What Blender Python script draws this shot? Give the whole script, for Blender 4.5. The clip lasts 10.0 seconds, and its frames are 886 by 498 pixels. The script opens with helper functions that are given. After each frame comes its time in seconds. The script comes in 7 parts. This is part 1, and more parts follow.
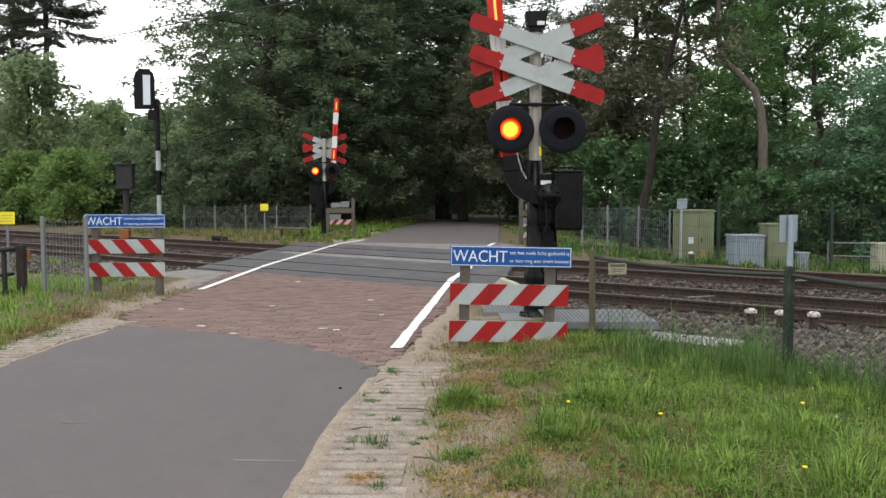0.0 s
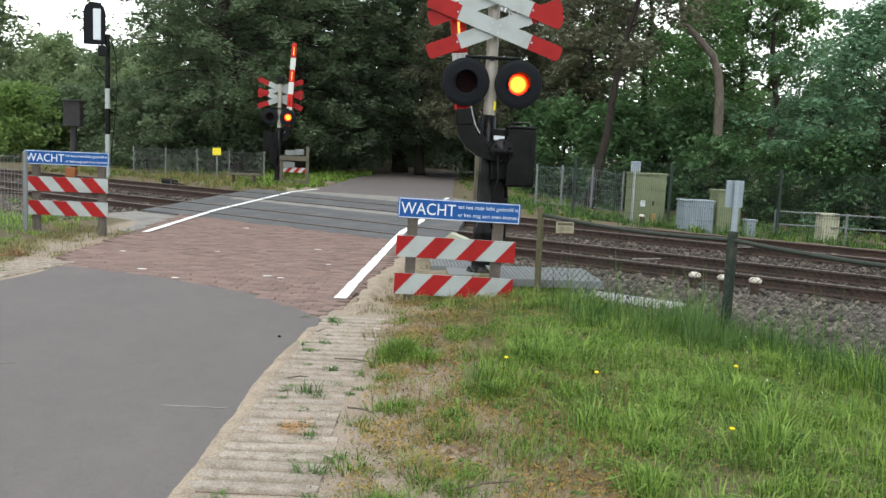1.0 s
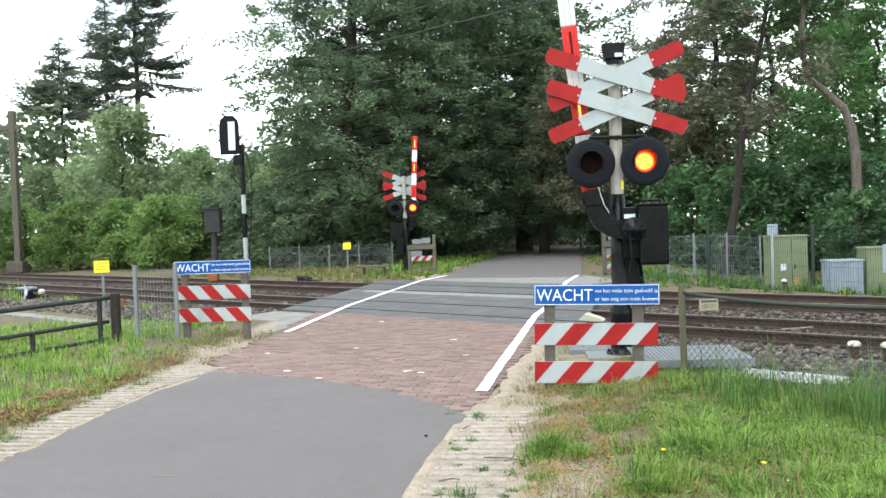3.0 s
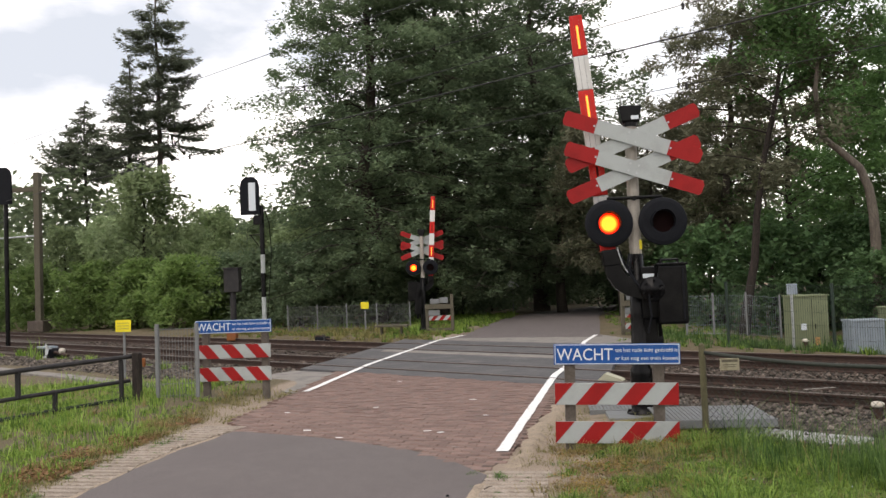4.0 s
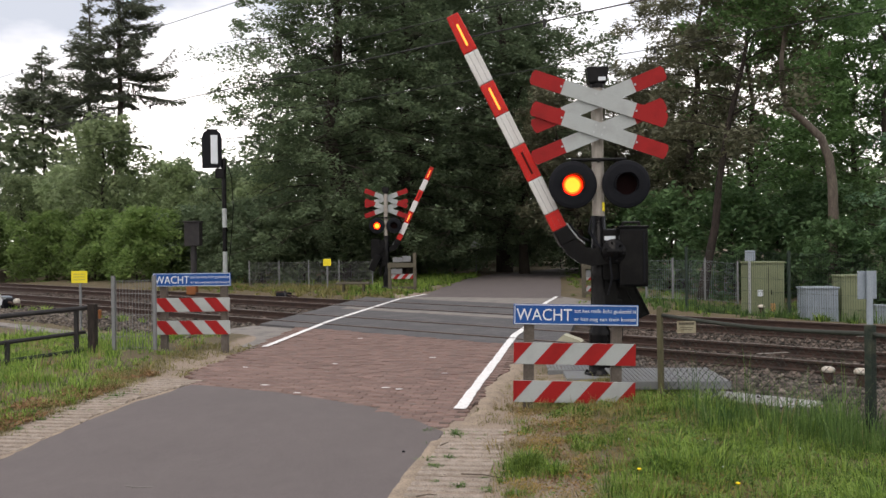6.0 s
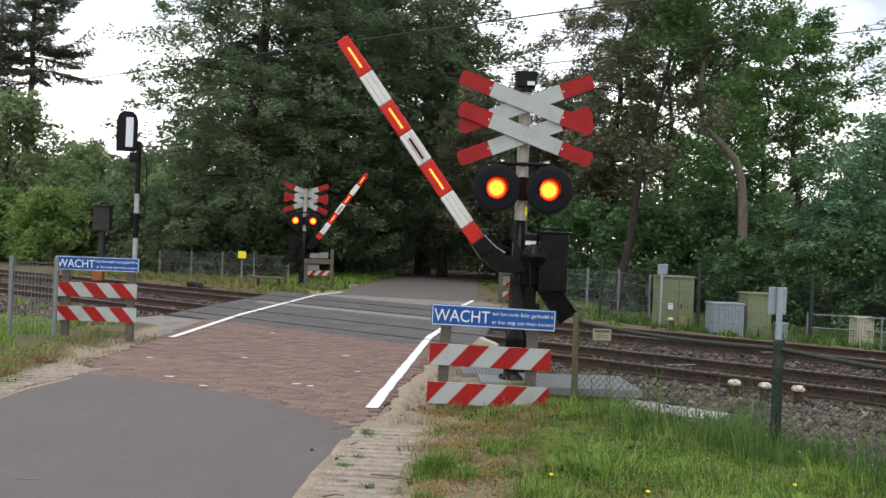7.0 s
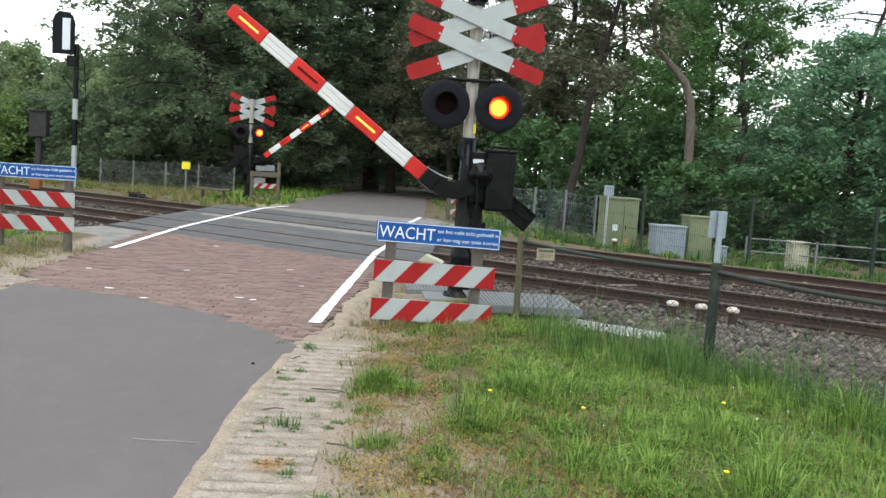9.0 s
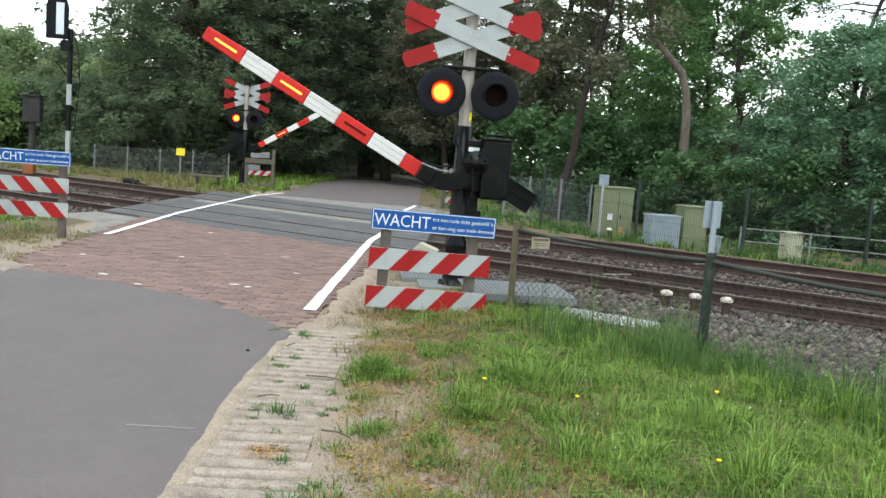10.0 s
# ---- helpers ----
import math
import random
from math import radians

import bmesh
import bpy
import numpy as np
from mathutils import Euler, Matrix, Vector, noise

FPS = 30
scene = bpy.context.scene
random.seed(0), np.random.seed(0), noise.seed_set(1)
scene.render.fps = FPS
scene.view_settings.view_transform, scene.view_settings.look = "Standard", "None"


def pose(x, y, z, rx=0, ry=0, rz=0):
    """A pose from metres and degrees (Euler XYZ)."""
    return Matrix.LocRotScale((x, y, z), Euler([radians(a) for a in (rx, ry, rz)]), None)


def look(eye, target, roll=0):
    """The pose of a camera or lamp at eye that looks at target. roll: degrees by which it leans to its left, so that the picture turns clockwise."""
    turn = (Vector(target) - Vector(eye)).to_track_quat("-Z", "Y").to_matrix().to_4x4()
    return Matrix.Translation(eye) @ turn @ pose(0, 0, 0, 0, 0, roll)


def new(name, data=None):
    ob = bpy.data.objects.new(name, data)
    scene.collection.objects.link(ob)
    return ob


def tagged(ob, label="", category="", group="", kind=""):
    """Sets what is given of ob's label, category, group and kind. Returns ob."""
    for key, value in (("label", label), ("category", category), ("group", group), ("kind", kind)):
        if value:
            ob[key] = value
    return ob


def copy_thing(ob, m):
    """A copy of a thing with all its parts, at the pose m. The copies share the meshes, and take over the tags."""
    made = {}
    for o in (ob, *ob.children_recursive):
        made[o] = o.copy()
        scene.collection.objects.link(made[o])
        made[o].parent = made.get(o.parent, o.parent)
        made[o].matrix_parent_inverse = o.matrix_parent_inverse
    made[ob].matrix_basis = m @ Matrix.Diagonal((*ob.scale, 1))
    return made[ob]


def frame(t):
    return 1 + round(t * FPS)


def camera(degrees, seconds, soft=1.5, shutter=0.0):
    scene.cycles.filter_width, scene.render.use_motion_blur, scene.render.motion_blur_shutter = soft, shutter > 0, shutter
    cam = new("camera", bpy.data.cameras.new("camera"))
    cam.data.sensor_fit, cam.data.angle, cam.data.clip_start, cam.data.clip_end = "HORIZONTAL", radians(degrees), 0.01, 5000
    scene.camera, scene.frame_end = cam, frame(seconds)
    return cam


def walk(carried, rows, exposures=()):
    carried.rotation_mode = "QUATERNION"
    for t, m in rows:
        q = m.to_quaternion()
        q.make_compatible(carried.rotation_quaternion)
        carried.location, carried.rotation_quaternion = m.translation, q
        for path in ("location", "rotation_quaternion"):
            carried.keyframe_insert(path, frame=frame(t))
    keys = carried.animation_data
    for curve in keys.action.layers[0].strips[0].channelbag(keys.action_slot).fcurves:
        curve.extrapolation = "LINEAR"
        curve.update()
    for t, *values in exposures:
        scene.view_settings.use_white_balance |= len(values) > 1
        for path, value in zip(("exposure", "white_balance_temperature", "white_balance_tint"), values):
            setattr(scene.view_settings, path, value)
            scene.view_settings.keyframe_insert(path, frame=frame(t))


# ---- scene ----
cam = camera(54.1, 10.0, 1.5)
PATH = [
    (0, (-0.078, 0.389, 1.577), (-0.057, 2.384, 1.444), -0.1),
    (0.5, (0.008, 0.457, 1.568), (0.064, 2.447, 1.369), 0.2),
    (1, (0.007, 0.465, 1.556), (0.132, 2.447, 1.32), 2.5),
    (1.5, (0.004, 0.469, 1.559), (0.158, 2.443, 1.275), 3.3),
    (2, (0.004, 0.48, 1.558), (0.177, 2.451, 1.265), 3.7),
    (2.5, (-0.015, 0.518, 1.579), (0.078, 2.495, 1.291), 3.1),
    (3, (-0.083, 0.503, 1.661), (-0.248, 2.495, 1.605), -2.1),
    (3.2, (-0.092, 0.464, 1.667), (-0.309, 2.451, 1.735), -3.3),
    (4.3, (-0.115, 0.397, 1.662), (-0.305, 2.386, 1.744), -1.8),
    (4.5, (-0.113, 0.412, 1.662), (-0.301, 2.403, 1.716), -1.8),
    (5, (-0.123, 0.453, 1.656), (-0.285, 2.447, 1.664), -1.8),
    (6.3, (-0.092, 0.464, 1.639), (-0.162, 2.463, 1.607), 0.5),
    (6.5, (-0.119, 0.522, 1.639), (-0.115, 2.521, 1.57), 1.4),
    (7, (-0.123, 0.603, 1.598), (-0.053, 2.602, 1.592), 2.3),
    (7.5, (-0.087, 0.615, 1.601), (-0.034, 2.613, 1.525), 3.0),
    (8, (-0.092, 0.635, 1.612), (0.044, 2.625, 1.463), 3.9),
    (8.5, (-0.09, 0.644, 1.601), (0.079, 2.63, 1.44), 3.6),
    (9, (-0.092, 0.649, 1.601), (0.105, 2.63, 1.41), 3.8),
    (9.5, (-0.099, 0.648, 1.597), (0.105, 2.627, 1.392), 3.9),
    (10, (-0.097, 0.646, 1.6), (0.114, 2.623, 1.383), 4.2),
]
walk(cam, [(t, look(eye, target, roll)) for t, eye, target, roll in PATH],
     [(0, 0.20, 6650, 9), (0.5, 0.37, 6550, 7), (1, 0.47, 6500, 5), (1.5, 0.69, 6400, 2), (2, 0.95, 6350, 1), (2.5, 1.18, 6350, 1), (3, 1.05, 6250, 3), (3.2, 0.73, 6400, 6), (4.3, -0.04, 7300, 17), (4.5, -0.13, 7350, 18),
      (5, -0.18, 7300, 17), (6.3, 0.00, 6900, 15), (7, 0.13, 6650, 10), (7.5, 0.29, 6600, 9), (8, 0.40, 6550, 7), (8.5, 0.49, 6450, 5), (9, 0.57, 6400, 5), (10, 0.62, 6350, 4)])


# ---- light ----
def link(tree, a, b):
    tree.links.new(a, b)


def make_world():
    w = bpy.data.worlds.new("world")
    scene.world = w
    w.use_nodes = True
    t = w.node_tree
    t.nodes.clear()
    out = t.nodes.new("ShaderNodeOutputWorld")
    bg = t.nodes.new("ShaderNodeBackground")
    sky = t.nodes.new("ShaderNodeTexSky")
    sky.sky_type, sky.sun_disc = "NISHITA", False
    sky.sun_elevation, sky.sun_rotation = radians(60), radians(202)
    sky.air_density, sky.dust_density = 1.0, 3.0
    co = t.nodes.new("ShaderNodeTexCoord")
    mp = t.nodes.new("ShaderNodeMapping")
    mp.inputs["Scale"].default_value = (1.0, 1.0, 2.2)
    no = t.nodes.new("ShaderNodeTexNoise")
    no.inputs["Scale"].default_value, no.inputs["Detail"].default_value = 2.6, 7.0
    ramp = t.nodes.new("ShaderNodeValToRGB")
    ramp.color_ramp.elements[0].position, ramp.color_ramp.elements[1].position = 0.53, 0.79
    ramp.color_ramp.elements[0].color = (6.0, 6.8, 7.9, 1)
    ramp.color_ramp.elements[1].color = (17.5, 17.6, 17.8, 1)
    sep = t.nodes.new("ShaderNodeSeparateXYZ")
    # the cloud cover is brightest near the horizon and greyer overhead
    up = t.nodes.new("ShaderNodeMath")
    up.operation = "MULTIPLY_ADD"
    up.inputs[1].default_value, up.inputs[2].default_value = -2.0, 0.56
    low = t.nodes.new("ShaderNodeMath")
    low.operation = "MAXIMUM"
    low.inputs[1].default_value = 0.04
    add = t.nodes.new("ShaderNodeMath")
    add.operation = "MULTIPLY_ADD"
    add.inputs[1].default_value = 1.1
    mix = t.nodes.new("ShaderNodeMixRGB")
    mix.inputs["Fac"].default_value = 0.88
    link(t, co.outputs["Generated"], mp.inputs["Vector"])
    link(t, mp.outputs["Vector"], no.inputs["Vector"])
    link(t, co.outputs["Generated"], sep.inputs["Vector"])
    link(t, sep.outputs["Z"], up.inputs[0])
    link(t, up.outputs["Value"], low.inputs[0])
    link(t, no.outputs["Fac"], add.inputs[0])
    link(t, low.outputs["Value"], add.inputs[2])
    link(t, add.outputs["Value"], ramp.inputs["Fac"])
    link(t, sky.outputs["Color"], mix.inputs["Color1"])
    link(t, ramp.outputs["Color"], mix.inputs["Color2"])
    link(t, mix.outputs["Color"], bg.inputs["Color"])
    bg.inputs["Strength"].default_value = 0.125
    link(t, bg.outputs["Background"], out.inputs["Surface"])
    sun = new("sun", bpy.data.lights.new("sun", "SUN"))
    sun.data.energy, sun.data.angle, sun.data.color = 1.3, radians(40), (1.0, 0.96, 0.9)
    sun.matrix_world = look((-12, -18, 57), (0, 12, 0))


make_world()


# ---- materials ----
def principled(name):
    m = bpy.data.materials.new(name)
    m.use_nodes = True
    t = m.node_tree
    return m, t, t.nodes["Principled BSDF"]


def mat(name, col, rough=0.6, metal=0.0, var=0.2, scale=6.0, col2=None, amount=0.5, bump=0.15, bscale=80.0, rand=0.0, island=0.0, stretch=(1, 1, 1), spec=0.4):
    """A surface with two scales of variation: broad patches towards col2, fine grain and relief."""
    m, t, p = principled(name)
    N = t.nodes.new
    co, mp = N("ShaderNodeTexCoord"), N("ShaderNodeMapping")
    mp.inputs["Scale"].default_value = stretch
    link(t, co.outputs["Object"], mp.inputs["Vector"])
    n1, n2 = N("ShaderNodeTexNoise"), N("ShaderNodeTexNoise")
    n1.inputs["Scale"].default_value, n1.inputs["Detail"].default_value = scale, 6.0
    n2.inputs["Scale"].default_value, n2.inputs["Detail"].default_value = bscale, 3.0
    for n in (n1, n2):
        link(t, mp.outputs["Vector"], n.inputs["Vector"])
    ramp = N("ShaderNodeValToRGB")
    ramp.color_ramp.elements[0].position, ramp.color_ramp.elements[1].position = 0.62 - 0.35 * amount, 0.80 - 0.25 * amount
    c2 = col2 or tuple(c * (1 - var) for c in col)
    ramp.color_ramp.elements[0].color, ramp.color_ramp.elements[1].color = (*col, 1), (*c2, 1)
    link(t, n1.outputs["Fac"], ramp.inputs["Fac"])
    hsv = N("ShaderNodeHueSaturation")
    link(t, ramp.outputs["Color"], hsv.inputs["Color"])
    mr = N("ShaderNodeMapRange")
    mr.inputs["From Min"].default_value, mr.inputs["From Max"].default_value = 0.3, 0.7
    mr.inputs["To Min"].default_value, mr.inputs["To Max"].default_value = 1 - var, 1 + var
    link(t, n2.outputs["Fac"], mr.inputs["Value"])
    value = mr.outputs["Result"]
    for amount_, source in ((rand, "object"), (island, "island")):
        if amount_:
            src = N("ShaderNodeObjectInfo").outputs["Random"] if source == "object" else N("ShaderNodeNewGeometry").outputs["Random Per Island"]
            r = N("ShaderNodeMapRange")
            r.inputs["To Min"].default_value, r.inputs["To Max"].default_value = 1 - amount_, 1 + amount_
            link(t, src, r.inputs["Value"])
            mul = N("ShaderNodeMath")
            mul.operation = "MULTIPLY"
            link(t, value, mul.inputs[0])
            link(t, r.outputs["Result"], mul.inputs[1])
            value = mul.outputs["Value"]
    link(t, value, hsv.inputs["Value"])
    link(t, hsv.outputs["Color"], p.inputs["Base Color"])
    p.inputs["Roughness"].default_value, p.inputs["Metallic"].default_value = rough, metal
    p.inputs["Specular IOR Level"].default_value = spec
    if bump:
        b = N("ShaderNodeBump")
        b.inputs["Strength"].default_value, b.inputs["Distance"].default_value = bump, 0.02
        link(t, n2.outputs["Fac"], b.inputs["Height"])
        link(t, b.outputs["Normal"], p.inputs["Normal"])
    return m


def leafy(name, col, col2, through_=0.35, rough=0.5, speck=0.28, patch=1.1):
    """Leaves: each one a little different, each bough too, light passes through them."""
    m, t, p = principled(name)
    N = t.nodes.new
    geo = N("ShaderNodeNewGeometry")
    co = N("ShaderNodeTexCoord")
    n1 = N("ShaderNodeTexNoise")
    n1.inputs["Scale"].default_value, n1.inputs["Detail"].default_value = patch, 3.0
    link(t, co.outputs["Object"], n1.inputs["Vector"])
    ramp = N("ShaderNodeValToRGB")
    ramp.color_ramp.elements[0].color, ramp.color_ramp.elements[1].color = (*col, 1), (*col2, 1)
    ramp.color_ramp.elements[0].position, ramp.color_ramp.elements[1].position = 0.3, 0.75
    mixf = N("ShaderNodeMath")
    mixf.operation = "MULTIPLY_ADD"
    mixf.inputs[1].default_value = speck
    link(t, geo.outputs["Random Per Island"], mixf.inputs[0])
    half = N("ShaderNodeMath")
    half.operation = "MULTIPLY"
    half.inputs[1].default_value = 0.95 - 0.7 * speck
    link(t, n1.outputs["Fac"], half.inputs[0])
    link(t, half.outputs["Value"], mixf.inputs[2])
    link(t, mixf.outputs["Value"], ramp.inputs["Fac"])
    info = N("ShaderNodeObjectInfo")
    r = N("ShaderNodeMapRange")
    r.inputs["To Min"].default_value, r.inputs["To Max"].default_value = 0.8, 1.2
    link(t, info.outputs["Random"], r.inputs["Value"])
    hsv = N("ShaderNodeHueSaturation")
    link(t, ramp.outputs["Color"], hsv.inputs["Color"])
    link(t, r.outputs["Result"], hsv.inputs["Value"])
    link(t, hsv.outputs["Color"], p.inputs["Base Color"])
    p.inputs["Roughness"].default_value = rough
    p.inputs["Specular IOR Level"].default_value = 0.25
    tr = N("ShaderNodeBsdfTranslucent")
    link(t, hsv.outputs["Color"], tr.inputs["Color"])
    mx = N("ShaderNodeMixShader")
    mx.inputs["Fac"].default_value = through_
    link(t, p.outputs["BSDF"], mx.inputs[1])
    link(t, tr.outputs["BSDF"], mx.inputs[2])
    link(t, mx.outputs["Shader"], t.nodes["Material Output"].inputs["Surface"])
    return m


def glow(name, col, strength):
    m, t, p = principled(name)
    p.inputs["Base Color"].default_value = (*col, 1)
    p.inputs["Emission Color"].default_value = (*col, 1)
    p.inputs["Emission Strength"].default_value = strength
    return m


def ground_mat(name):
    """Soil, dry sand and moss under the grass: the mask 'sand' says where feet and wheels keep it bare."""
    m, t, p = principled(name)
    N = t.nodes.new
    co = N("ShaderNodeTexCoord")
    n = []
    for s, d in ((0.9, 6.0), (5.0, 6.0), (70.0, 4.0)):
        x = N("ShaderNodeTexNoise")
        x.inputs["Scale"].default_value, x.inputs["Detail"].default_value = s, d
        link(t, co.outputs["Object"], x.inputs["Vector"])
        n.append(x)
    at = N("ShaderNodeAttribute")
    at.attribute_name = "sand"
    add = N("ShaderNodeMath")
    add.operation = "MULTIPLY_ADD"
    add.inputs[1].default_value = 0.7
    link(t, n[1].outputs["Fac"], add.inputs[0])
    link(t, at.outputs["Fac"], add.inputs[2])
    rs = N("ShaderNodeValToRGB")
    rs.color_ramp.elements[0].position, rs.color_ramp.elements[1].position = 0.55, 0.95
    rs.color_ramp.elements[0].color, rs.color_ramp.elements[1].color = (0, 0, 0, 1), (1, 1, 1, 1)
    link(t, add.outputs["Value"], rs.inputs["Fac"])
    green = N("ShaderNodeValToRGB")
    green.color_ramp.elements[0].color, green.color_ramp.elements[1].color = (0.06, 0.058, 0.024, 1), (0.15, 0.105, 0.062, 1)
    link(t, n[0].outputs["Fac"], green.inputs["Fac"])
    sand = N("ShaderNodeValToRGB")
    sand.color_ramp.elements[0].color, sand.color_ramp.elements[1].color = (0.185, 0.14, 0.104, 1), (0.335, 0.27, 0.208, 1)
    sand.color_ramp.elements[0].position, sand.color_ramp.elements[1].position = 0.3, 0.7
    link(t, n[2].outputs["Fac"], sand.inputs["Fac"])
    mix = N("ShaderNodeMixRGB")
    link(t, rs.outputs["Color"], mix.inputs["Fac"])
    link(t, green.outputs["Color"], mix.inputs["Color1"])
    link(t, sand.outputs["Color"], mix.inputs["Color2"])
    link(t, mix.outputs["Color"], p.inputs["Base Color"])
    p.inputs["Roughness"].default_value = 0.95
    b = N("ShaderNodeBump")
    b.inputs["Strength"].default_value, b.inputs["Distance"].default_value = 0.5, 0.03
    link(t, n[2].outputs["Fac"], b.inputs["Height"])
    link(t, b.outputs["Normal"], p.inputs["Normal"])
    return m


def asphalt_mat(name, col):
    """Worn asphalt: fine pale grit, soft mottling, long faint streaks along the road."""
    m, t, p = principled(name)
    N = t.nodes.new
    co = N("ShaderNodeTexCoord")
    value = None
    for scale, detail, lo, hi, stretch in ((230.0, 2.0, 0.62, 1.38, (1, 1, 1)), (34.0, 4.0, 0.93, 1.07, (1, 1, 1)), (1.3, 5.0, 0.94, 1.06, (1, 0.6, 1)), (7.0, 4.0, 0.95, 1.05, (1, 0.7, 1))):
        mp, n, r = N("ShaderNodeMapping"), N("ShaderNodeTexNoise"), N("ShaderNodeMapRange")
        mp.inputs["Scale"].default_value = stretch
        n.inputs["Scale"].default_value, n.inputs["Detail"].default_value = scale, detail
        r.inputs["From Min"].default_value, r.inputs["From Max"].default_value = 0.3, 0.7
        r.inputs["To Min"].default_value, r.inputs["To Max"].default_value = lo, hi
        link(t, co.outputs["Object"], mp.inputs["Vector"])
        link(t, mp.outputs["Vector"], n.inputs["Vector"])
        link(t, n.outputs["Fac"], r.inputs["Value"])
        if value is None:
            value, grain = r.outputs["Result"], n
        else:
            mul = N("ShaderNodeMath")
            mul.operation = "MULTIPLY"
            link(t, value, mul.inputs[0])
            link(t, r.outputs["Result"], mul.inputs[1])
            value = mul.outputs["Value"]
    # scattered light specks of bare stone
    vo, sp = N("ShaderNodeTexVoronoi"), N("ShaderNodeMapRange")
    vo.inputs["Scale"].default_value = 9.0
    sp.inputs["From Min"].default_value, sp.inputs["From Max"].default_value = 0.035, 0.075
    sp.inputs["To Min"].default_value, sp.inputs["To Max"].default_value = 1.35, 1.0
    link(t, co.outputs["Object"], vo.inputs["Vector"])
    link(t, vo.outputs["Distance"], sp.inputs["Value"])
    mul = N("ShaderNodeMath")
    mul.operation = "MULTIPLY"
    link(t, value, mul.inputs[0])
    link(t, sp.outputs["Result"], mul.inputs[1])
    hsv = N("ShaderNodeHueSaturation")
    hsv.inputs["Color"].default_value = (*col, 1)
    link(t, mul.outputs["Value"], hsv.inputs["Value"])
    link(t, hsv.outputs["Color"], p.inputs["Base Color"])
    p.inputs["Roughness"].default_value = 0.82
    p.inputs["Specular IOR Level"].default_value = 0.35
    b = N("ShaderNodeBump")
    b.inputs["Strength"].default_value, b.inputs["Distance"].default_value = 0.3, 0.006
    link(t, grain.outputs["Fac"], b.inputs["Height"])
    link(t, b.outputs["Normal"], p.inputs["Normal"])
    return m


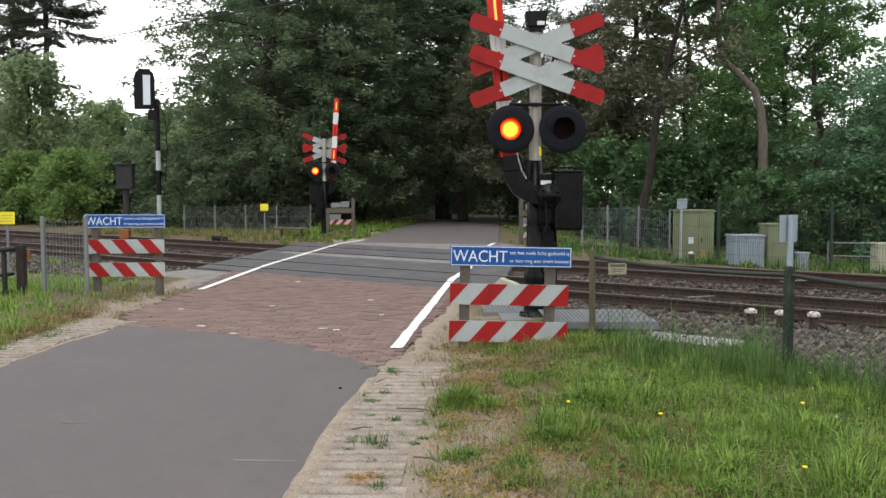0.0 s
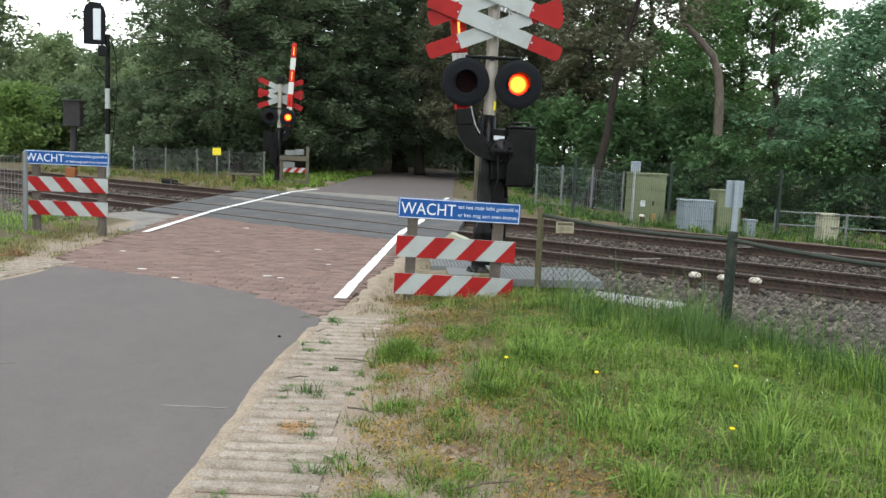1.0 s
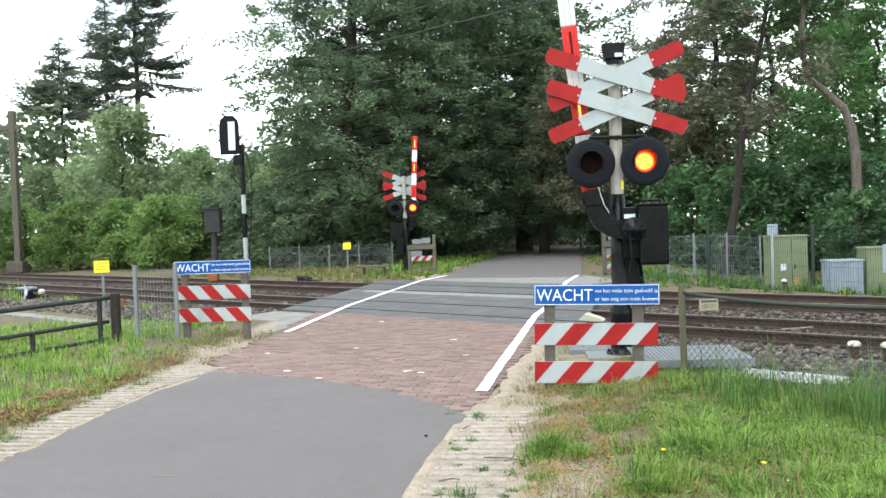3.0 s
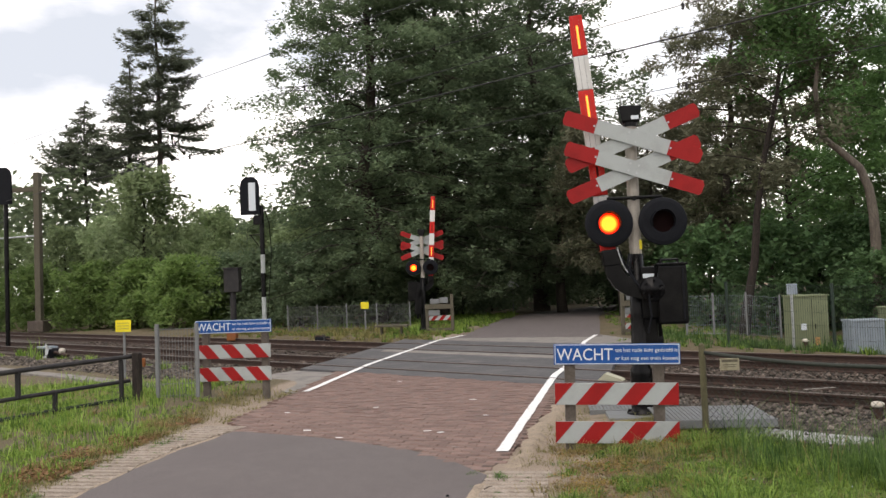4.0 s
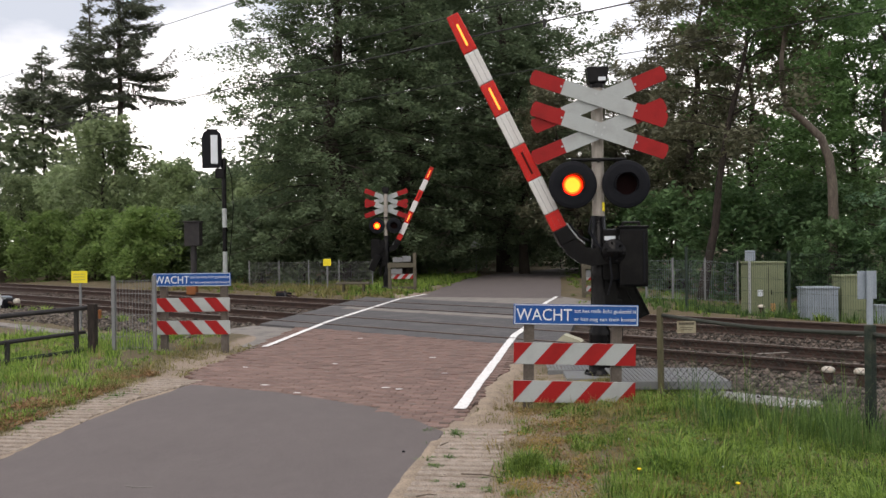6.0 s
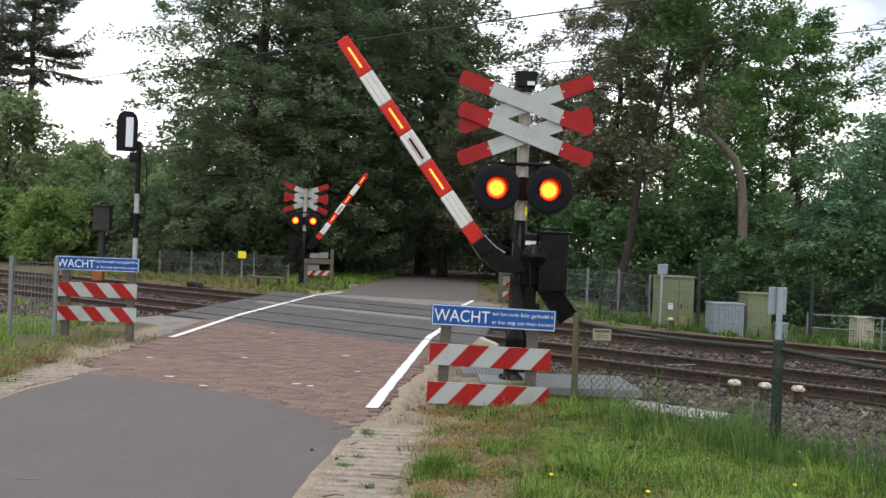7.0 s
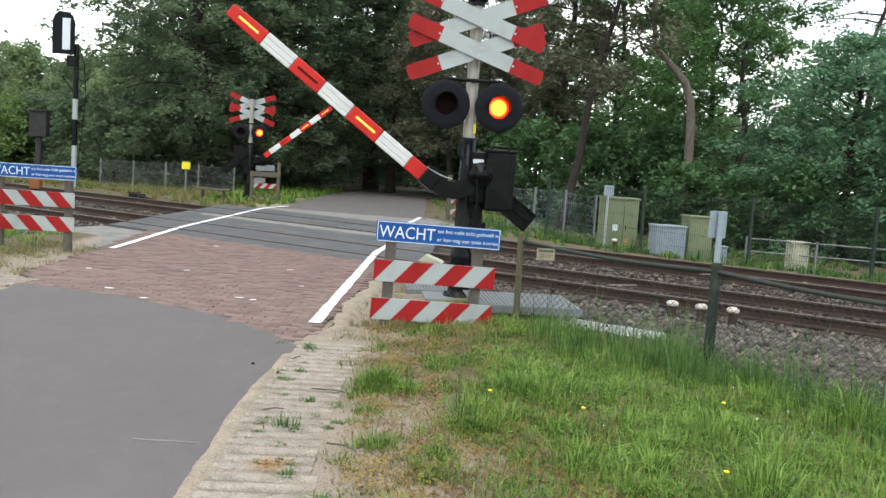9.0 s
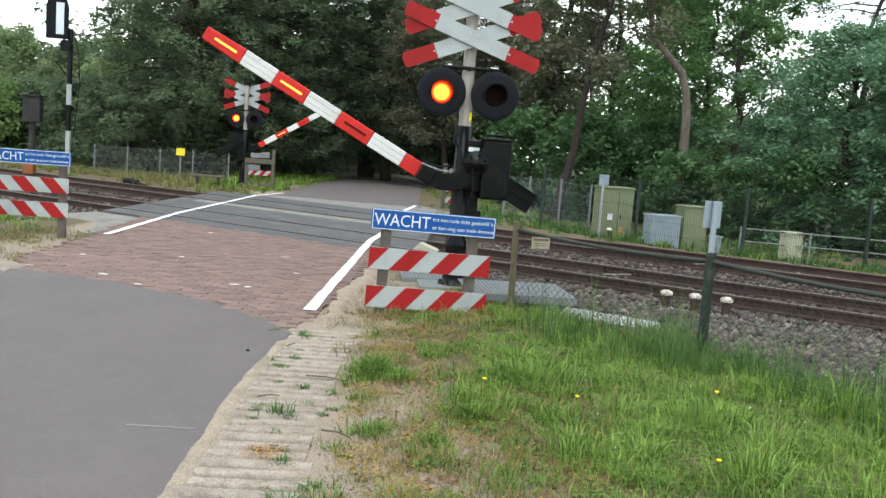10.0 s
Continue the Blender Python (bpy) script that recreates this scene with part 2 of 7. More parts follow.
M = {
    "ground": ground_mat("soil_and_sand"),
    "asphalt": asphalt_mat("asphalt", (0.1165, 0.1005, 0.0975)),
    "asphalt_old": mat("asphalt_crossing", (0.078, 0.077, 0.08), 0.85, var=0.2, scale=1.6, col2=(0.115, 0.11, 0.108), amount=0.45, bump=0.3, bscale=180),
    "asphalt_pale": mat("asphalt_pale_joint", (0.21, 0.193, 0.175), 0.9, var=0.15, scale=3, col2=(0.135, 0.128, 0.12), amount=0.4, bump=0.25, bscale=150),
    "brick": mat("paving_brick", (0.188, 0.1185, 0.099), 0.85, var=0.24, scale=9, col2=(0.168, 0.125, 0.11), amount=0.5, bump=0.4, bscale=120, rand=0.2),
    "brick_rest": mat("paving_brick_far", (0.188, 0.1185, 0.099), 0.85, var=0.24, scale=9, col2=(0.168, 0.125, 0.11), amount=0.5, bump=0.4, bscale=120, island=0.2),
    "joint": mat("sandy_joint", (0.105, 0.076, 0.062), 0.95, var=0.3, scale=12, bump=0.3, bscale=150),
    "drift": mat("blown_sand", (0.305, 0.244, 0.182), 0.95, var=0.28, scale=5, col2=(0.235, 0.188, 0.142), amount=0.5, bump=0.5, bscale=75),
    "joint_sand": mat("sand_in_joints", (0.205, 0.166, 0.13), 0.95, var=0.3, scale=9, col2=(0.172, 0.138, 0.106), amount=0.5, bump=0.5, bscale=90),
    "concrete": mat("weathered_concrete", (0.315, 0.268, 0.224), 0.9, var=0.26, scale=6, col2=(0.232, 0.19, 0.152), amount=0.6, bump=0.5, bscale=80, rand=0.07),
    "slab": mat("grey_concrete_slab", (0.33, 0.34, 0.33), 0.9, var=0.14, scale=3, col2=(0.25, 0.25, 0.235), amount=0.5, bump=0.3, bscale=100),
    "line": mat("road_paint_white", (0.78, 0.78, 0.77), 0.7, var=0.06, scale=18, col2=(0.55, 0.54, 0.52), amount=0.3, bump=0.2, bscale=160),
    "white": mat("retroreflective_white", (0.345, 0.375, 0.37), 0.45, var=0.05, scale=4, col2=(0.295, 0.315, 0.305), amount=0.45, bump=0.02),
    "red": mat("retroreflective_red", (0.29, 0.013, 0.013), 0.5, var=0.07, scale=4, col2=(0.235, 0.011, 0.011), amount=0.5, bump=0.02, spec=0.18),
    "boom_white": mat("boom_white", (0.60, 0.60, 0.58), 0.4, var=0.06, scale=5, col2=(0.46, 0.45, 0.42), amount=0.4, bump=0.03, stretch=(1, 1, 0.3)),
    "boom_red": mat("boom_red", (0.52, 0.022, 0.017), 0.45, var=0.08, scale=5, col2=(0.42, 0.02, 0.016), amount=0.5, bump=0.03, spec=0.2),
    "blue": mat("sign_blue", (0.012, 0.07, 0.26), 0.4, var=0.06, scale=3, col2=(0.016, 0.085, 0.28), amount=0.4, bump=0.02, spec=0.15),
    "letter": mat("sign_letter_white", (0.62, 0.67, 0.71), 0.5, var=0.03, scale=8, bump=0),
    "black": mat("black_paint", (0.004, 0.004, 0.0045), 0.24, var=0.25, scale=6, col2=(0.008, 0.008, 0.008), amount=0.5, bump=0.08, bscale=60, spec=0.12),
    "matt_black": mat("matt_black_backing", (0.007, 0.008, 0.011), 0.7, var=0.2, scale=8, bump=0.05, spec=0.15),
    "pole": mat("galvanised_mast", (0.36, 0.33, 0.29), 0.55, metal=0.2, var=0.12, scale=4, col2=(0.26, 0.235, 0.20), amount=0.5, bump=0.08, bscale=50, stretch=(1, 1, 0.3)),
    "galv": mat("galvanised_steel", (0.42, 0.44, 0.45), 0.5, metal=0.55, var=0.12, scale=10, col2=(0.34, 0.35, 0.35), amount=0.5, bump=0.05),
    "grey_steel": mat("dull_grey_steel", (0.17, 0.18, 0.185), 0.6, metal=0.15, var=0.12, scale=8, col2=(0.16, 0.165, 0.16), amount=0.5, bump=0.05),
    "old_plate": mat("weathered_beige_plate", (0.30, 0.275, 0.19), 0.7, var=0.12, scale=12, col2=(0.22, 0.19, 0.12), amount=0.5, bump=0.05),
    "post_wood": mat("weathered_timber", (0.095, 0.085, 0.06), 0.9, var=0.25, scale=5, col2=(0.09, 0.08, 0.06), amount=0.5, bump=0.4, bscale=40, stretch=(4, 4, 0.5)),
    "mossy_wood": mat("mossy_timber", (0.10, 0.092, 0.05), 0.9, var=0.25, scale=5, col2=(0.075, 0.07, 0.04), amount=0.5, bump=0.4, bscale=40, stretch=(4, 4, 0.5)),
    "post_brown": mat("brown_recycled_plastic", (0.085, 0.07, 0.058), 0.8, var=0.2, scale=7, col2=(0.12, 0.105, 0.09), amount=0.4, bump=0.2, bscale=50),
    "green_post": mat("mossy_green_post", (0.014, 0.024, 0.017), 0.85, var=0.3, scale=9, col2=(0.05, 0.055, 0.038), amount=0.45, bump=0.2, bscale=70),
    "green_wire": mat("green_coated_wire", (0.012, 0.026, 0.018), 0.5, var=0.15, scale=9, bump=0),
    "old_wire": mat("old_chain_link_wire", (0.028, 0.033, 0.026), 0.75, metal=0.0, var=0.2, scale=20, bump=0),
    "rail": mat("rusty_rail", (0.045, 0.025, 0.018), 0.85, metal=0.0, var=0.25, scale=6, col2=(0.026, 0.016, 0.013), amount=0.5, bump=0.15, bscale=90),
    "rail_top": mat("polished_rail_head", (0.12, 0.098, 0.086), 0.45, metal=0.4, var=0.15, scale=4, col2=(0.10, 0.075, 0.06), amount=0.4, bump=0.03, stretch=(0.2, 1, 1)),
    "sleeper": mat("concrete_sleeper", (0.075, 0.06, 0.05), 0.9, var=0.2, scale=6, col2=(0.10, 0.08, 0.065), amount=0.5, bump=0.3),
    "stone": mat("ballast_stone", (0.105, 0.083, 0.068), 0.9, var=0.25, scale=14, col2=(0.05, 0.036, 0.028), amount=0.5, bump=0.3, island=0.75),
    "stone_pale": mat("pale_ballast_stone", (0.12, 0.102, 0.084), 0.9, var=0.3, scale=14, col2=(0.05, 0.04, 0.032), amount=0.55, bump=0.3, island=0.85),
    "bed": mat("ballast_bed", (0.055, 0.042, 0.033), 0.95, var=0.5, scale=18, col2=(0.03, 0.022, 0.017), amount=0.5, bump=0.9, bscale=26),
    "yellow": mat("yellow_sign", (0.72, 0.60, 0.02), 0.5, var=0.05, scale=6, bump=0),
    "cab_green": mat("cabinet_olive_green", (0.17, 0.195, 0.11), 0.6, var=0.1, scale=3, col2=(0.14, 0.16, 0.09), amount=0.5, bump=0.05),
    "cab_grey": mat("cabinet_galvanised", (0.25, 0.295, 0.335), 0.5, metal=0.2, var=0.1, scale=4, col2=(0.29, 0.335, 0.375), amount=0.5, bump=0.05),
    "cab_beige": mat("cabinet_beige", (0.37, 0.365, 0.27), 0.65, var=0.1, scale=4, col2=(0.31, 0.30, 0.22), amount=0.4, bump=0.05),
    "bark": mat("tree_bark", (0.042, 0.034, 0.027), 0.95, var=0.35, scale=3, col2=(0.05, 0.042, 0.032), amount=0.5, bump=0.8, bscale=14, stretch=(3, 3, 0.6)),
    "bark_dark": mat("dark_bark", (0.026, 0.02, 0.017), 0.95, var=0.35, scale=3, col2=(0.04, 0.03, 0.024), amount=0.5, bump=0.6, bscale=14, stretch=(3, 3, 0.6)),
    "bark_pale": mat("pale_bark", (0.15, 0.125, 0.102), 0.9, var=0.25, scale=3, col2=(0.10, 0.082, 0.068), amount=0.5, bump=0.5, bscale=14, stretch=(3, 3, 0.6)),
    "beech": leafy("beech_leaves", (0.10, 0.15, 0.086), (0.20, 0.265, 0.148), 0.5, 0.5, 0.2),
    "broad": leafy("broad_leaves", (0.072, 0.15, 0.055), (0.195, 0.335, 0.12), 0.5),
    "under": leafy("undergrowth_leaves", (0.048, 0.105, 0.046), (0.135, 0.23, 0.095), 0.42),
    "oak": leafy("oak_leaves", (0.066, 0.138, 0.082), (0.205, 0.335, 0.19), 0.42),
    # birch, lush, needle and wood_far are paler: distance haze put into the colour
    "birch": leafy("birch_leaves", (0.185, 0.25, 0.13), (0.35, 0.43, 0.228), 0.68),
    "lush": leafy("lush_bush_leaves", (0.118, 0.195, 0.06), (0.262, 0.37, 0.125), 0.62),
    "needle": leafy("fir_needles", (0.098, 0.126, 0.088), (0.19, 0.215, 0.148), 0.45),
    "pine": leafy("pine_needles", (0.092, 0.10, 0.064), (0.205, 0.205, 0.13), 0.35),
    "wood_far": leafy("far_wood_leaves", (0.125, 0.175, 0.10), (0.23, 0.285, 0.16), 0.6),
    "grass": leafy("grass_blades", (0.04, 0.096, 0.015), (0.25, 0.37, 0.073), 0.3, 0.6, 0.6, 2.6),
    "grass_dull": leafy("yellowed_grass", (0.10, 0.108, 0.036), (0.28, 0.25, 0.10), 0.3, 0.7, 0.6, 3.0),
    "grass_tall": leafy("tall_grass_blades", (0.028, 0.074, 0.02), (0.122, 0.205, 0.056), 0.3, 0.6, 0.5, 2.0),
    "rust": leafy("rusty_crumbs", (0.30, 0.15, 0.055), (0.42, 0.25, 0.11), 0.1, 0.9, 0.5, 3.0),
    "weed": leafy("weed_leaves", (0.04, 0.098, 0.016), (0.15, 0.25, 0.045), 0.25, 0.6, 0.4, 2.6),
    "moss": leafy("ochre_moss", (0.17, 0.135, 0.03), (0.40, 0.27, 0.085), 0.2, 0.9, 0.6, 3.0),
    "dead_leaf": leafy("dead_leaves", (0.17, 0.092, 0.045), (0.33, 0.20, 0.10), 0.15, 0.8, 0.5, 3.0),
    "seed_head": leafy("grass_seed_heads", (0.17, 0.19, 0.085), (0.26, 0.27, 0.14), 0.3, 0.7),
    "grass_dry": leafy("dry_grass_blades", (0.22, 0.165, 0.075), (0.33, 0.26, 0.125), 0.3, 0.7),
    "petal": mat("dandelion_yellow", (0.85, 0.62, 0.01), 0.6, var=0.1, scale=30, bump=0),
    "twig": mat("dead_twig", (0.11, 0.085, 0.065), 0.9, var=0.25, scale=30, bump=0.2),
    "knob": mat("white_cap_paint", (0.50, 0.47, 0.41), 0.7, var=0.12, scale=14, col2=(0.40, 0.32, 0.24), amount=0.35, bump=0.25),
    "orange": mat("orange_plastic", (0.22, 0.075, 0.02), 0.6, var=0.1, scale=6, bump=0),
    "roof": mat("orange_roof_tile", (0.50, 0.17, 0.07), 0.8, var=0.2, scale=5, bump=0.3, bscale=20),
    "lit_red": glow("lit_signal_lens", (1.0, 0.10, 0.008), 9.0),
    "lit_edge": glow("lit_signal_lens_edge", (1.0, 0.045, 0.004), 7.0),
    "lit_rim": glow("lit_signal_rim", (1.0, 0.02, 0.004), 1.4),
    "lit_orange": glow("lit_boom_lamp", (1.0, 0.34, 0.045), 1.5),
    "dark_red": mat("unlit_lens_mask", (0.008, 0.001, 0.001), 0.7, var=0.1, scale=8, bump=0, spec=0.1),
    "relay": mat("faded_dark_grey_paint", (0.028, 0.027, 0.028), 0.6, var=0.15, scale=5, col2=(0.04, 0.037, 0.036), amount=0.5, bump=0.06, spec=0.2),
    "boom_mask": mat("unlit_boom_lamp_mask", (0.055, 0.008, 0.007), 0.6, var=0.1, scale=8, bump=0, spec=0.1),
    "wire": mat("weathered_cable", (0.022, 0.022, 0.023), 0.6, var=0.1, scale=3, bump=0),
    "glass_red": mat("deep_red_reflector", (0.30, 0.02, 0.015), 0.3, var=0.1, scale=8, bump=0),
}


# ---- building helpers ----
def box(bm, x, y, z, sx, sy, sz, bevel=0.0, m=None):
    """A box round the centre x, y, z, with bevelled edges."""
    geo = bmesh.ops.create_cube(bm, size=1.0, matrix=(m or Matrix()) @ Matrix.LocRotScale((x, y, z), None, (sx, sy, sz)))
    if bevel:
        edges = list({e for v in geo["verts"] for e in v.link_edges})
        bmesh.ops.bevel(bm, geom=edges, offset=bevel, segments=2, profile=0.6, affect="EDGES")
    return bm


def rod(bm, a, b, r0, r1=None, sides=8, caps=True):
    """A round bar from a to b."""
    a, b = Vector(a), Vector(b)
    d = b - a
    turn = Vector((0, 0, 1)).rotation_difference(d).to_matrix().to_4x4()
    bmesh.ops.create_cone(bm, cap_ends=caps, segments=sides, radius1=r0, radius2=r0 if r1 is None else r1, depth=d.length,
                          matrix=Matrix.Translation((a + b) / 2) @ turn)
    return bm


def tube(bm, points, radii, sides=6):
    """A bent tapering tube through the points."""
    rings = []
    pts = [Vector(p) for p in points]
    for i, p in enumerate(pts):
        d = (pts[min(i + 1, len(pts) - 1)] - pts[max(i - 1, 0)]).normalized()
        u = d.orthogonal().normalized() if i == 0 else (u_prev - d * u_prev.dot(d)).normalized()
        u_prev = u
        v = d.cross(u)
        rings.append([bm.verts.new(p + (u * math.cos(k * math.tau / sides) + v * math.sin(k * math.tau / sides)) * radii[i]) for k in range(sides)])
    for r, s in zip(rings, rings[1:]):
        for k in range(sides):
            bm.faces.new((r[k], r[(k + 1) % sides], s[(k + 1) % sides], s[k]))
    bm.faces.new(rings[0][::-1])
    bm.faces.new(rings[-1])
    return bm


def prism(bm, outline, z0, z1):
    """A flat outline of (x, y) raised from z0 to z1."""
    low = [bm.verts.new((x, y, z0)) for x, y in outline]
    top = [bm.verts.new((x, y, z1)) for x, y in outline]
    n = len(outline)
    bm.faces.new(top)
    bm.faces.new(low[::-1])
    for i in range(n):
        bm.faces.new((low[i], low[(i + 1) % n], top[(i + 1) % n], top[i]))
    bmesh.ops.recalc_face_normals(bm, faces=bm.faces)
    return bm


def lathe(bm, profile, sides=20, m=None, closed=True):
    """Turns a profile of (radius, height) round the z axis."""
    m = m or Matrix()
    rings = [[bm.verts.new(m @ Vector((r * math.cos(k * math.tau / sides), r * math.sin(k * math.tau / sides), h))) for k in range(sides)] for r, h in profile]
    for a, b in zip(rings, rings[1:]):
        for k in range(sides):
            bm.faces.new((a[k], a[(k + 1) % sides], b[(k + 1) % sides], b[k]))
    if closed and profile[0][0] > 1e-4:
        bm.faces.new(rings[0][::-1])
    if closed and profile[-1][0] > 1e-4:
        bm.faces.new(rings[-1])
    return bm


def mesh_from(name, bm, material, smooth=False):
    me = bpy.data.meshes.new(name)
    bm.to_mesh(me)
    bm.free()
    me.materials.append(material)
    if smooth:
        for p in me.polygons:
            p.use_smooth = True
    return me


def part(name, bm, material, parent, label="", smooth=False):
    ob = new(name, mesh_from(name, bm, material, smooth))
    ob.parent = parent
    return tagged(ob, label)


def share(name, me, parent, m):
    """Another object on a mesh that alike pieces share."""
    ob = new(name, me)
    ob.parent = parent
    ob.matrix_basis = m
    return ob


def thing(name, label, category, group="", at=None, kind=""):
    ob = new(name)
    ob.empty_display_size = 0.1
    if at:
        ob.matrix_basis = at
    return tagged(ob, label, category, group, kind)


def setting(name, bm, material, label, category, smooth=False):
    return tagged(new(name, mesh_from(name, bm, material, smooth)), label, category, "", "structure")


def raw_mesh(name, verts, faces, material):
    """A mesh from numpy arrays: verts (n, 3), faces (m, 3) or (m, 4)."""
    me = bpy.data.meshes.new(name)
    n, k = faces.shape
    me.vertices.add(len(verts))
    me.vertices.foreach_set("co", verts.astype(np.float32).ravel())
    me.loops.add(n * k)
    me.loops.foreach_set("vertex_index", faces.astype(np.int32).ravel())
    me.polygons.add(n)
    me.polygons.foreach_set("loop_start", np.arange(0, n * k, k, dtype=np.int32))
    me.update(calc_edges=True)
    me.materials.append(material)
    return me


def words(text, size, material, parent, m, name="lettering"):
    """Raised letters, in the built-in font."""
    cu = bpy.data.curves.new("lettering", "FONT")
    cu.body, cu.size, cu.extrude, cu.resolution_u = text, size, 0.0015, 3
    ob = new("lettering_source", cu)
    me = bpy.data.meshes.new_from_object(ob.evaluated_get(bpy.context.evaluated_depsgraph_get()))
    bpy.data.objects.remove(ob)
    me.materials.clear()
    me.materials.append(material)
    out = new(name, me)
    out.parent = parent
    out.matrix_basis = m
    return out, me


def smooth01(a, b, x):
    t = np.clip((x - a) / (b - a), 0, 1)
    return t * t * (3 - 2 * t)


# ---- plan ----
TRACK = radians(-37.7)
U = Vector((math.cos(TRACK), math.sin(TRACK)))
NRM = Vector((-U.y, U.x))
RAILS = (12.27, 13.71, 16.22, 17.80)          # distance of each rail from the origin, across the track


def on_track(along, off):
    p = U * along + NRM * off
    return p.x, p.y


ROAD_L = [(-4.3, -60), (-4.15, 0), (-4.0, 8.0), (-3.95, 9.5), (-3.72, 10.6)]
ROAD_R = [(-1.5, -60), (-1.05, 0), (-0.83, 4.6), (-0.74, 6.2), (-0.56, 8.0)]
LINE_L = [(-3.83, 14.3), (-3.66, 18.9), (-2.93, 26.4), (-2.33, 28.5)]
LINE_R = [(-0.46, 9.0), (0.24, 15.8), (0.64, 18.1), (1.25, 23.9), (1.75, 26.6)]
FAR_L = [(-2.33, 28.5), (-1.9, 35.0), (-1.3, 41.0), (0.1, 47.0), (4.0, 55.0), (12.0, 63.0)]
FAR_R = [(1.9, 27.0), (2.45, 34.0), (2.95, 41.0), (4.4, 48.5), (8.5, 54.5), (16.0, 60.0)]


def height(x, y):
    """The ground's height: level with the road, lower under the ballast and beyond the tracks."""
    x, y = np.asarray(x, float), np.asarray(y, float)
    off = NRM.x * x + NRM.y * y
    road_l, road_r = -3.75 + 0.06 * np.clip(y - 14, 0, 20), -0.1 + 0.12 * np.clip(y - 12, 0, 20)
    side = smooth01(0.2, 1.4, np.maximum(x - road_r, road_l - x))
    z = -0.034 + 0.021 * np.maximum(smooth01(9.4, 8.6, y) * smooth01(-1.6, -1.3, x), smooth01(-3.3, -3.6, x) * smooth01(11.0, 10.4, y)) + 0.02 * np.sin(x * 1.7 + 0.6 * y) * np.cos(y * 1.3) * side
    z = z + 0.06 * side * smooth01(11.0, 9.5, off)
    z = z - 0.25 * side * smooth01(10.3, 11.6, off) * smooth01(19.6, 18.4, off)
    z = z - 0.45 * smooth01(18.9, 21.5, off) * smooth01(3.5, 8.0, x)
    return z


def sandy(x, y):
    """How bare and sandy the verge is."""
    off = NRM.x * x + NRM.y * y
    right = np.where((x > -1.4) & (y < 13), smooth01(1.5, -0.2, x + 0.25 * np.sin(y * 1.1)) * (1 - 0.3 * smooth01(8, 10, y)), 0)
    left = np.where(x < -3.2, smooth01(-4.75, -4.4, x) * smooth01(30, 12, y), 0)
    path = np.where(x < -3.0, smooth01(1.6, 0.2, np.hypot(x + 4.1, (y - 12.4) * 0.6) * 1.5), 0)
    far = np.where(y > 22, smooth01(1.2, 0.1, np.abs(x + 3.4 - 0.05 * (y - 22))), 0) * 0.6
    return np.clip(np.maximum.reduce([right, left, path, far]), 0, 1) * smooth01(12.2, 10.5, off) + far


def ground():
    def axis(fine_a, fine_b, step, reach):
        a = list(np.arange(fine_a, fine_b, step))
        grow, v = step, fine_b
        while v < reach:
            a.append(v)
            grow *= 1.35
            v += grow
        grow, v = step, fine_a
        while v > -reach:
            grow *= 1.35
            v -= grow
            a.insert(0, v)
        return np.array(a)
    xs, ys = axis(-12, 14, 0.2, 900), axis(0, 34, 0.2, 900)
    gx, gy = np.meshgrid(xs, ys)
    v = np.stack([gx.ravel(), gy.ravel(), height(gx, gy).ravel()], 1)
    nx, ny = len(xs), len(ys)
    i = (np.arange(ny - 1)[:, None] * nx + np.arange(nx - 1)).ravel()
    me = raw_mesh("ground", v, np.stack([i, i + 1, i + nx + 1, i + nx], 1), M["ground"])
    at = me.attributes.new("sand", "FLOAT", "POINT")
    at.data.foreach_set("value", sandy(v[:, 0], v[:, 1]).astype(np.float32))
    for p in me.polygons:
        p.use_smooth = True
    tagged(new("ground", me), "sandy and grassy ground beside road and railway", "ground", "", "structure")


ground()


def ragged(points, seed, amount):
    """The same line with an uneven, broken edge."""
    rng = random.Random(seed)
    out = []
    for (x0, y0), (x1, y1) in zip(points, points[1:]):
        n = max(1, int(math.hypot(x1 - x0, y1 - y0) / 0.18)) if y1 < 20 and y0 > -1 else 1
        out += [(x0 + (x1 - x0) * i / n + (rng.uniform(-amount, amount) if n > 1 else 0), y0 + (y1 - y0) * i / n) for i in range(n)]
    return out + [points[-1]]


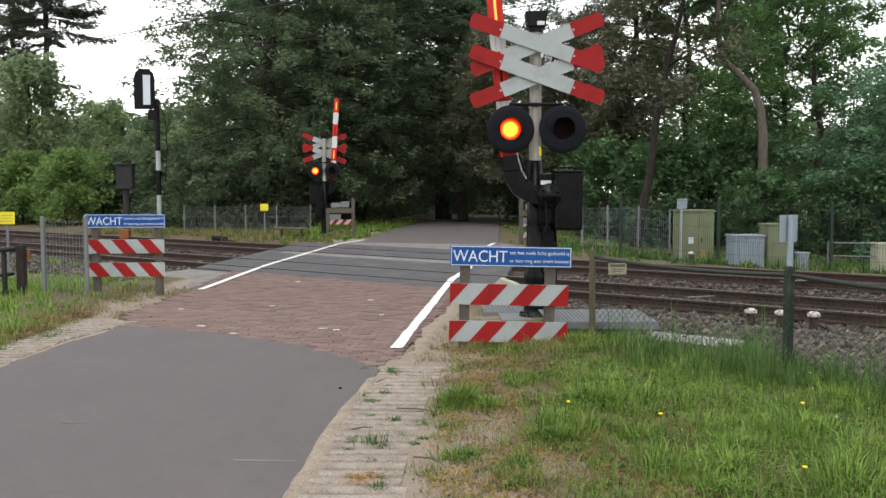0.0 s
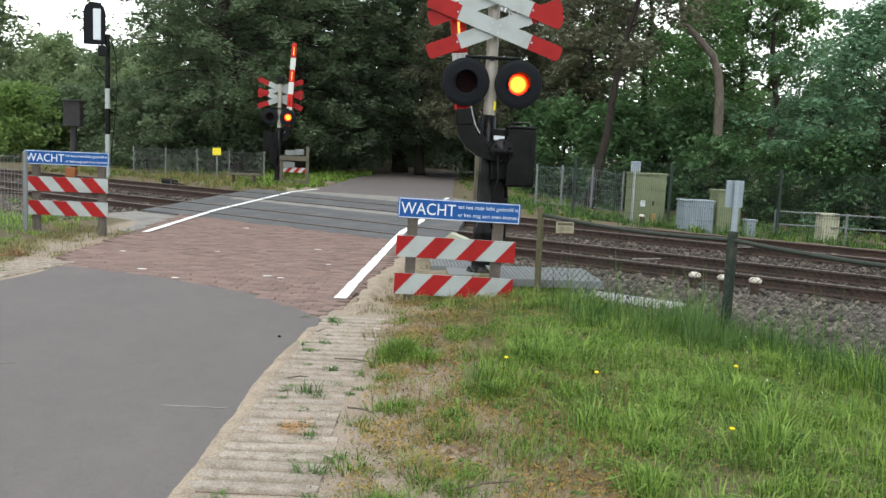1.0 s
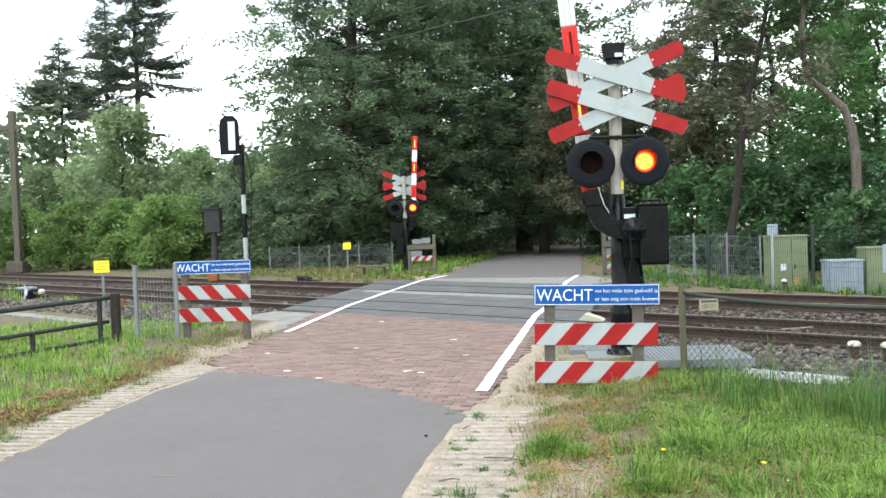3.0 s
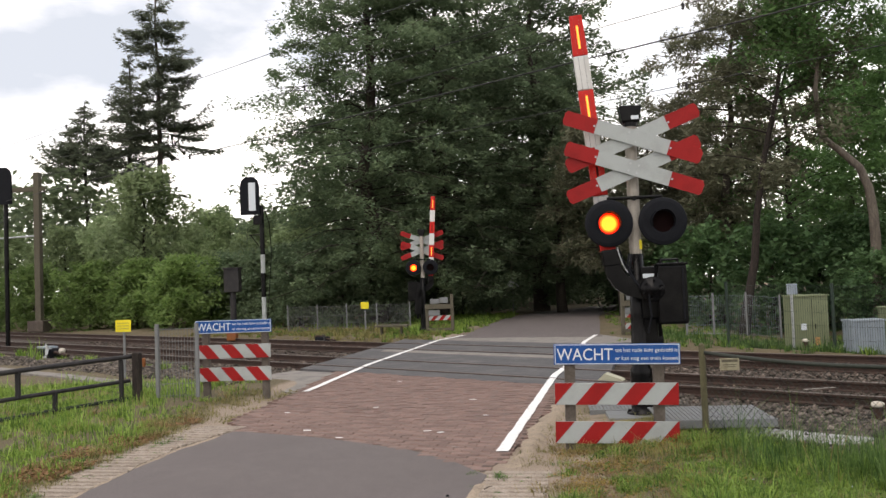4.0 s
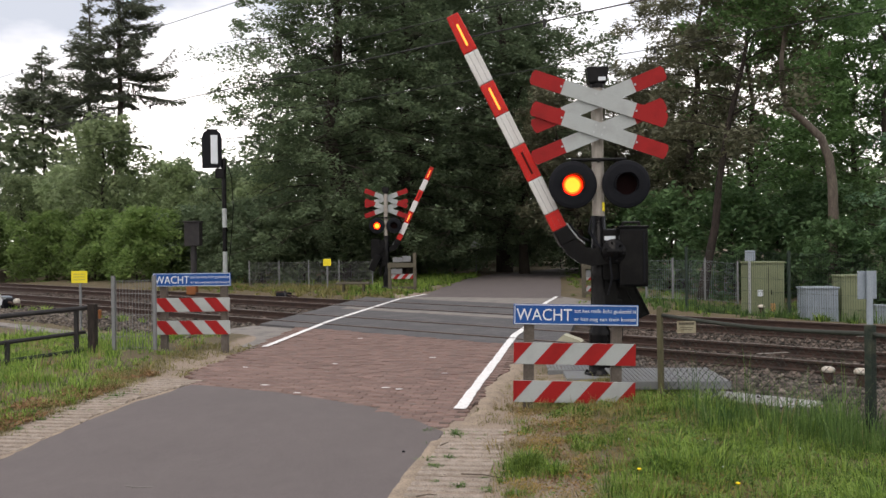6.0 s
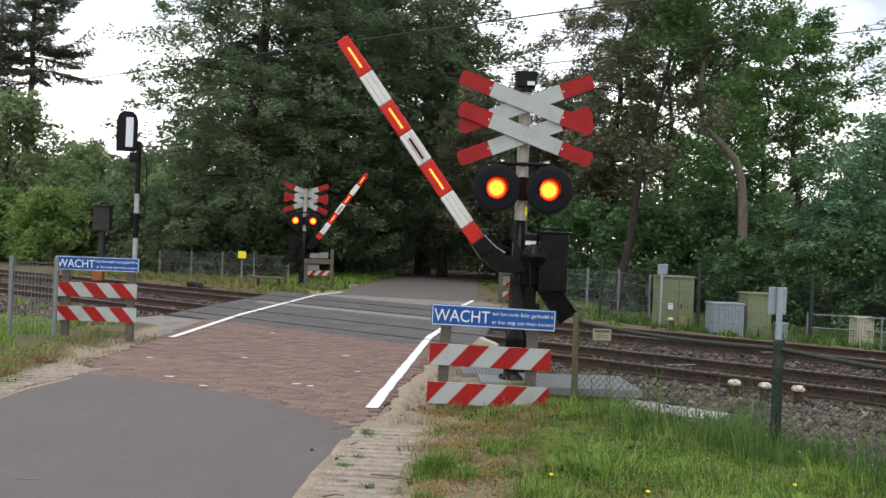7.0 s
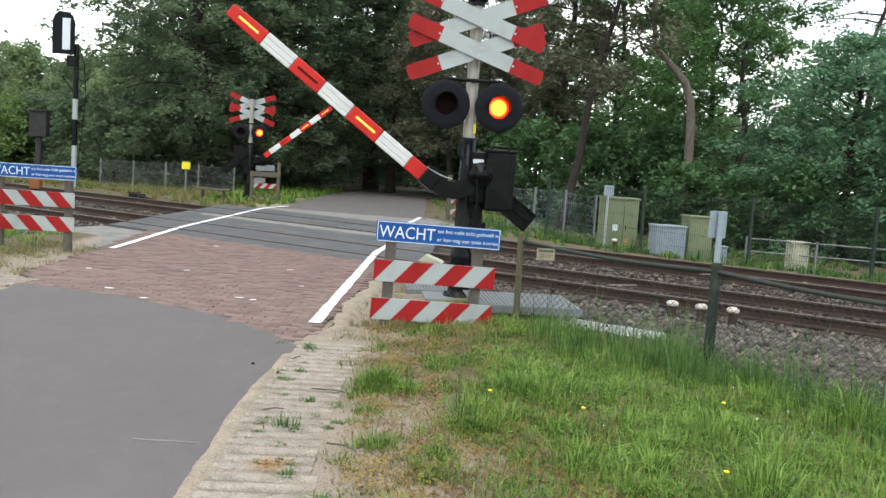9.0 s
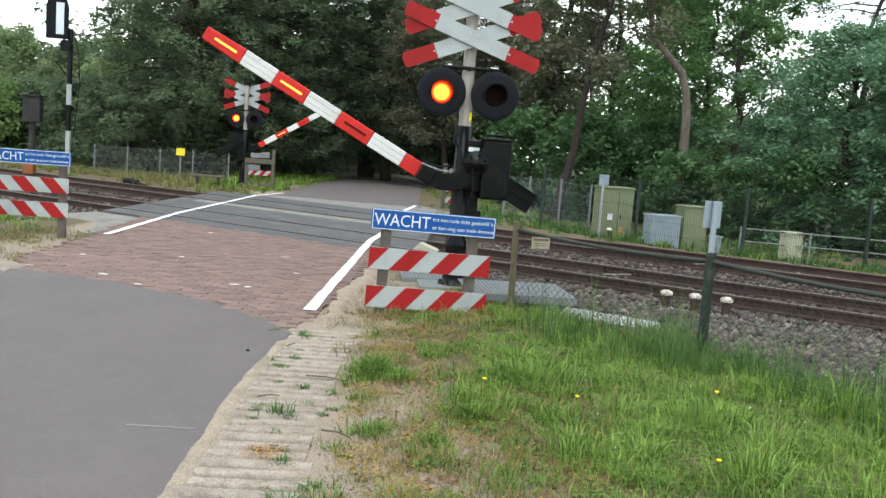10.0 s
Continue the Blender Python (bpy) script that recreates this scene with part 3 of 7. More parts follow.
def roads():
    bm = bmesh.new()
    front = [(-2.62, 10.08), (-1.95, 9.62), (-1.4, 9.2), (-0.92, 8.62)]
    prism(bm, ragged(ROAD_R, 3, 0.012) + front[::-1] + ragged(ROAD_L, 4, 0.014)[::-1], -0.08, 0.0)
    setting("road", bm, M["asphalt"], "smooth worn grey asphalt road with sandy edges", "road")
    # crossing deck, cut by the rail grooves into strips along the track
    cuts = [11.55] + [c for r in RAILS for c in (r - 0.055, r + 0.06)] + [19.2]
    for a, b in zip(cuts[::2], cuts[1::2]):
        bm = bmesh.new()
        q = []
        for off, flip in ((a, 0), (b, 1)):
            s0 = -5.0 + 0.117 * (off - 12)
            s1 = 1.0 + 0.152 * (off - 12)
            # walk along the track to these two sides of the road
            def along(x):
                return (x - NRM.x * off) / U.x
            pair = [on_track(along(s0), off), on_track(along(s1), off)]
            q += pair[::-1] if flip else pair
        prism(bm, q, -0.12, -0.002)
        setting("crossing_deck", bm, M["asphalt_old"], "dark asphalt strip of the level crossing between rails", "road")
    bm = bmesh.new()
    a, b = [on_track((x - NRM.x * o) / U.x, o) for x, o in ((-4.05, 15.42), (1.5, 15.42))], [on_track((x - NRM.x * o) / U.x, o) for x, o in ((1.5, 15.98), (-4.0, 15.98))]
    prism(bm, a + b, -0.006, 0.002)
    setting("deck_joint", bm, M["asphalt_pale"], "pale worn concrete strip between the two tracks", "road")
    bm = bmesh.new()
    prism(bm, [(-4.0, 14.3), (-3.72, 17.3), (-5.1, 18.2), (-5.7, 16.9), (-5.0, 15.0)], -0.08, -0.012)
    setting("gravel_apron", bm, M["asphalt_pale"], "pale gritty apron beside the crossing deck", "pavement")
    bm = bmesh.new()
    n = 19.2
    s0, s1 = (-3.2 - NRM.x * n) / U.x, (1.75 - NRM.x * n) / U.x
    prism(bm, [on_track(s0, n), on_track(s1, n), on_track(s1 + 0.25, n + 1.4), (1.9, 27.0), (-2.33, 28.5), (-2.93, 26.6)], -0.1, -0.004)
    setting("road_joint", bm, M["asphalt_pale"], "pale worn strip of road beside the tracks", "road")
    bm = bmesh.new()
    prism(bm, [(1.9, 26.0), *FAR_R, *FAR_L[::-1], (-2.6, 27.4)], -0.08, 0.002)
    setting("road_far", bm, M["asphalt"], "grey asphalt road running into the wood", "road")


roads()


def ribbon(name, points, width, z, label):
    """A painted line with a slightly uneven edge."""
    bm = bmesh.new()
    rng = random.Random(len(points) * 7)
    pts = []
    for (x0, y0), (x1, y1) in zip(points, points[1:]):
        n = max(2, int(math.hypot(x1 - x0, y1 - y0) / 0.12))
        pts += [(x0 + (x1 - x0) * i / n, y0 + (y1 - y0) * i / n) for i in range(n)]
    pts.append(points[-1])
    rows = []
    for i, (x, y) in enumerate(pts):
        a, b = pts[max(i - 1, 0)], pts[min(i + 1, len(pts) - 1)]
        d = Vector((b[0] - a[0], b[1] - a[1])).normalized()
        w0, w1 = (width / 2 + rng.uniform(-0.008, 0.008) for _ in range(2))
        rows.append([bm.verts.new((x - d.y * s, y + d.x * s, zz)) for s, zz in ((w0, z - 0.004), (w0, z), (-w1, z), (-w1, z - 0.004))])
    for r, s in zip(rows, rows[1:]):
        for k in range(3):
            bm.faces.new((r[k], r[k + 1], s[k + 1], s[k]))
    bmesh.ops.recalc_face_normals(bm, faces=bm.faces)
    return setting(name, bm, M["line"], label, "road marking")


ribbon("road_marking", LINE_L, 0.11, 0.012, "freshly painted white edge line of the crossing")
ribbon("road_marking", LINE_R, 0.118, 0.012, "freshly painted white edge line of the crossing")


def sand_drift(name, edge, inner, outer, seed, lift=0.006, wander=0.016):
    """Sand blown over the broken edge of the paving."""
    rng = random.Random(seed)
    bm = bmesh.new()
    rows = []
    y = edge[0][1]
    i = 0
    while y < edge[-1][1]:
        while edge[i + 1][1] < y:
            i += 1
        (xa, ya), (xb, yb) = edge[i], edge[i + 1]
        x = xa + (xb - xa) * (y - ya) / (yb - ya)
        a = inner + rng.uniform(-0.4, 0.4) * wander + wander * math.sin(y * 2.3 + seed) + 0.6 * wander * math.sin(y * 7.1 + 1) + 0.3 * wander * math.sin(y * 17.0)
        mid = a + (outer - a) * 0.3
        ends = min(1.0, (y - edge[0][1]) / 0.4, (edge[-1][1] - y) / 0.4)
        up = lift - 0.03 * (1 - ends)
        rows.append([bm.verts.new((x + a, y, up - 0.0045)), bm.verts.new((x + mid, y, up)), bm.verts.new((x + a + (outer - a) * 0.65, y, up - 0.002)), bm.verts.new((x + outer, y, -0.035))])
        y += 0.04
    for r, s in zip(rows, rows[1:]):
        for k in range(3):
            bm.faces.new((r[k], r[k + 1], s[k + 1], s[k]))
    bmesh.ops.recalc_face_normals(bm, faces=bm.faces)
    setting(name, bm, M["drift"], "thin drift of tan sand on the paving edge", "sand", True)


sand_drift("sand_drift", [(-0.96, 2.0), (-0.83, 4.6), (-0.74, 6.2), (-0.56, 8.0)], -0.05, 0.07, 3, 0.006, 0.009)
sand_drift("sand_drift", [(-4.07, 4.0), (-4.0, 8.0), (-3.95, 9.5), (-3.72, 10.6)], 0.03, -0.05, 4)
sand_drift("sand_drift", [(-0.44, 8.2), (-0.42, 8.4), (-0.30, 9.4), (0.30, 13.7)], 0.02, 0.22, 6, 0.007, 0.035)
sand_drift("sand_drift", [(-4.56, 4.0), (-4.56, 9.4)], 0.05, -0.2, 7, 0.006, 0.03)


def stop_dashes():
    for along_, off, w in ((-4.35, 12.95, 0.5), (-3.9, 16.1, 0.6)):
        bm = bmesh.new()
        p, q = on_track(along_ - 0.9, off), on_track(along_ - 0.9 + w, off - 0.25)
        box(bm, 0, 0, 0, w, 0.07, 0.006, m=pose((p[0] + q[0]) / 2, (p[1] + q[1]) / 2, 0.003, 0, 0, 20))
        setting("worn_marking", bm, M["asphalt_pale"], "worn remains of an old white marking", "road marking")
    for x, y, a, l in ((-1.075, 5.395, -4, 0.37), (-2.52, 6.25, 8, 0.14), (-2.62, 6.27, -20, 0.06), (-2.6, 4.6, 70, 0.1)):
        bm = bmesh.new()
        box(bm, 0, 0, 0, l, 0.018, 0.004, m=pose(x, y, 0.0025, 0, 0, a))
        setting("chalk_scratch", bm, M["asphalt_pale"], "pale scratch on the asphalt", "road marking")


stop_dashes()


# ---- tracks ----
def tracks():
    # rail profile across the track, head at the top
    prof = [(-0.07, -0.155), (0.07, -0.155), (0.07, -0.14), (0.012, -0.12), (0.012, -0.045), (0.036, -0.035), (0.036, -0.006), (0.026, 0.0),
            (-0.026, 0.0), (-0.036, -0.006), (-0.036, -0.035), (-0.012, -0.045), (-0.012, -0.12), (-0.07, -0.14)]
    for off in RAILS:
        bm = bmesh.new()
        ends = []
        for s in (-130.0, 130.0):
            ends.append([bm.verts.new((*on_track(s, off + a), 0.016 + h)) for a, h in prof])
        n = len(prof)
        for i in range(n):
            bm.faces.new((ends[0][i], ends[0][(i + 1) % n], ends[1][(i + 1) % n], ends[1][i]))
        bmesh.ops.recalc_face_normals(bm, faces=bm.faces)
        me = mesh_from("rail", bm, M["rail"])
        me.materials.append(M["rail_top"])
        top = max(v.co.z for v in me.vertices) - 0.001
        for p in me.polygons:
            if all(me.vertices[v].co.z > top - 0.008 for v in p.vertices):
                p.material_index = 1
        tagged(new("rail", me), "rust-brown steel rail with a polished head", "rail", "rails", "structure")
    bm = bmesh.new()
    box(bm, 0, 0, 0, 0.26, 2.5, 0.2, 0.02)
    me = mesh_from("sleeper", bm, M["sleeper"])
    for mid in (13.02, 17.12):
        track = thing("sleeper_row", "row of concrete sleepers sunk in ballast", "sleepers", "", None, "structure")
        for i in range(150):
            s = -45 + i * 0.6
            x, y = on_track(s, mid)
            share("sleeper", me, track, pose(x, y, -0.256, 0, 0, math.degrees(TRACK)))
    # timber-edged deck fillings that end beside the road
    bed = bmesh.new()
    prism(bed, [on_track(-160, 11.75), on_track(160, 11.75), on_track(160, 18.5), on_track(-160, 18.5)], -0.6, -0.175)
    setting("ballast_bed", bed, M["bed"], "packed grey-brown ballast under the tracks", "ballast")

    # gravel shoulder between the fence and the near track
    vs, fs = [], []
    ss, oo = np.arange(-4.6, 14, 0.2), np.arange(6.4, 12.0, 0.2)
    idx = {}
    for i, s in enumerate(ss):
        for j, o in enumerate(oo):
            x, y = on_track(s, o)
            if x > 1.62 + (9.72 - y) * 0.57 + 0.05 and x > 1.45 or (o > 11.0 and x > 1.2):
                idx[i, j] = len(vs)
                vs.append((x, y, float(height(x, y)) + 0.012))
    for i, j in list(idx):
        q = [(i, j), (i + 1, j), (i + 1, j + 1), (i, j + 1)]
        if all(k in idx for k in q):
            fs.append([idx[k] for k in q])
    tagged(new("gravel_shoulder", raw_mesh("gravel_shoulder", np.array(vs), np.array(fs), M["bed"])), "coarse gravel shoulder of the near track", "gravel", "", "structure")


tracks()


# ---- level crossing signals ----
def crossbuck(parent, z, y, tilt, name):
    """One board of the crossbuck, white with red ends."""
    board = None
    L, W, red = 1.70, 0.18, 0.40
    m = pose(0, y, z, 0, tilt, 0)

    def bar(x0, x1, round_end):
        pts = []
        if round_end < 0:
            pts = [(x0 + 0.025, -W / 2), (x1, -W / 2), (x1, W / 2), (x0 + 0.025, W / 2), (x0, W / 2 - 0.04), (x0, -W / 2 + 0.04)]
        elif round_end > 0:
            pts = [(x0, -W / 2), (x1 - 0.025, -W / 2), (x1, -W / 2 + 0.04), (x1, W / 2 - 0.04), (x1 - 0.025, W / 2), (x0, W / 2)]
        else:
            pts = [(x0, -W / 2), (x1, -W / 2), (x1, W / 2), (x0, W / 2)]
        bm = bmesh.new()
        prism(bm, pts, -0.008, 0.008)
        bm.transform(m @ pose(0, 0, 0, 90, 0, 0))
        return bm
    board = part("crossbuck_board", bar(-L / 2 + red, L / 2 - red, 0), M["white"], parent, "white board with red ends")
    part("red_end", bar(-L / 2, -L / 2 + red, -1), M["red"], board, "red board end")
    part("red_end", bar(L / 2 - red, L / 2, 1), M["red"], board, "red board end")
    for sx, sz in ((-0.05, 0.045), (0.05, 0.045), (-0.05, -0.045), (0.05, -0.045), (-0.47, 0.0), (0.47, 0.0)):
        part("bolt", rod(bmesh.new(), m @ Vector((sx, -0.016, sz)), m @ Vector((sx, 0.0, sz)), 0.013, sides=8), M["galv"], board)


def crossing_signal(at, back, label):
    """Mast with double crossbuck, two flashing lamps, drive box and lifting boom. back: the lamps face the mast's rear."""
    top = thing("crossing_barrier", label, "level crossing barrier", "crossing barriers", at)
    bm = lathe(bmesh.new(), [(0.19, 0.0), (0.19, 0.05), (0.14, 0.07), (0.135, 0.12), (0.13, 0.5), (0.13, 0.56), (0.105, 0.6), (0.1, 1.2), (0.085, 1.95)], 18)
    for k in range(6):
        a = k * math.tau / 6
        rod(bm, (0.16 * math.cos(a), 0.16 * math.sin(a), 0.05), (0.16 * math.cos(a), 0.16 * math.sin(a), 0.085), 0.018, sides=6)
    part("mast_foot", bm, M["black"], top, "black mast foot with bolted flange", True)
    part("mast", rod(bmesh.new(), (0, 0, 1.95), (0, 0, 3.57), 0.074, 0.07, 18), M["pole"], top, "bare grey steel mast")
    part("mast_sticker", box(bmesh.new(), 0.055, -0.055, 2.06, 0.028, 0.02, 0.11, 0.003), M["yellow"], top, "small yellow sticker")
    bm = box(bmesh.new(), 0, 0, 0, 0.27, 0.2, 0.2, 0.02)
    for v in bm.verts:
        if v.co.z < 0:
            v.co.x *= 0.82
    bm.transform(pose(0, 0, 3.65))
    cap = part("bell_box", bm, M["black"], top, "black bell box")
    part("bell_label", box(bmesh.new(), 0.05, -0.104, 3.60, 0.09, 0.006, 0.045), M["letter"], cap, "white label")
    rod_ = rod(bmesh.new(), (0, 0, 3.50), (0, 0, 3.58), 0.09, sides=16)
    part("mast_collar", rod_, M["black"], top)
    for z, y, tilt in ((3.35, -0.165, 19.5), (3.34, -0.135, -21.5), (2.975, -0.165, 19.5), (2.96, -0.135, -21.5)):
        crossbuck(top, z, y, tilt, "")
    side = 1 if back else -1
    turn = pose(0, 0, 0, 0, 0, 180) if back else Matrix()
    # bracket carrying the lamps
    bm = bmesh.new()
    rod(bm, (-0.33, side * 0.1, 2.625), (0.33, side * 0.1, 2.625), 0.022, sides=10)
    for s in (-1, 1):
        rod(bm, (s * 0.31, side * 0.1, 2.62), (s * 0.31, side * 0.06, 2.47), 0.02, sides=8)
    rod(bm, (0, 0, 2.62), (0, side * 0.12, 2.62), 0.03, sides=8)
    part("lamp_bracket", bm, M["black"], top, "dark steel lamp bracket")
    lay = pose(0, 0, 0, 90, 0, 0)          # the lathe's height points to the viewer
    for s in (-1, 1):
        m = turn @ pose(s * 0.317, -0.16, 2.325) @ lay
        disc = part("lamp_backing", lathe(bmesh.new(), [(0.129, -0.01), (0.129, 0.006), (0.15, 0.012), (0.24, 0.008), (0.28, -0.004), (0.288, -0.02), (0.26, -0.028), (0.129, -0.02), (0.129, -0.01)], 40, m, False), M["matt_black"], top, "round black lamp backing")
        part("housing", lathe(bmesh.new(), [(0.15, -0.02), (0.16, -0.05), (0.15, -0.10), (0.08, -0.13), (0.0, -0.13)], 24, m, False), M["black"], disc, "", True)
        bm = bmesh.new()
        lathe(bm, [(0.0, -0.048), (0.05, -0.05), (0.088, -0.053)], 28, m, False)
        part("lens", bm, M["lit_red"], disc, "round red signal lens")
        # lamp cells make the edge of the lens uneven
        cells = lathe(bmesh.new(), [(0.088, -0.053), (0.106, -0.055)], 48, m, False)
        part("lens_edge", cells, M["lit_edge"], disc, "redder edge of the lens")
        part("lens_rim", lathe(bmesh.new(), [(0.106, -0.055), (0.118, -0.057), (0.127, -0.059)], 28, m, False), M["lit_rim"], disc, "red rim of the lens")
        # visor: an open half tube over the lens
        bm = bmesh.new()
        rows = []
        for k in range(19):
            a = math.radians(-25 + 230 * k / 18)
            reach = 0.17 - 0.08 * abs(k - 9) / 9
            ring = []
            for r, h in ((0.139, 0.0), (0.139, reach), (0.132, reach), (0.132, 0.0)):
                ring.append(bm.verts.new(m @ Vector((r * math.cos(a), r * math.sin(a), h))))
            rows.append(ring)
        for p, q in zip(rows, rows[1:]):
            for j in range(4):
                bm.faces.new((p[j], p[(j + 1) % 4], q[(j + 1) % 4], q[j]))
        bmesh.ops.recalc_face_normals(bm, faces=bm.faces)
        part("visor", bm, M["matt_black"], disc, "short black hood", True)
    # added disc slid over the lamp that is off; the mast has no shutter
    shutter = part("shutter", lathe(bmesh.new(), [(0.0, 0.006), (0.146, 0.002), (0.146, -0.004), (0.0, -0.004)], 28, lay), M["dark_red"], top, "dark red disc added to hide the lamp that is off")
    # drive box with lid, handles and cables
    m = pose(0.38, -0.06, 1.45)
    drive = part("drive_box", box(bmesh.new(), 0, 0, 0, 0.34, 0.42, 0.70, 0.03, m), M["black"], top, "glossy black drive box")
    part("side_case", box(bmesh.new(), 0.13, -0.01, 1.48, 0.2, 0.22, 0.62, 0.02), M["black"], drive, "black side case")
    bm = box(bmesh.new(), 0, 0, 0.36, 0.36, 0.44, 0.03, 0.01, m)
    for s in (-0.1, 0.1):
        rod(bm, m @ Vector((s, 0, 0.37)), m @ Vector((s, 0, 0.42)), 0.016)
    rod(bm, m @ Vector((-0.1, 0, 0.415)), m @ Vector((0.1, 0, 0.415)), 0.014)
    part("box_lid", bm, M["black"], drive, "black lid with grip")
    part("hinge_strip", box(bmesh.new(), 0.12, -0.214, 0.0, 0.02, 0.02, 0.6, 0.004, m), M["matt_black"], drive)
    part("box_label", box(bmesh.new(), 0.12, -0.124, 1.68, 0.13, 0.006, 0.05), M["letter"], drive, "small white label")
    part("drive_frame", box(bmesh.new(), 0.1, 0.02, 1.0, 0.24, 0.2, 0.36, 0.03), M["black"], top, "black frame under the drive box")
    part("drive_strut", box(bmesh.new(), 0.22, 0.0, 0.70, 0.1, 0.14, 0.5, 0.02), M["black"], top)
    bm = bmesh.new()
    for dx, sag in ((0.0, 0.0), (0.03, 0.05)):
        tube(bm, [(-0.1 + dx, -0.16, 1.95), (-0.14 + dx, -0.2, 1.75), (-0.02 + dx, -0.24, 1.58 - sag), (0.1, -0.27, 1.45 - sag), (0.12, -0.26, 1.2), (0.08, -0.2, 1.0)], [0.011] * 6, 6)
    part("cable", bm, M["matt_black"], top, "black rubber cables")
    # the lifting arm, modelled upright round its axle
    x0, z0 = -0.43, 0.39
    bm = bmesh.new()

    def bent(pts, half, y, deep):
        left, right = [], []
        for i, (x, z) in enumerate(pts):
            a, b = pts[max(i - 1, 0)], pts[min(i + 1, len(pts) - 1)]
            d = Vector((b[0] - a[0], b[1] - a[1])).normalized()
            left.append((x - d.y * half[i], z + d.x * half[i]))
            right.append((x + d.y * half[i], z - d.x * half[i]))
        turned = pose(0, y, 0, 90, 0, 0)
        rings = [[bm.verts.new(turned @ Vector((*p, e))) for p, e in ((l, -deep), (r, -deep), (r, deep), (l, deep))] for l, r in zip(left, right)]
        for p, q in zip(rings, rings[1:]):
            for k in range(4):
                bm.faces.new((p[k], p[(k + 1) % 4], q[(k + 1) % 4], q[k]))
        bm.faces.new(rings[0])
        bm.faces.new(rings[-1])
    bent([(x0, 0.52), (x0, 0.36), (-0.41, 0.24), (-0.35, 0.13), (-0.25, 0.05), (-0.12, 0.01), (0.0, 0.0)], [0.095, 0.095, 0.10, 0.105, 0.105, 0.11, 0.12], -0.18, 0.05)
    bent([(0.0, 0.0), (0.05, -0.15), (0.06, -0.36)], [0.12, 0.1, 0.09], 0.22, 0.04)
    bmesh.ops.recalc_face_normals(bm, faces=bm.faces)
    rod(bm, (0, -0.25, 0), (0, 0.3, 0), 0.07, sides=16)
    rod(bm, (0, -0.27, 0), (0, -0.22, 0), 0.1, sides=16)
    arm = part("boom_arm", bm, M["black"], top, "curved black boom arm")
    weight = part("counterweight", box(bmesh.new(), -0.03, 0.26, -0.60, 0.26, 0.14, 0.62, 0.02), M["black"], arm, "black counterweight slab")
    bm = bmesh.new()
    for x in (-0.145, 0.085):
        box(bm, x, 0.185, -0.60, 0.03, 0.04, 0.62, 0.008)
    for z in (-0.895, -0.305):
        box(bm, -0.03, 0.185, z, 0.2, 0.04, 0.03, 0.008)
    box(bm, -0.03, 0.186, -0.70, 0.018, 0.02, 0.36, 0.005)
    part("weight_rim", bm, M["black"], weight, "raised rim of the counterweight")
    part("boom_clamp", box(bmesh.new(), x0, -0.08, z0 + 0.04, 0.205, 0.31, 0.2, 0.02), M["black"], arm, "black boom clamp")
    bm = bmesh.new()
    tube(bm, [(x0 + 0.12, -0.08, z0 + 0.14), (x0 + 0.16, -0.09, z0 - 0.05), (x0 + 0.24, -0.12, z0 - 0.15)], [0.012] * 3, 6)
    part("clamp_stay", bm, M["matt_black"], arm, "thin black stay")
    bm = lathe(bmesh.new(), [(0.15, 0.24), (0.15, 0.262), (0.135, 0.275), (0.07, 0.278), (0.065, 0.295), (0.0, 0.298)], 28, pose(0, 0, 0, 90, 0, 0))
    for k in range(6):
        a = k * math.tau / 6 + 0.3
        rod(bm, (0.115 * math.cos(a), -0.27, 0.115 * math.sin(a)), (0.115 * math.cos(a), -0.29, 0.115 * math.sin(a)), 0.013, sides=6)
    part("bearing_cover", bm, M["black"], arm, "round bolted bearing cover", True)
    bm = bmesh.new()
    tube(bm, [(x0 + 0.085, -0.238, z0 + 0.16), (x0 + 0.10, -0.242, z0 + 0.05), (x0 + 0.125, -0.242, z0 - 0.06), (x0 + 0.17, -0.238, z0 - 0.16)], [0.007] * 4, 6)
    part("clamp_stay", bm, M["galv"], arm, "thin bright steel stay")
    marks = [0.12, 0.36, 0.815, 1.27, 1.70, 2.13, 2.56, 3.07]
    for i, (a, b) in enumerate(zip(marks, marks[1:])):
        red = i % 2 == 0
        bm = box(bmesh.new(), x0, 0.03, z0 + (a + b) / 2, 0.185, 0.075, b - a - 0.002, 0.016)
        if i == 6:
            for v in bm.verts:
                if v.co.z > z0 + b - 0.03:
                    v.co.x = x0 + (v.co.x - x0) * 0.85
        part("boom_stripe", bm, M["boom_red"] if red else M["boom_white"], arm, "red boom section" if red else "white boom section")
        for e in (-0.034, 0.034):
            part("boom_rib", box(bmesh.new(), x0 + e, -0.0085, z0 + (a + b) / 2, 0.004, 0.005, b - a - 0.01), M["glass_red"] if red else M["grey_steel"], arm)
    for a, lit in ((2.63, 1), (1.75, 1), (0.87, 1)):
        for y in ((-0.012, 0.072) if back else (-0.012,)):
            ob = part("boom_lamp", box(bmesh.new(), x0, y, z0 + a + 0.16, 0.026, 0.012, 0.29, 0.005), M["lit_orange"] if lit else M["glass_red"], arm, "glowing orange boom lamp" if lit else "dark red boom lamp")
    # the two lower lamps blink in turn: an added strip hides the dark one
    y = 0.0815 if back else -0.0215
    cover = part("boom_lamp_mask", box(bmesh.new(), 0, 0, 0, 0.029, 0.004, 0.30, 0.0015), M["boom_mask"], arm, "dark red strip added to hide the boom lamp that is off")
    cover.matrix_basis = pose(x0, y, z0 + 1.03)
    arm.matrix_basis = pose(0.15, 0, 1.52)
    return top, arm, shutter, cover


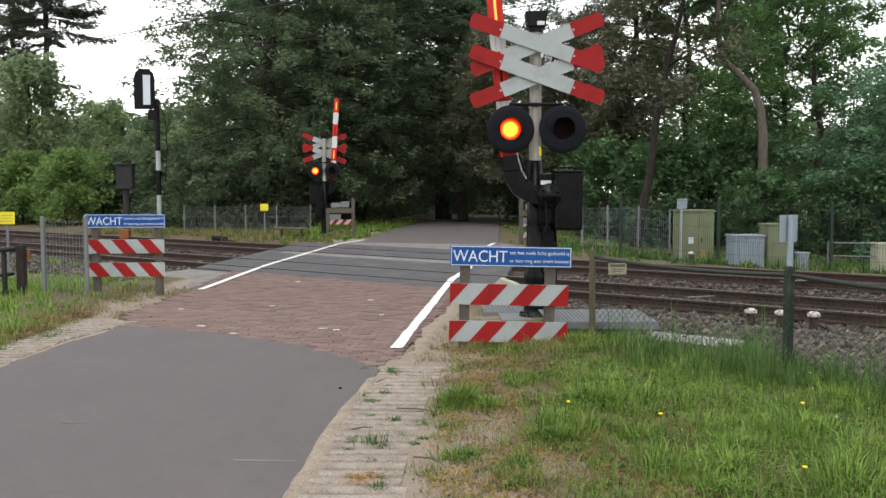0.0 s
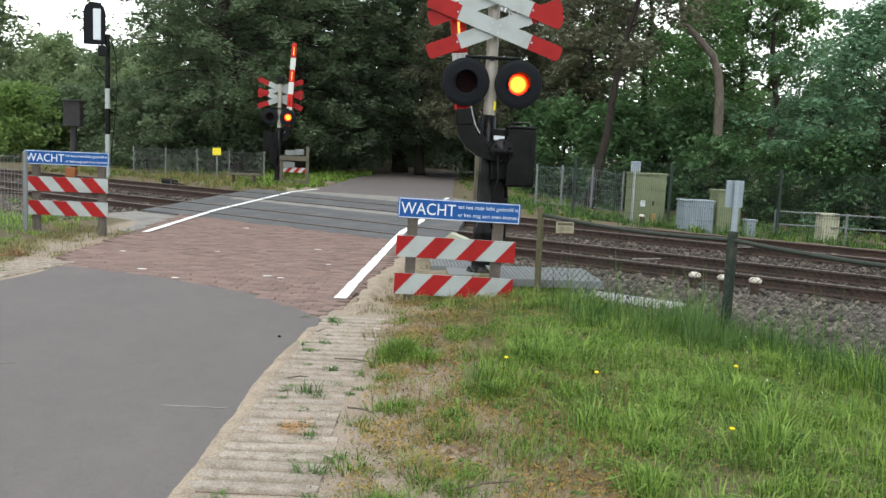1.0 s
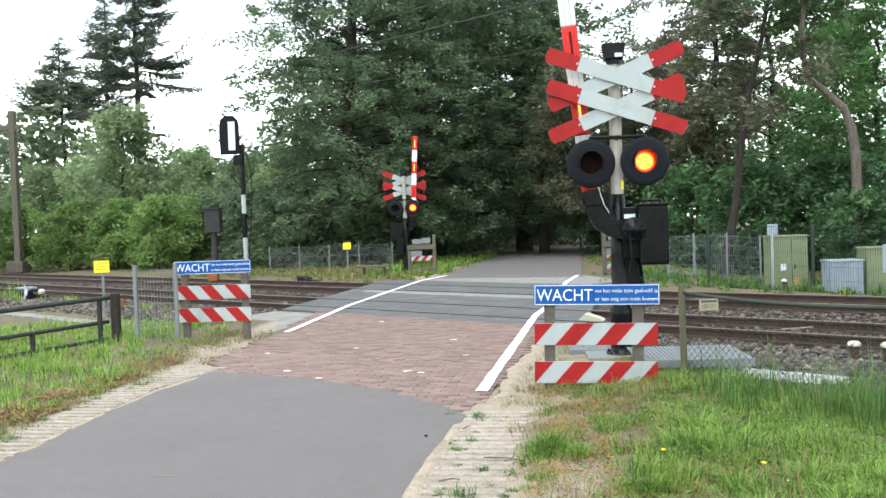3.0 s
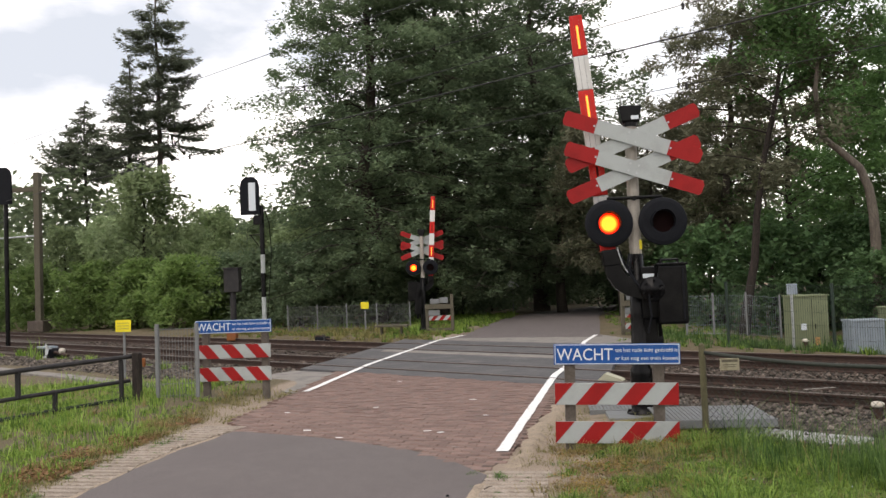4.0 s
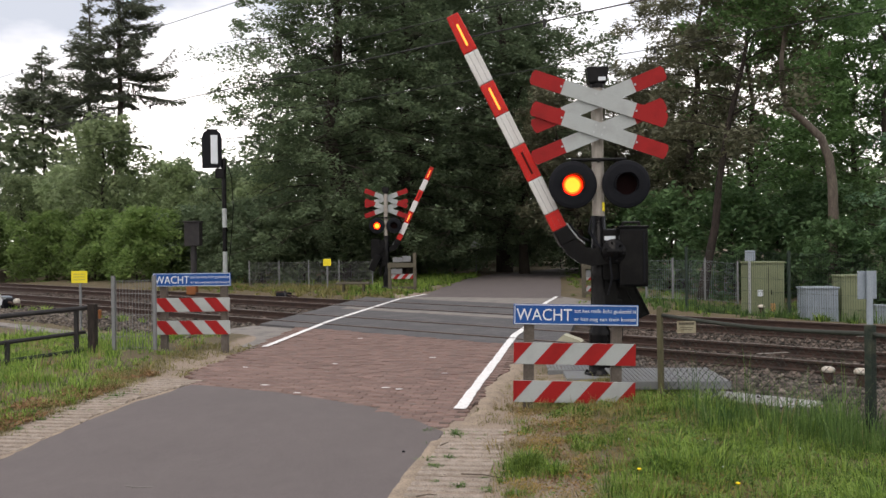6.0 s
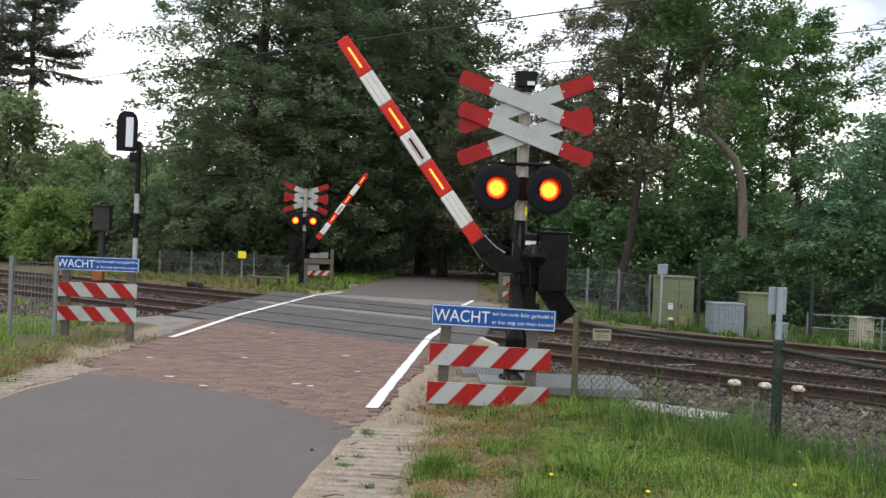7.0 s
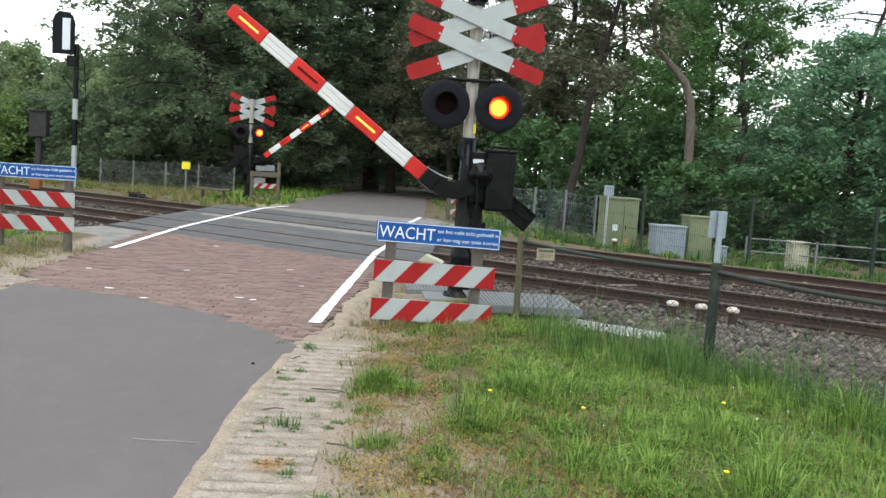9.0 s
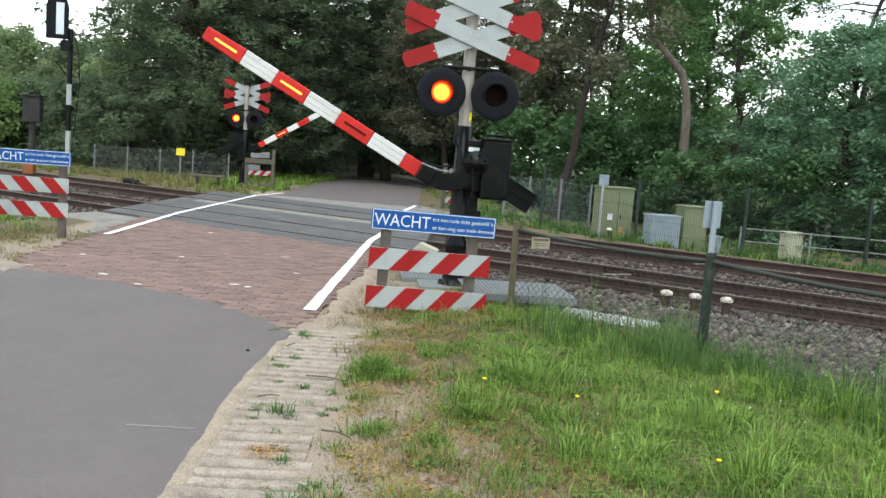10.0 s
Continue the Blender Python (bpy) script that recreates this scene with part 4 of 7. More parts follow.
NEAR, NEAR_ARM, NEAR_LAMP_MASK, NEAR_BLINK_MASK = crossing_signal(pose(1.17, 11.1, 0.0), False, "level crossing mast with crossbuck, flashing red lamp and lowering striped boom")
FAR, FAR_ARM, FAR_LAMP_MASK, FAR_BLINK_MASK = crossing_signal(pose(-4.08, 32.3, 0.0, 0, 0, 180), True, "level crossing mast beyond the tracks with lowering striped boom")


# ---- warning barriers ----
def stripes(parent, w, h, z, lean, first):
    """A white board with slanted red stripes laid on it."""
    board = part("striped_board", box(bmesh.new(), 0, 0, z, w, 0.022, h, 0.004), M["white"], parent, "white board with slanted red stripes")
    pitch = w / 3.01
    sl = lean * h * 0.88
    for k in range(-1, 5):
        x0 = -w / 2 + first + k * pitch
        quad = [(x0, -h / 2), (x0 + pitch * 0.5, -h / 2), (x0 + pitch * 0.5 + sl, h / 2), (x0 + sl, h / 2)]
        # clip the slanted stripe at the ends of the board
        for bound, keep in ((-w / 2, 1), (w / 2, -1)):
            out = []
            for (ax, az), (bx, bz) in zip(quad, quad[1:] + quad[:1]):
                ina, inb = (ax - bound) * keep >= 0, (bx - bound) * keep >= 0
                if ina:
                    out.append((ax, az))
                if ina != inb:
                    f = (bound - ax) / (bx - ax)
                    out.append((bound, az + f * (bz - az)))
            quad = out
            if len(quad) < 3:
                break
        if len(quad) < 3:
            continue
        bm = bmesh.new()
        prism(bm, quad, 0.0, 0.003)
        bm.transform(pose(0, -0.0112, z, 90, 0, 0))
        part("red_stripe", bm, M["red"], board)


def line(text, size, goal, plate, x, z):
    """One line of the sign, word by word, drawn out to the width goal."""
    def wide(me):
        return max(v.co.x for v in me.vertices)
    made, start = [], []
    for i, word in enumerate(text.split(" ")):
        upto = " ".join(text.split(" ")[:i + 1])
        probe, me = words(upto, size, M["letter"], plate, Matrix())
        end = wide(me)
        bpy.data.objects.remove(probe)
        ob, me = words(word, size, M["letter"], plate, Matrix())
        made.append((ob, me))
        start.append(end - wide(me))
    f = goal / end
    for (ob, me), s in zip(made, start):
        for v in me.vertices:
            v.co.x *= f
        ob.matrix_basis = pose(x + s * f, -0.0125, z, 90, 0, 0)


def warning_barrier(at, post_bottom, label, lean, first, posts=(-0.45, 0.42), sign_z=0.93, drops=(0.39, 0.77)):
    top = thing("warning_barrier", label, "barrier", "warning barriers", at)
    w, h = 1.205, 0.215
    for x in posts:
        part("post", box(bmesh.new(), x, 0.06, (sign_z + post_bottom) / 2, 0.105, 0.09, sign_z - post_bottom, 0.008), M["post_brown"], top, "grey-brown square post")
    for drop in drops:
        stripes(top, w, h, sign_z - drop, lean, first)
    plate = part("sign_plate", box(bmesh.new(), 0.01, 0, sign_z, 1.235, 0.02, 0.205, 0.006), M["blue"], top, "blue warning sign")
    bm = bmesh.new()
    for z in (-0.094, 0.094):
        box(bm, 0.01, -0.012, sign_z + z, 1.215, 0.004, 0.007)
    for x in (-0.594, 0.614):
        box(bm, x, -0.012, sign_z, 0.007, 0.004, 0.188)
    part("sign_border", bm, M["letter"], plate, "thin white border line")
    for text, size, x, z in (("WACHT", 0.168, -0.578, sign_z - 0.058), ("tot het rode licht gedoofd is", 0.0545, -0.005, sign_z + 0.022), ("er kan nog een trein komen", 0.0545, -0.005, sign_z - 0.058)):
        line(text, size, 0.55 if text == "WACHT" else 0.605, plate, x, z)
    return top


warning_barrier(pose(0.675, 9.15, 0.085, 0, 1.3, 0), -0.25, "low red and white striped barrier with blue warning sign", 1, 0.2, sign_z=0.83)
warning_barrier(pose(-4.81, 13.7, 0.0), -0.1, "red and white striped barrier with blue warning sign at the roadside", -1, 0.185, posts=(-0.46, 0.5), sign_z=1.13, drops=(0.39, 0.745))


def far_barrier(at, tall, boards, label):
    """Seen from behind: timber posts, plain planks and the grey back of a sign, with striped boards below."""
    top = thing("far_warning_barrier", label, "barrier", "warning barriers", at)
    for x in (-0.45, 0.45):
        h = 1.38 if x * tall > 0 else 0.98
        part("post", box(bmesh.new(), x, 0, h / 2 - 0.1, 0.11, 0.11, h + 0.1, 0.01), M["post_wood"], top, "weathered wooden post")
    part("plank", box(bmesh.new(), 0, -0.075, 0.9, 1.02, 0.035, 0.17, 0.006), M["post_wood"], top, "weathered plank")
    part("plank", box(bmesh.new(), 0, -0.075, 0.1, 0.98, 0.03, 0.09, 0.006), M["post_wood"], top, "weathered plank")
    for x, w, z, h in ((-0.16, 0.34, 1.09, 0.17), (0.17, 0.3, 1.12, 0.2), (-0.2, 0.42, 0.68, 0.2)):
        part("sign_plate", box(bmesh.new(), x, -0.03, z, w, 0.02, h, 0.006), M["grey_steel"], top, "grey back of a sign plate")
    for z in boards:
        stripes(top, 0.88, 0.17, z, 1, 0.1)


far_barrier(pose(-3.36, 31.0, 0.0, 0, 0, -4), 1, (0.5,), "weathered timber barrier with grey sign backs beside the far mast")
far_barrier(pose(3.03, 27.0, 0.0, 0, 0, 14), -1, (0.56, 0.22), "weathered striped barrier beyond the tracks at the road edge")


# ---- fences ----
def wires(segments, r, material, name, parent, label=""):
    """Thin three-sided wires between pairs of points, in one mesh."""
    a = np.array([s[0] for s in segments], float)
    b = np.array([s[1] for s in segments], float)
    d = b - a
    d /= np.linalg.norm(d, axis=1)[:, None]
    ref = np.where(np.abs(d[:, 2:3]) > 0.9, np.array([[1.0, 0, 0]]), np.array([[0, 0, 1.0]]))
    u = np.cross(d, ref)
    u /= np.linalg.norm(u, axis=1)[:, None]
    v = np.cross(d, u)
    vs = []
    for k in range(3):
        o = (u * math.cos(k * math.tau / 3) + v * math.sin(k * math.tau / 3)) * r
        vs += [a + o, b + o]
    verts = np.stack(vs, 1).reshape(-1, 3)
    n = len(a)
    base = (np.arange(n) * 6)[:, None]
    faces = np.concatenate([base + np.array([[0, 2, 3, 1]]), base + np.array([[2, 4, 5, 3]]), base + np.array([[4, 0, 1, 5]])])
    ob = new(name, raw_mesh(name, verts, faces, material))
    ob.parent = parent
    return tagged(ob, label)


def chain_fence():
    fence = thing("chain_link_fence", "old chain-link fence with a sagging top pipe and mossy posts", "fence")
    posts = [(1.575, 9.35), (2.928, 7.66), (4.05, 5.75), (5.1, 3.8), (6.2, 1.8)]
    for i, (x, y) in enumerate(posts):
        z = 0.95 if i else 0.955
        bm = bmesh.new()
        if i == 0:
            rod(bm, (x, y, -0.3), (x - 0.01, y, z), 0.034, 0.032, 12)
            bmesh.ops.create_icosphere(bm, subdivisions=1, radius=0.032, matrix=Matrix.Translation((x - 0.01, y, z)))
        else:
            box(bm, 0, 0, 0, 0.068, 0.066, 1.28, 0.01, pose(x, y, 0.30, 0, 0, -58))
        part("fence_post", bm, M["mossy_wood"] if i == 0 else M["green_post"], fence, "round wooden post" if i == 0 else "mossy green square post")
    heights = [0.89, 0.865, 0.86, 0.85, 0.85]
    bm = bmesh.new()
    pts = []
    for i in range(len(posts) - 1):
        for k in range(6):
            f = k / 6
            x = posts[i][0] + (posts[i + 1][0] - posts[i][0]) * f
            y = posts[i][1] + (posts[i + 1][1] - posts[i][1]) * f
            pts.append((x, y, heights[i] + (heights[i + 1] - heights[i]) * f - 0.035 * math.sin(math.pi * f)))
    tube(bm, pts, [0.019] * len(pts), 8)
    part("top_pipe", bm, M["old_wire"], fence, "dark weathered top pipe", True)
    segs = []
    for (x0, y0), (x1, y1) in zip(posts, posts[1:]):
        L = math.hypot(x1 - x0, y1 - y0)
        H, cell = 0.86, 0.075
        def at(s, h):
            f = s / L
            return (x0 + (x1 - x0) * f, y0 + (y1 - y0) * f, h + 0.012 * math.sin(s * 3.1))
        k = -H
        while k < L:
            for up in (0, 1):
                s0, s1 = max(k, 0), min(k + H, L)
                h0, h1 = s0 - k, s1 - k
                if s1 - s0 > 0.02:
                    steps = max(1, int((s1 - s0) / 0.3))
                    for j in range(steps):
                        a, b = s0 + (s1 - s0) * j / steps, s0 + (s1 - s0) * (j + 1) / steps
                        ha, hb = a - k, b - k
                        if up:
                            ha, hb = H - ha, H - hb
                        segs.append((at(a, ha), at(b, hb)))
            k += cell
    wires(segs, 0.0024, M["old_wire"], "mesh_wire", fence, "diamond chain-link mesh")
    plate = thing("fence_plate", "small weathered white plate with faded lettering on the fence", "sign")
    m = pose(1.82, 9.05, 0.80, 0, 0, -51) @ pose(0, -0.085, 0, 0, 0, 51)
    face = part("plate", box(bmesh.new(), 0, 0, 0, 0.18, 0.006, 0.115, 0.002, m), M["old_plate"], plate)
    bm = box(bmesh.new(), 0, -0.005, 0.034, 0.15, 0.003, 0.024, m=m)
    box(bm, 0, -0.005, -0.004, 0.13, 0.003, 0.006, m=m)
    box(bm, 0, -0.005, -0.024, 0.11, 0.003, 0.006, m=m)
    part("faded_bar", bm, M["post_wood"], face, "faded dark lettering bars")


chain_fence()


def panel_fence(name, label, posts, h0, h1, post_r, gap, material, post_material, post_label, rows=(0.05, 0.5, 0.95), wire_r=0.003, lift=0.06):
    fence = thing(name, label, "fence")
    segs = []
    for x, y, z in posts:
        part("fence_post", box(bmesh.new(), x, y, z + (h0 + h1 + lift) / 2, post_r * 2, post_r * 2, h1 - h0 + lift, 0.006), post_material, fence, post_label)
    for (x0, y0, z0), (x1, y1, z1) in zip(posts, posts[1:]):
        L = math.hypot(x1 - x0, y1 - y0)
        n = int(L / gap)
        for i in range(n + 1):
            f = i / n
            x, y, z = x0 + (x1 - x0) * f, y0 + (y1 - y0) * f, z0 + (z1 - z0) * f
            segs.append(((x, y, z + h0), (x, y, z + h1)))
        for r in rows:
            h = h0 + (h1 - h0) * r
            segs.append(((x0, y0, z0 + h), (x1, y1, z1 + h)))
    wires(segs, wire_r, material, "mesh_panel", fence, "welded wire mesh")
    return fence


def gz(x, y):
    return float(height(x, y))


def fence_line(a0, step, n, off):
    out = []
    for i in range(n):
        x, y = on_track(a0 + i * step, off)
        out.append((x, y, gz(x, y)))
    return out


panel_fence("mesh_fence", "dark green welded mesh fence beyond the tracks", fence_line(-9.75, 2.45, 12, 20.05), 0.0, 1.5, 0.03, 0.05, M["green_wire"], M["green_wire"], "dark green steel post", rows=(0.02, 0.2, 0.4, 0.6, 0.8, 0.99), wire_r=0.0035)
panel_fence("galvanised_fence", "short galvanised mesh fence in the grass beyond the tracks",
            [(4.2, 25.4, 0.0), (4.9, 25.2, 0.0), (5.65, 24.6, 0.0), (6.5, 24.5, -0.1)], 0.0, 1.1, 0.026, 0.055, M["cab_grey"], M["grey_steel"], "grey steel post", rows=(0.03, 0.25, 0.5, 0.75, 0.98))
panel_fence("galvanised_fence", "galvanised mesh fence panel beside the roadside barrier",
            [(-5.83, 13.2, 0.0), (-5.20, 13.2, 0.0)], 0.1, 1.16, 0.026, 0.045, M["grey_steel"], M["grey_steel"], "grey steel post", rows=(0.03, 0.2, 0.5, 0.8, 0.98), wire_r=0.0038)
panel_fence("galvanised_fence", "galvanised mesh fence at the wood edge beyond the tracks",
            [(-10.0, 35.0, 0.0), (-8.7, 34.7, 0.0), (-7.5, 34.7, 0.0), (-6.26, 34.6, 0.0), (-4.93, 34.6, 0.0)], 0.0, 0.98, 0.024, 0.07, M["grey_steel"], M["grey_steel"], "grey steel post", rows=(0.03, 0.3, 0.6, 0.98), wire_r=0.006)


def white_rail_fence():
    fence = thing("low_rail_fence", "low galvanised rail fence beyond the tracks", "fence")
    pts = [(9.0, 20.2), (10.4, 19.6), (12.0, 18.9), (13.6, 18.2)]
    for x, y in pts:
        part("fence_post", rod(bmesh.new(), (x, y, -0.6), (x, y, 0.42), 0.028, sides=10), M["grey_steel"], fence)
    for z in (0.38, 0.08):
        bm = bmesh.new()
        tube(bm, [(x, y, z) for x, y in pts], [0.016] * 4, 8)
        part("rail_bar", bm, M["grey_steel"], fence)


white_rail_fence()


# ---- cabinets, plates and small railway things ----
def cabinet(name, at, w, d, h, material, label, ribs=0, roof=True, lids=True):
    top = thing(name, label, "cabinet", "trackside cabinets", at)
    body = part("body", box(bmesh.new(), 0, 0, h / 2, w, d, h, 0.015), material, top)
    if roof:
        bm = box(bmesh.new(), 0, 0, h + 0.02, w + 0.05, d + 0.05, 0.05, 0.015)
        for v in bm.verts:
            if v.co.z > h + 0.02:
                v.co.z += 0.03 * (1 - abs(v.co.x) / (w / 2))
        part("roof", bm, material, top, "slightly pitched lid")
    for i in range(ribs):
        x = -w / 2 + w * (i + 0.5) / ribs
        part("rib", box(bmesh.new(), x, -d / 2 - 0.006, h / 2, 0.02, 0.014, h * 0.94, 0.004), material, body)
    if lids:
        part("door_seam", box(bmesh.new(), 0.02 * w, -d / 2 - 0.002, h * 0.5, 0.008, 0.006, h * 0.9), M["matt_black"], body)
        part("door_handle", box(bmesh.new(), 0.1 * w, -d / 2 - 0.015, h * 0.5, 0.02, 0.03, 0.12, 0.005), M["black"], body)
    return top


c = cabinet("trackside_cabinet", pose(6.68, 22.9, -0.42, 0, 0, 8), 0.86, 0.6, 1.46, M["cab_green"], "olive green steel trackside cabinet behind the mesh fence")
part("rust_patch", box(bmesh.new(), 0.13, -0.302, 0.36, 0.12, 0.004, 0.2, 0.001), M["rust"], c, "faded orange paint patch")
part("label_plate", box(bmesh.new(), -0.2, -0.306, 0.72, 0.14, 0.006, 0.16), M["letter"], c, "white label plate")
cabinet("trackside_cabinet", pose(7.50, 21.4, -0.45, 0, 0, 4), 0.76, 0.5, 0.92, M["cab_grey"], "ribbed grey galvanised trackside cabinet", ribs=9, lids=False)
cabinet("trackside_cabinet", pose(8.36, 21.7, -0.45, 0, 0, 4), 0.62, 0.5, 1.18, M["cab_green"], "pale olive trackside cabinet beside the grey one", lids=False)
cabinet("junction_box", pose(8.82, 21.2, -0.45, 0, 0, 4), 0.24, 0.2, 0.5, M["cab_grey"], "small grey junction box", lids=False)
cabinet("trackside_cabinet", pose(10.1, 19.9, -0.48, 0, 0, 0), 0.40, 0.35, 0.83, M["cab_beige"], "narrow ribbed beige cabinet", ribs=5, lids=False)


def plate_sign(name, at, h, w, ph, material, label, post_material, back=False, r=0.03):
    top = thing(name, label, "sign", "", at)
    part("post", rod(bmesh.new(), (0, 0, -0.3), (0, 0, h), r, sides=10), post_material, top)
    part("plate", box(bmesh.new(), 0, -r - 0.008 if not back else r + 0.008, h - ph / 2, w, 0.012, ph, 0.003), material, top)
    return top


plate_sign("sign_post", pose(3.09, 8.05, 0.0, 0, 0, 12), 1.36, 0.175, 0.24, M["cab_grey"], "galvanised post with the grey back of a small sign", M["cab_grey"], back=True, r=0.027)
plate_sign("sign_post", pose(6.1, 22.0, -0.3, 0, 0, 6), 1.68, 0.26, 0.26, M["cab_grey"], "white post with a small grey plate before the cabinet", M["galv"])
s = plate_sign("yellow_sign", pose(-8.35, 17.3, 0.0), 1.19, 0.325, 0.24, M["yellow"], "yellow notice on a grey post", M["grey_steel"], r=0.025)
bm = bmesh.new()
for k in range(3):
    box(bm, 0, -0.041, 1.125 - 0.055 * k, 0.24, 0.003, 0.009)
part("faded_bar", bm, M["cab_green"], s, "lines too small to read")
s = plate_sign("yellow_sign", pose(-6.4, 32.9, 0.0), 1.12, 0.30, 0.26, M["yellow"], "yellow notice on a grey post beyond the tracks", M["grey_steel"], r=0.03)


def triangle_sign():
    top = thing("triangle_sign", "back of a triangular road sign in the wood shade", "sign", "", pose(-1.1, 48.0, 0))
    part("post", rod(bmesh.new(), (0, 0, -0.2), (0, 0, 1.95), 0.03, sides=8), M["grey_steel"], top)
    bm = bmesh.new()
    prism(bm, [(-0.38, -0.33), (0.38, -0.33), (0.0, 0.33)], -0.01, 0.01)
    bm.transform(pose(0, -0.05, 1.72, 90, 0, 0))
    part("plate", bm, M["galv"], top)


triangle_sign()


def cap_bollard(at, label):
    top = thing("cap_bollard", label, "bollard", "ballast bollards", at)
    part("stem", rod(bmesh.new(), (0, 0, -0.2), (0, 0, 0.2), 0.055, 0.05, 12), M["rail"], top, "rusty stem")
    part("cap", lathe(bmesh.new(), [(0.04, 0.19), (0.066, 0.193), (0.076, 0.212), (0.07, 0.235), (0.042, 0.254), (0.0, 0.26)], 16), M["knob"], top, "chipped white cap", True)
    bm = bmesh.new()
    tube(bm, [(0.05, 0, 0.1), (0.16, -0.06, 0.05), (0.2, -0.12, -0.08), (0.34, -0.1, -0.16)], [0.012] * 4, 6)
    part("cable", bm, M["wire"], top, "black cable")


for x, y in ((3.68, 10.57), (3.98, 10.42), (4.30, 10.27)):
    cap_bollard(pose(x, y, -0.07, 0, 0, x * 90), "rusty ballast bollard with a chipped white cap")
cap_bollard(pose(5.95, 20.6, -0.1), "white-capped bollard beyond the tracks")


def platform():
    top = thing("grating_platform", "low grey grating platform on steel legs beside the mast", "platform")
    deck = part("deck_frame", box(bmesh.new(), 1.72, 9.49, 0.155, 1.17, 0.035, 0.085, 0.006, pose(0, 0, 0)), M["grey_steel"], top)
    bm = bmesh.new()
    for i in range(26):
        box(bm, 1.16 + i * 0.0445, 9.98, 0.19, 0.034, 0.95, 0.012)
    part("grating", bm, M["grey_steel"], top, "grey slatted grating")
    bm = bmesh.new()
    for i in range(20):
        box(bm, 0.58 + i * 0.0445, 11.72, 0.03, 0.034, 0.72, 0.012)
    box(bm, 1.0, 11.37, 0.0, 0.9, 0.03, 0.08, 0.004)
    part("lower_grating", bm, M["grey_steel"], top, "grey slatted grating at track level")
    for x, y in ((1.25, 9.55), (2.15, 9.55), (2.0, 9.55), (2.2, 10.3)):
        part("leg", box(bmesh.new(), x, y, 0.0, 0.05, 0.05, 0.36, 0.004), M["grey_steel"], top)
    plate = thing("cable_duct_cover", "flat pale grey duct cover lying on the ballast", "cover")
    for k in range(2):
        x, y = on_track(-4.05 + 0.62 * k, 8.85)
        part("cover", box(bmesh.new(), 0, 0, 0, 0.60, 0.5, 0.05, 0.008, pose(x, y, 0.03, 0, 0, -37.7)), M["slab"], plate)
    duct = thing("cable_duct_cover", "row of pale grey duct covers lying along the near track", "cover")
    for k in range(12):
        x, y = on_track(-26.5 + 1.02 * k, 7.95 + 0.02 * (k % 3))
        part("cover", box(bmesh.new(), 0, 0, 0, 1.0, 0.36, 0.06, 0.01, pose(x, y, 0.035, 0, 0, -37.7)), M["asphalt_pale"], duct)
    base = thing("mast_slab", "concrete slab under the crossing mast", "slab")
    part("slab", box(bmesh.new(), 1.19, 11.1, -0.04, 0.9, 0.7, 0.14, 0.01), M["grey_steel"], base)
    hood = thing("relay_cover", "pale angled sheet-metal cover at the track edge", "cover")
    bm = bmesh.new()
    prism(bm, [(-0.14, 0.0), (0.16, 0.0), (0.13, 0.025), (-0.05, 0.085)], -0.10, 0.10)
    bm.transform(pose(1.12, 14.9, 0.0, 90, 0, -15) @ Matrix.Scale(1.4, 4))
    part("sheet", bm, M["cab_beige"], hood)
    bench = thing("grating_platform", "low brown step platform beyond the tracks", "platform", "", pose(-5.0, 30.4, 0))
    part("top", box(bmesh.new(), 0, 0, 0.30, 1.15, 0.5, 0.06, 0.01), M["post_wood"], bench)
    for x in (-0.35, 0.35):
        part("leg", box(bmesh.new(), x, 0, 0.12, 0.06, 0.3, 0.4, 0.006), M["post_wood"], bench)


platform()


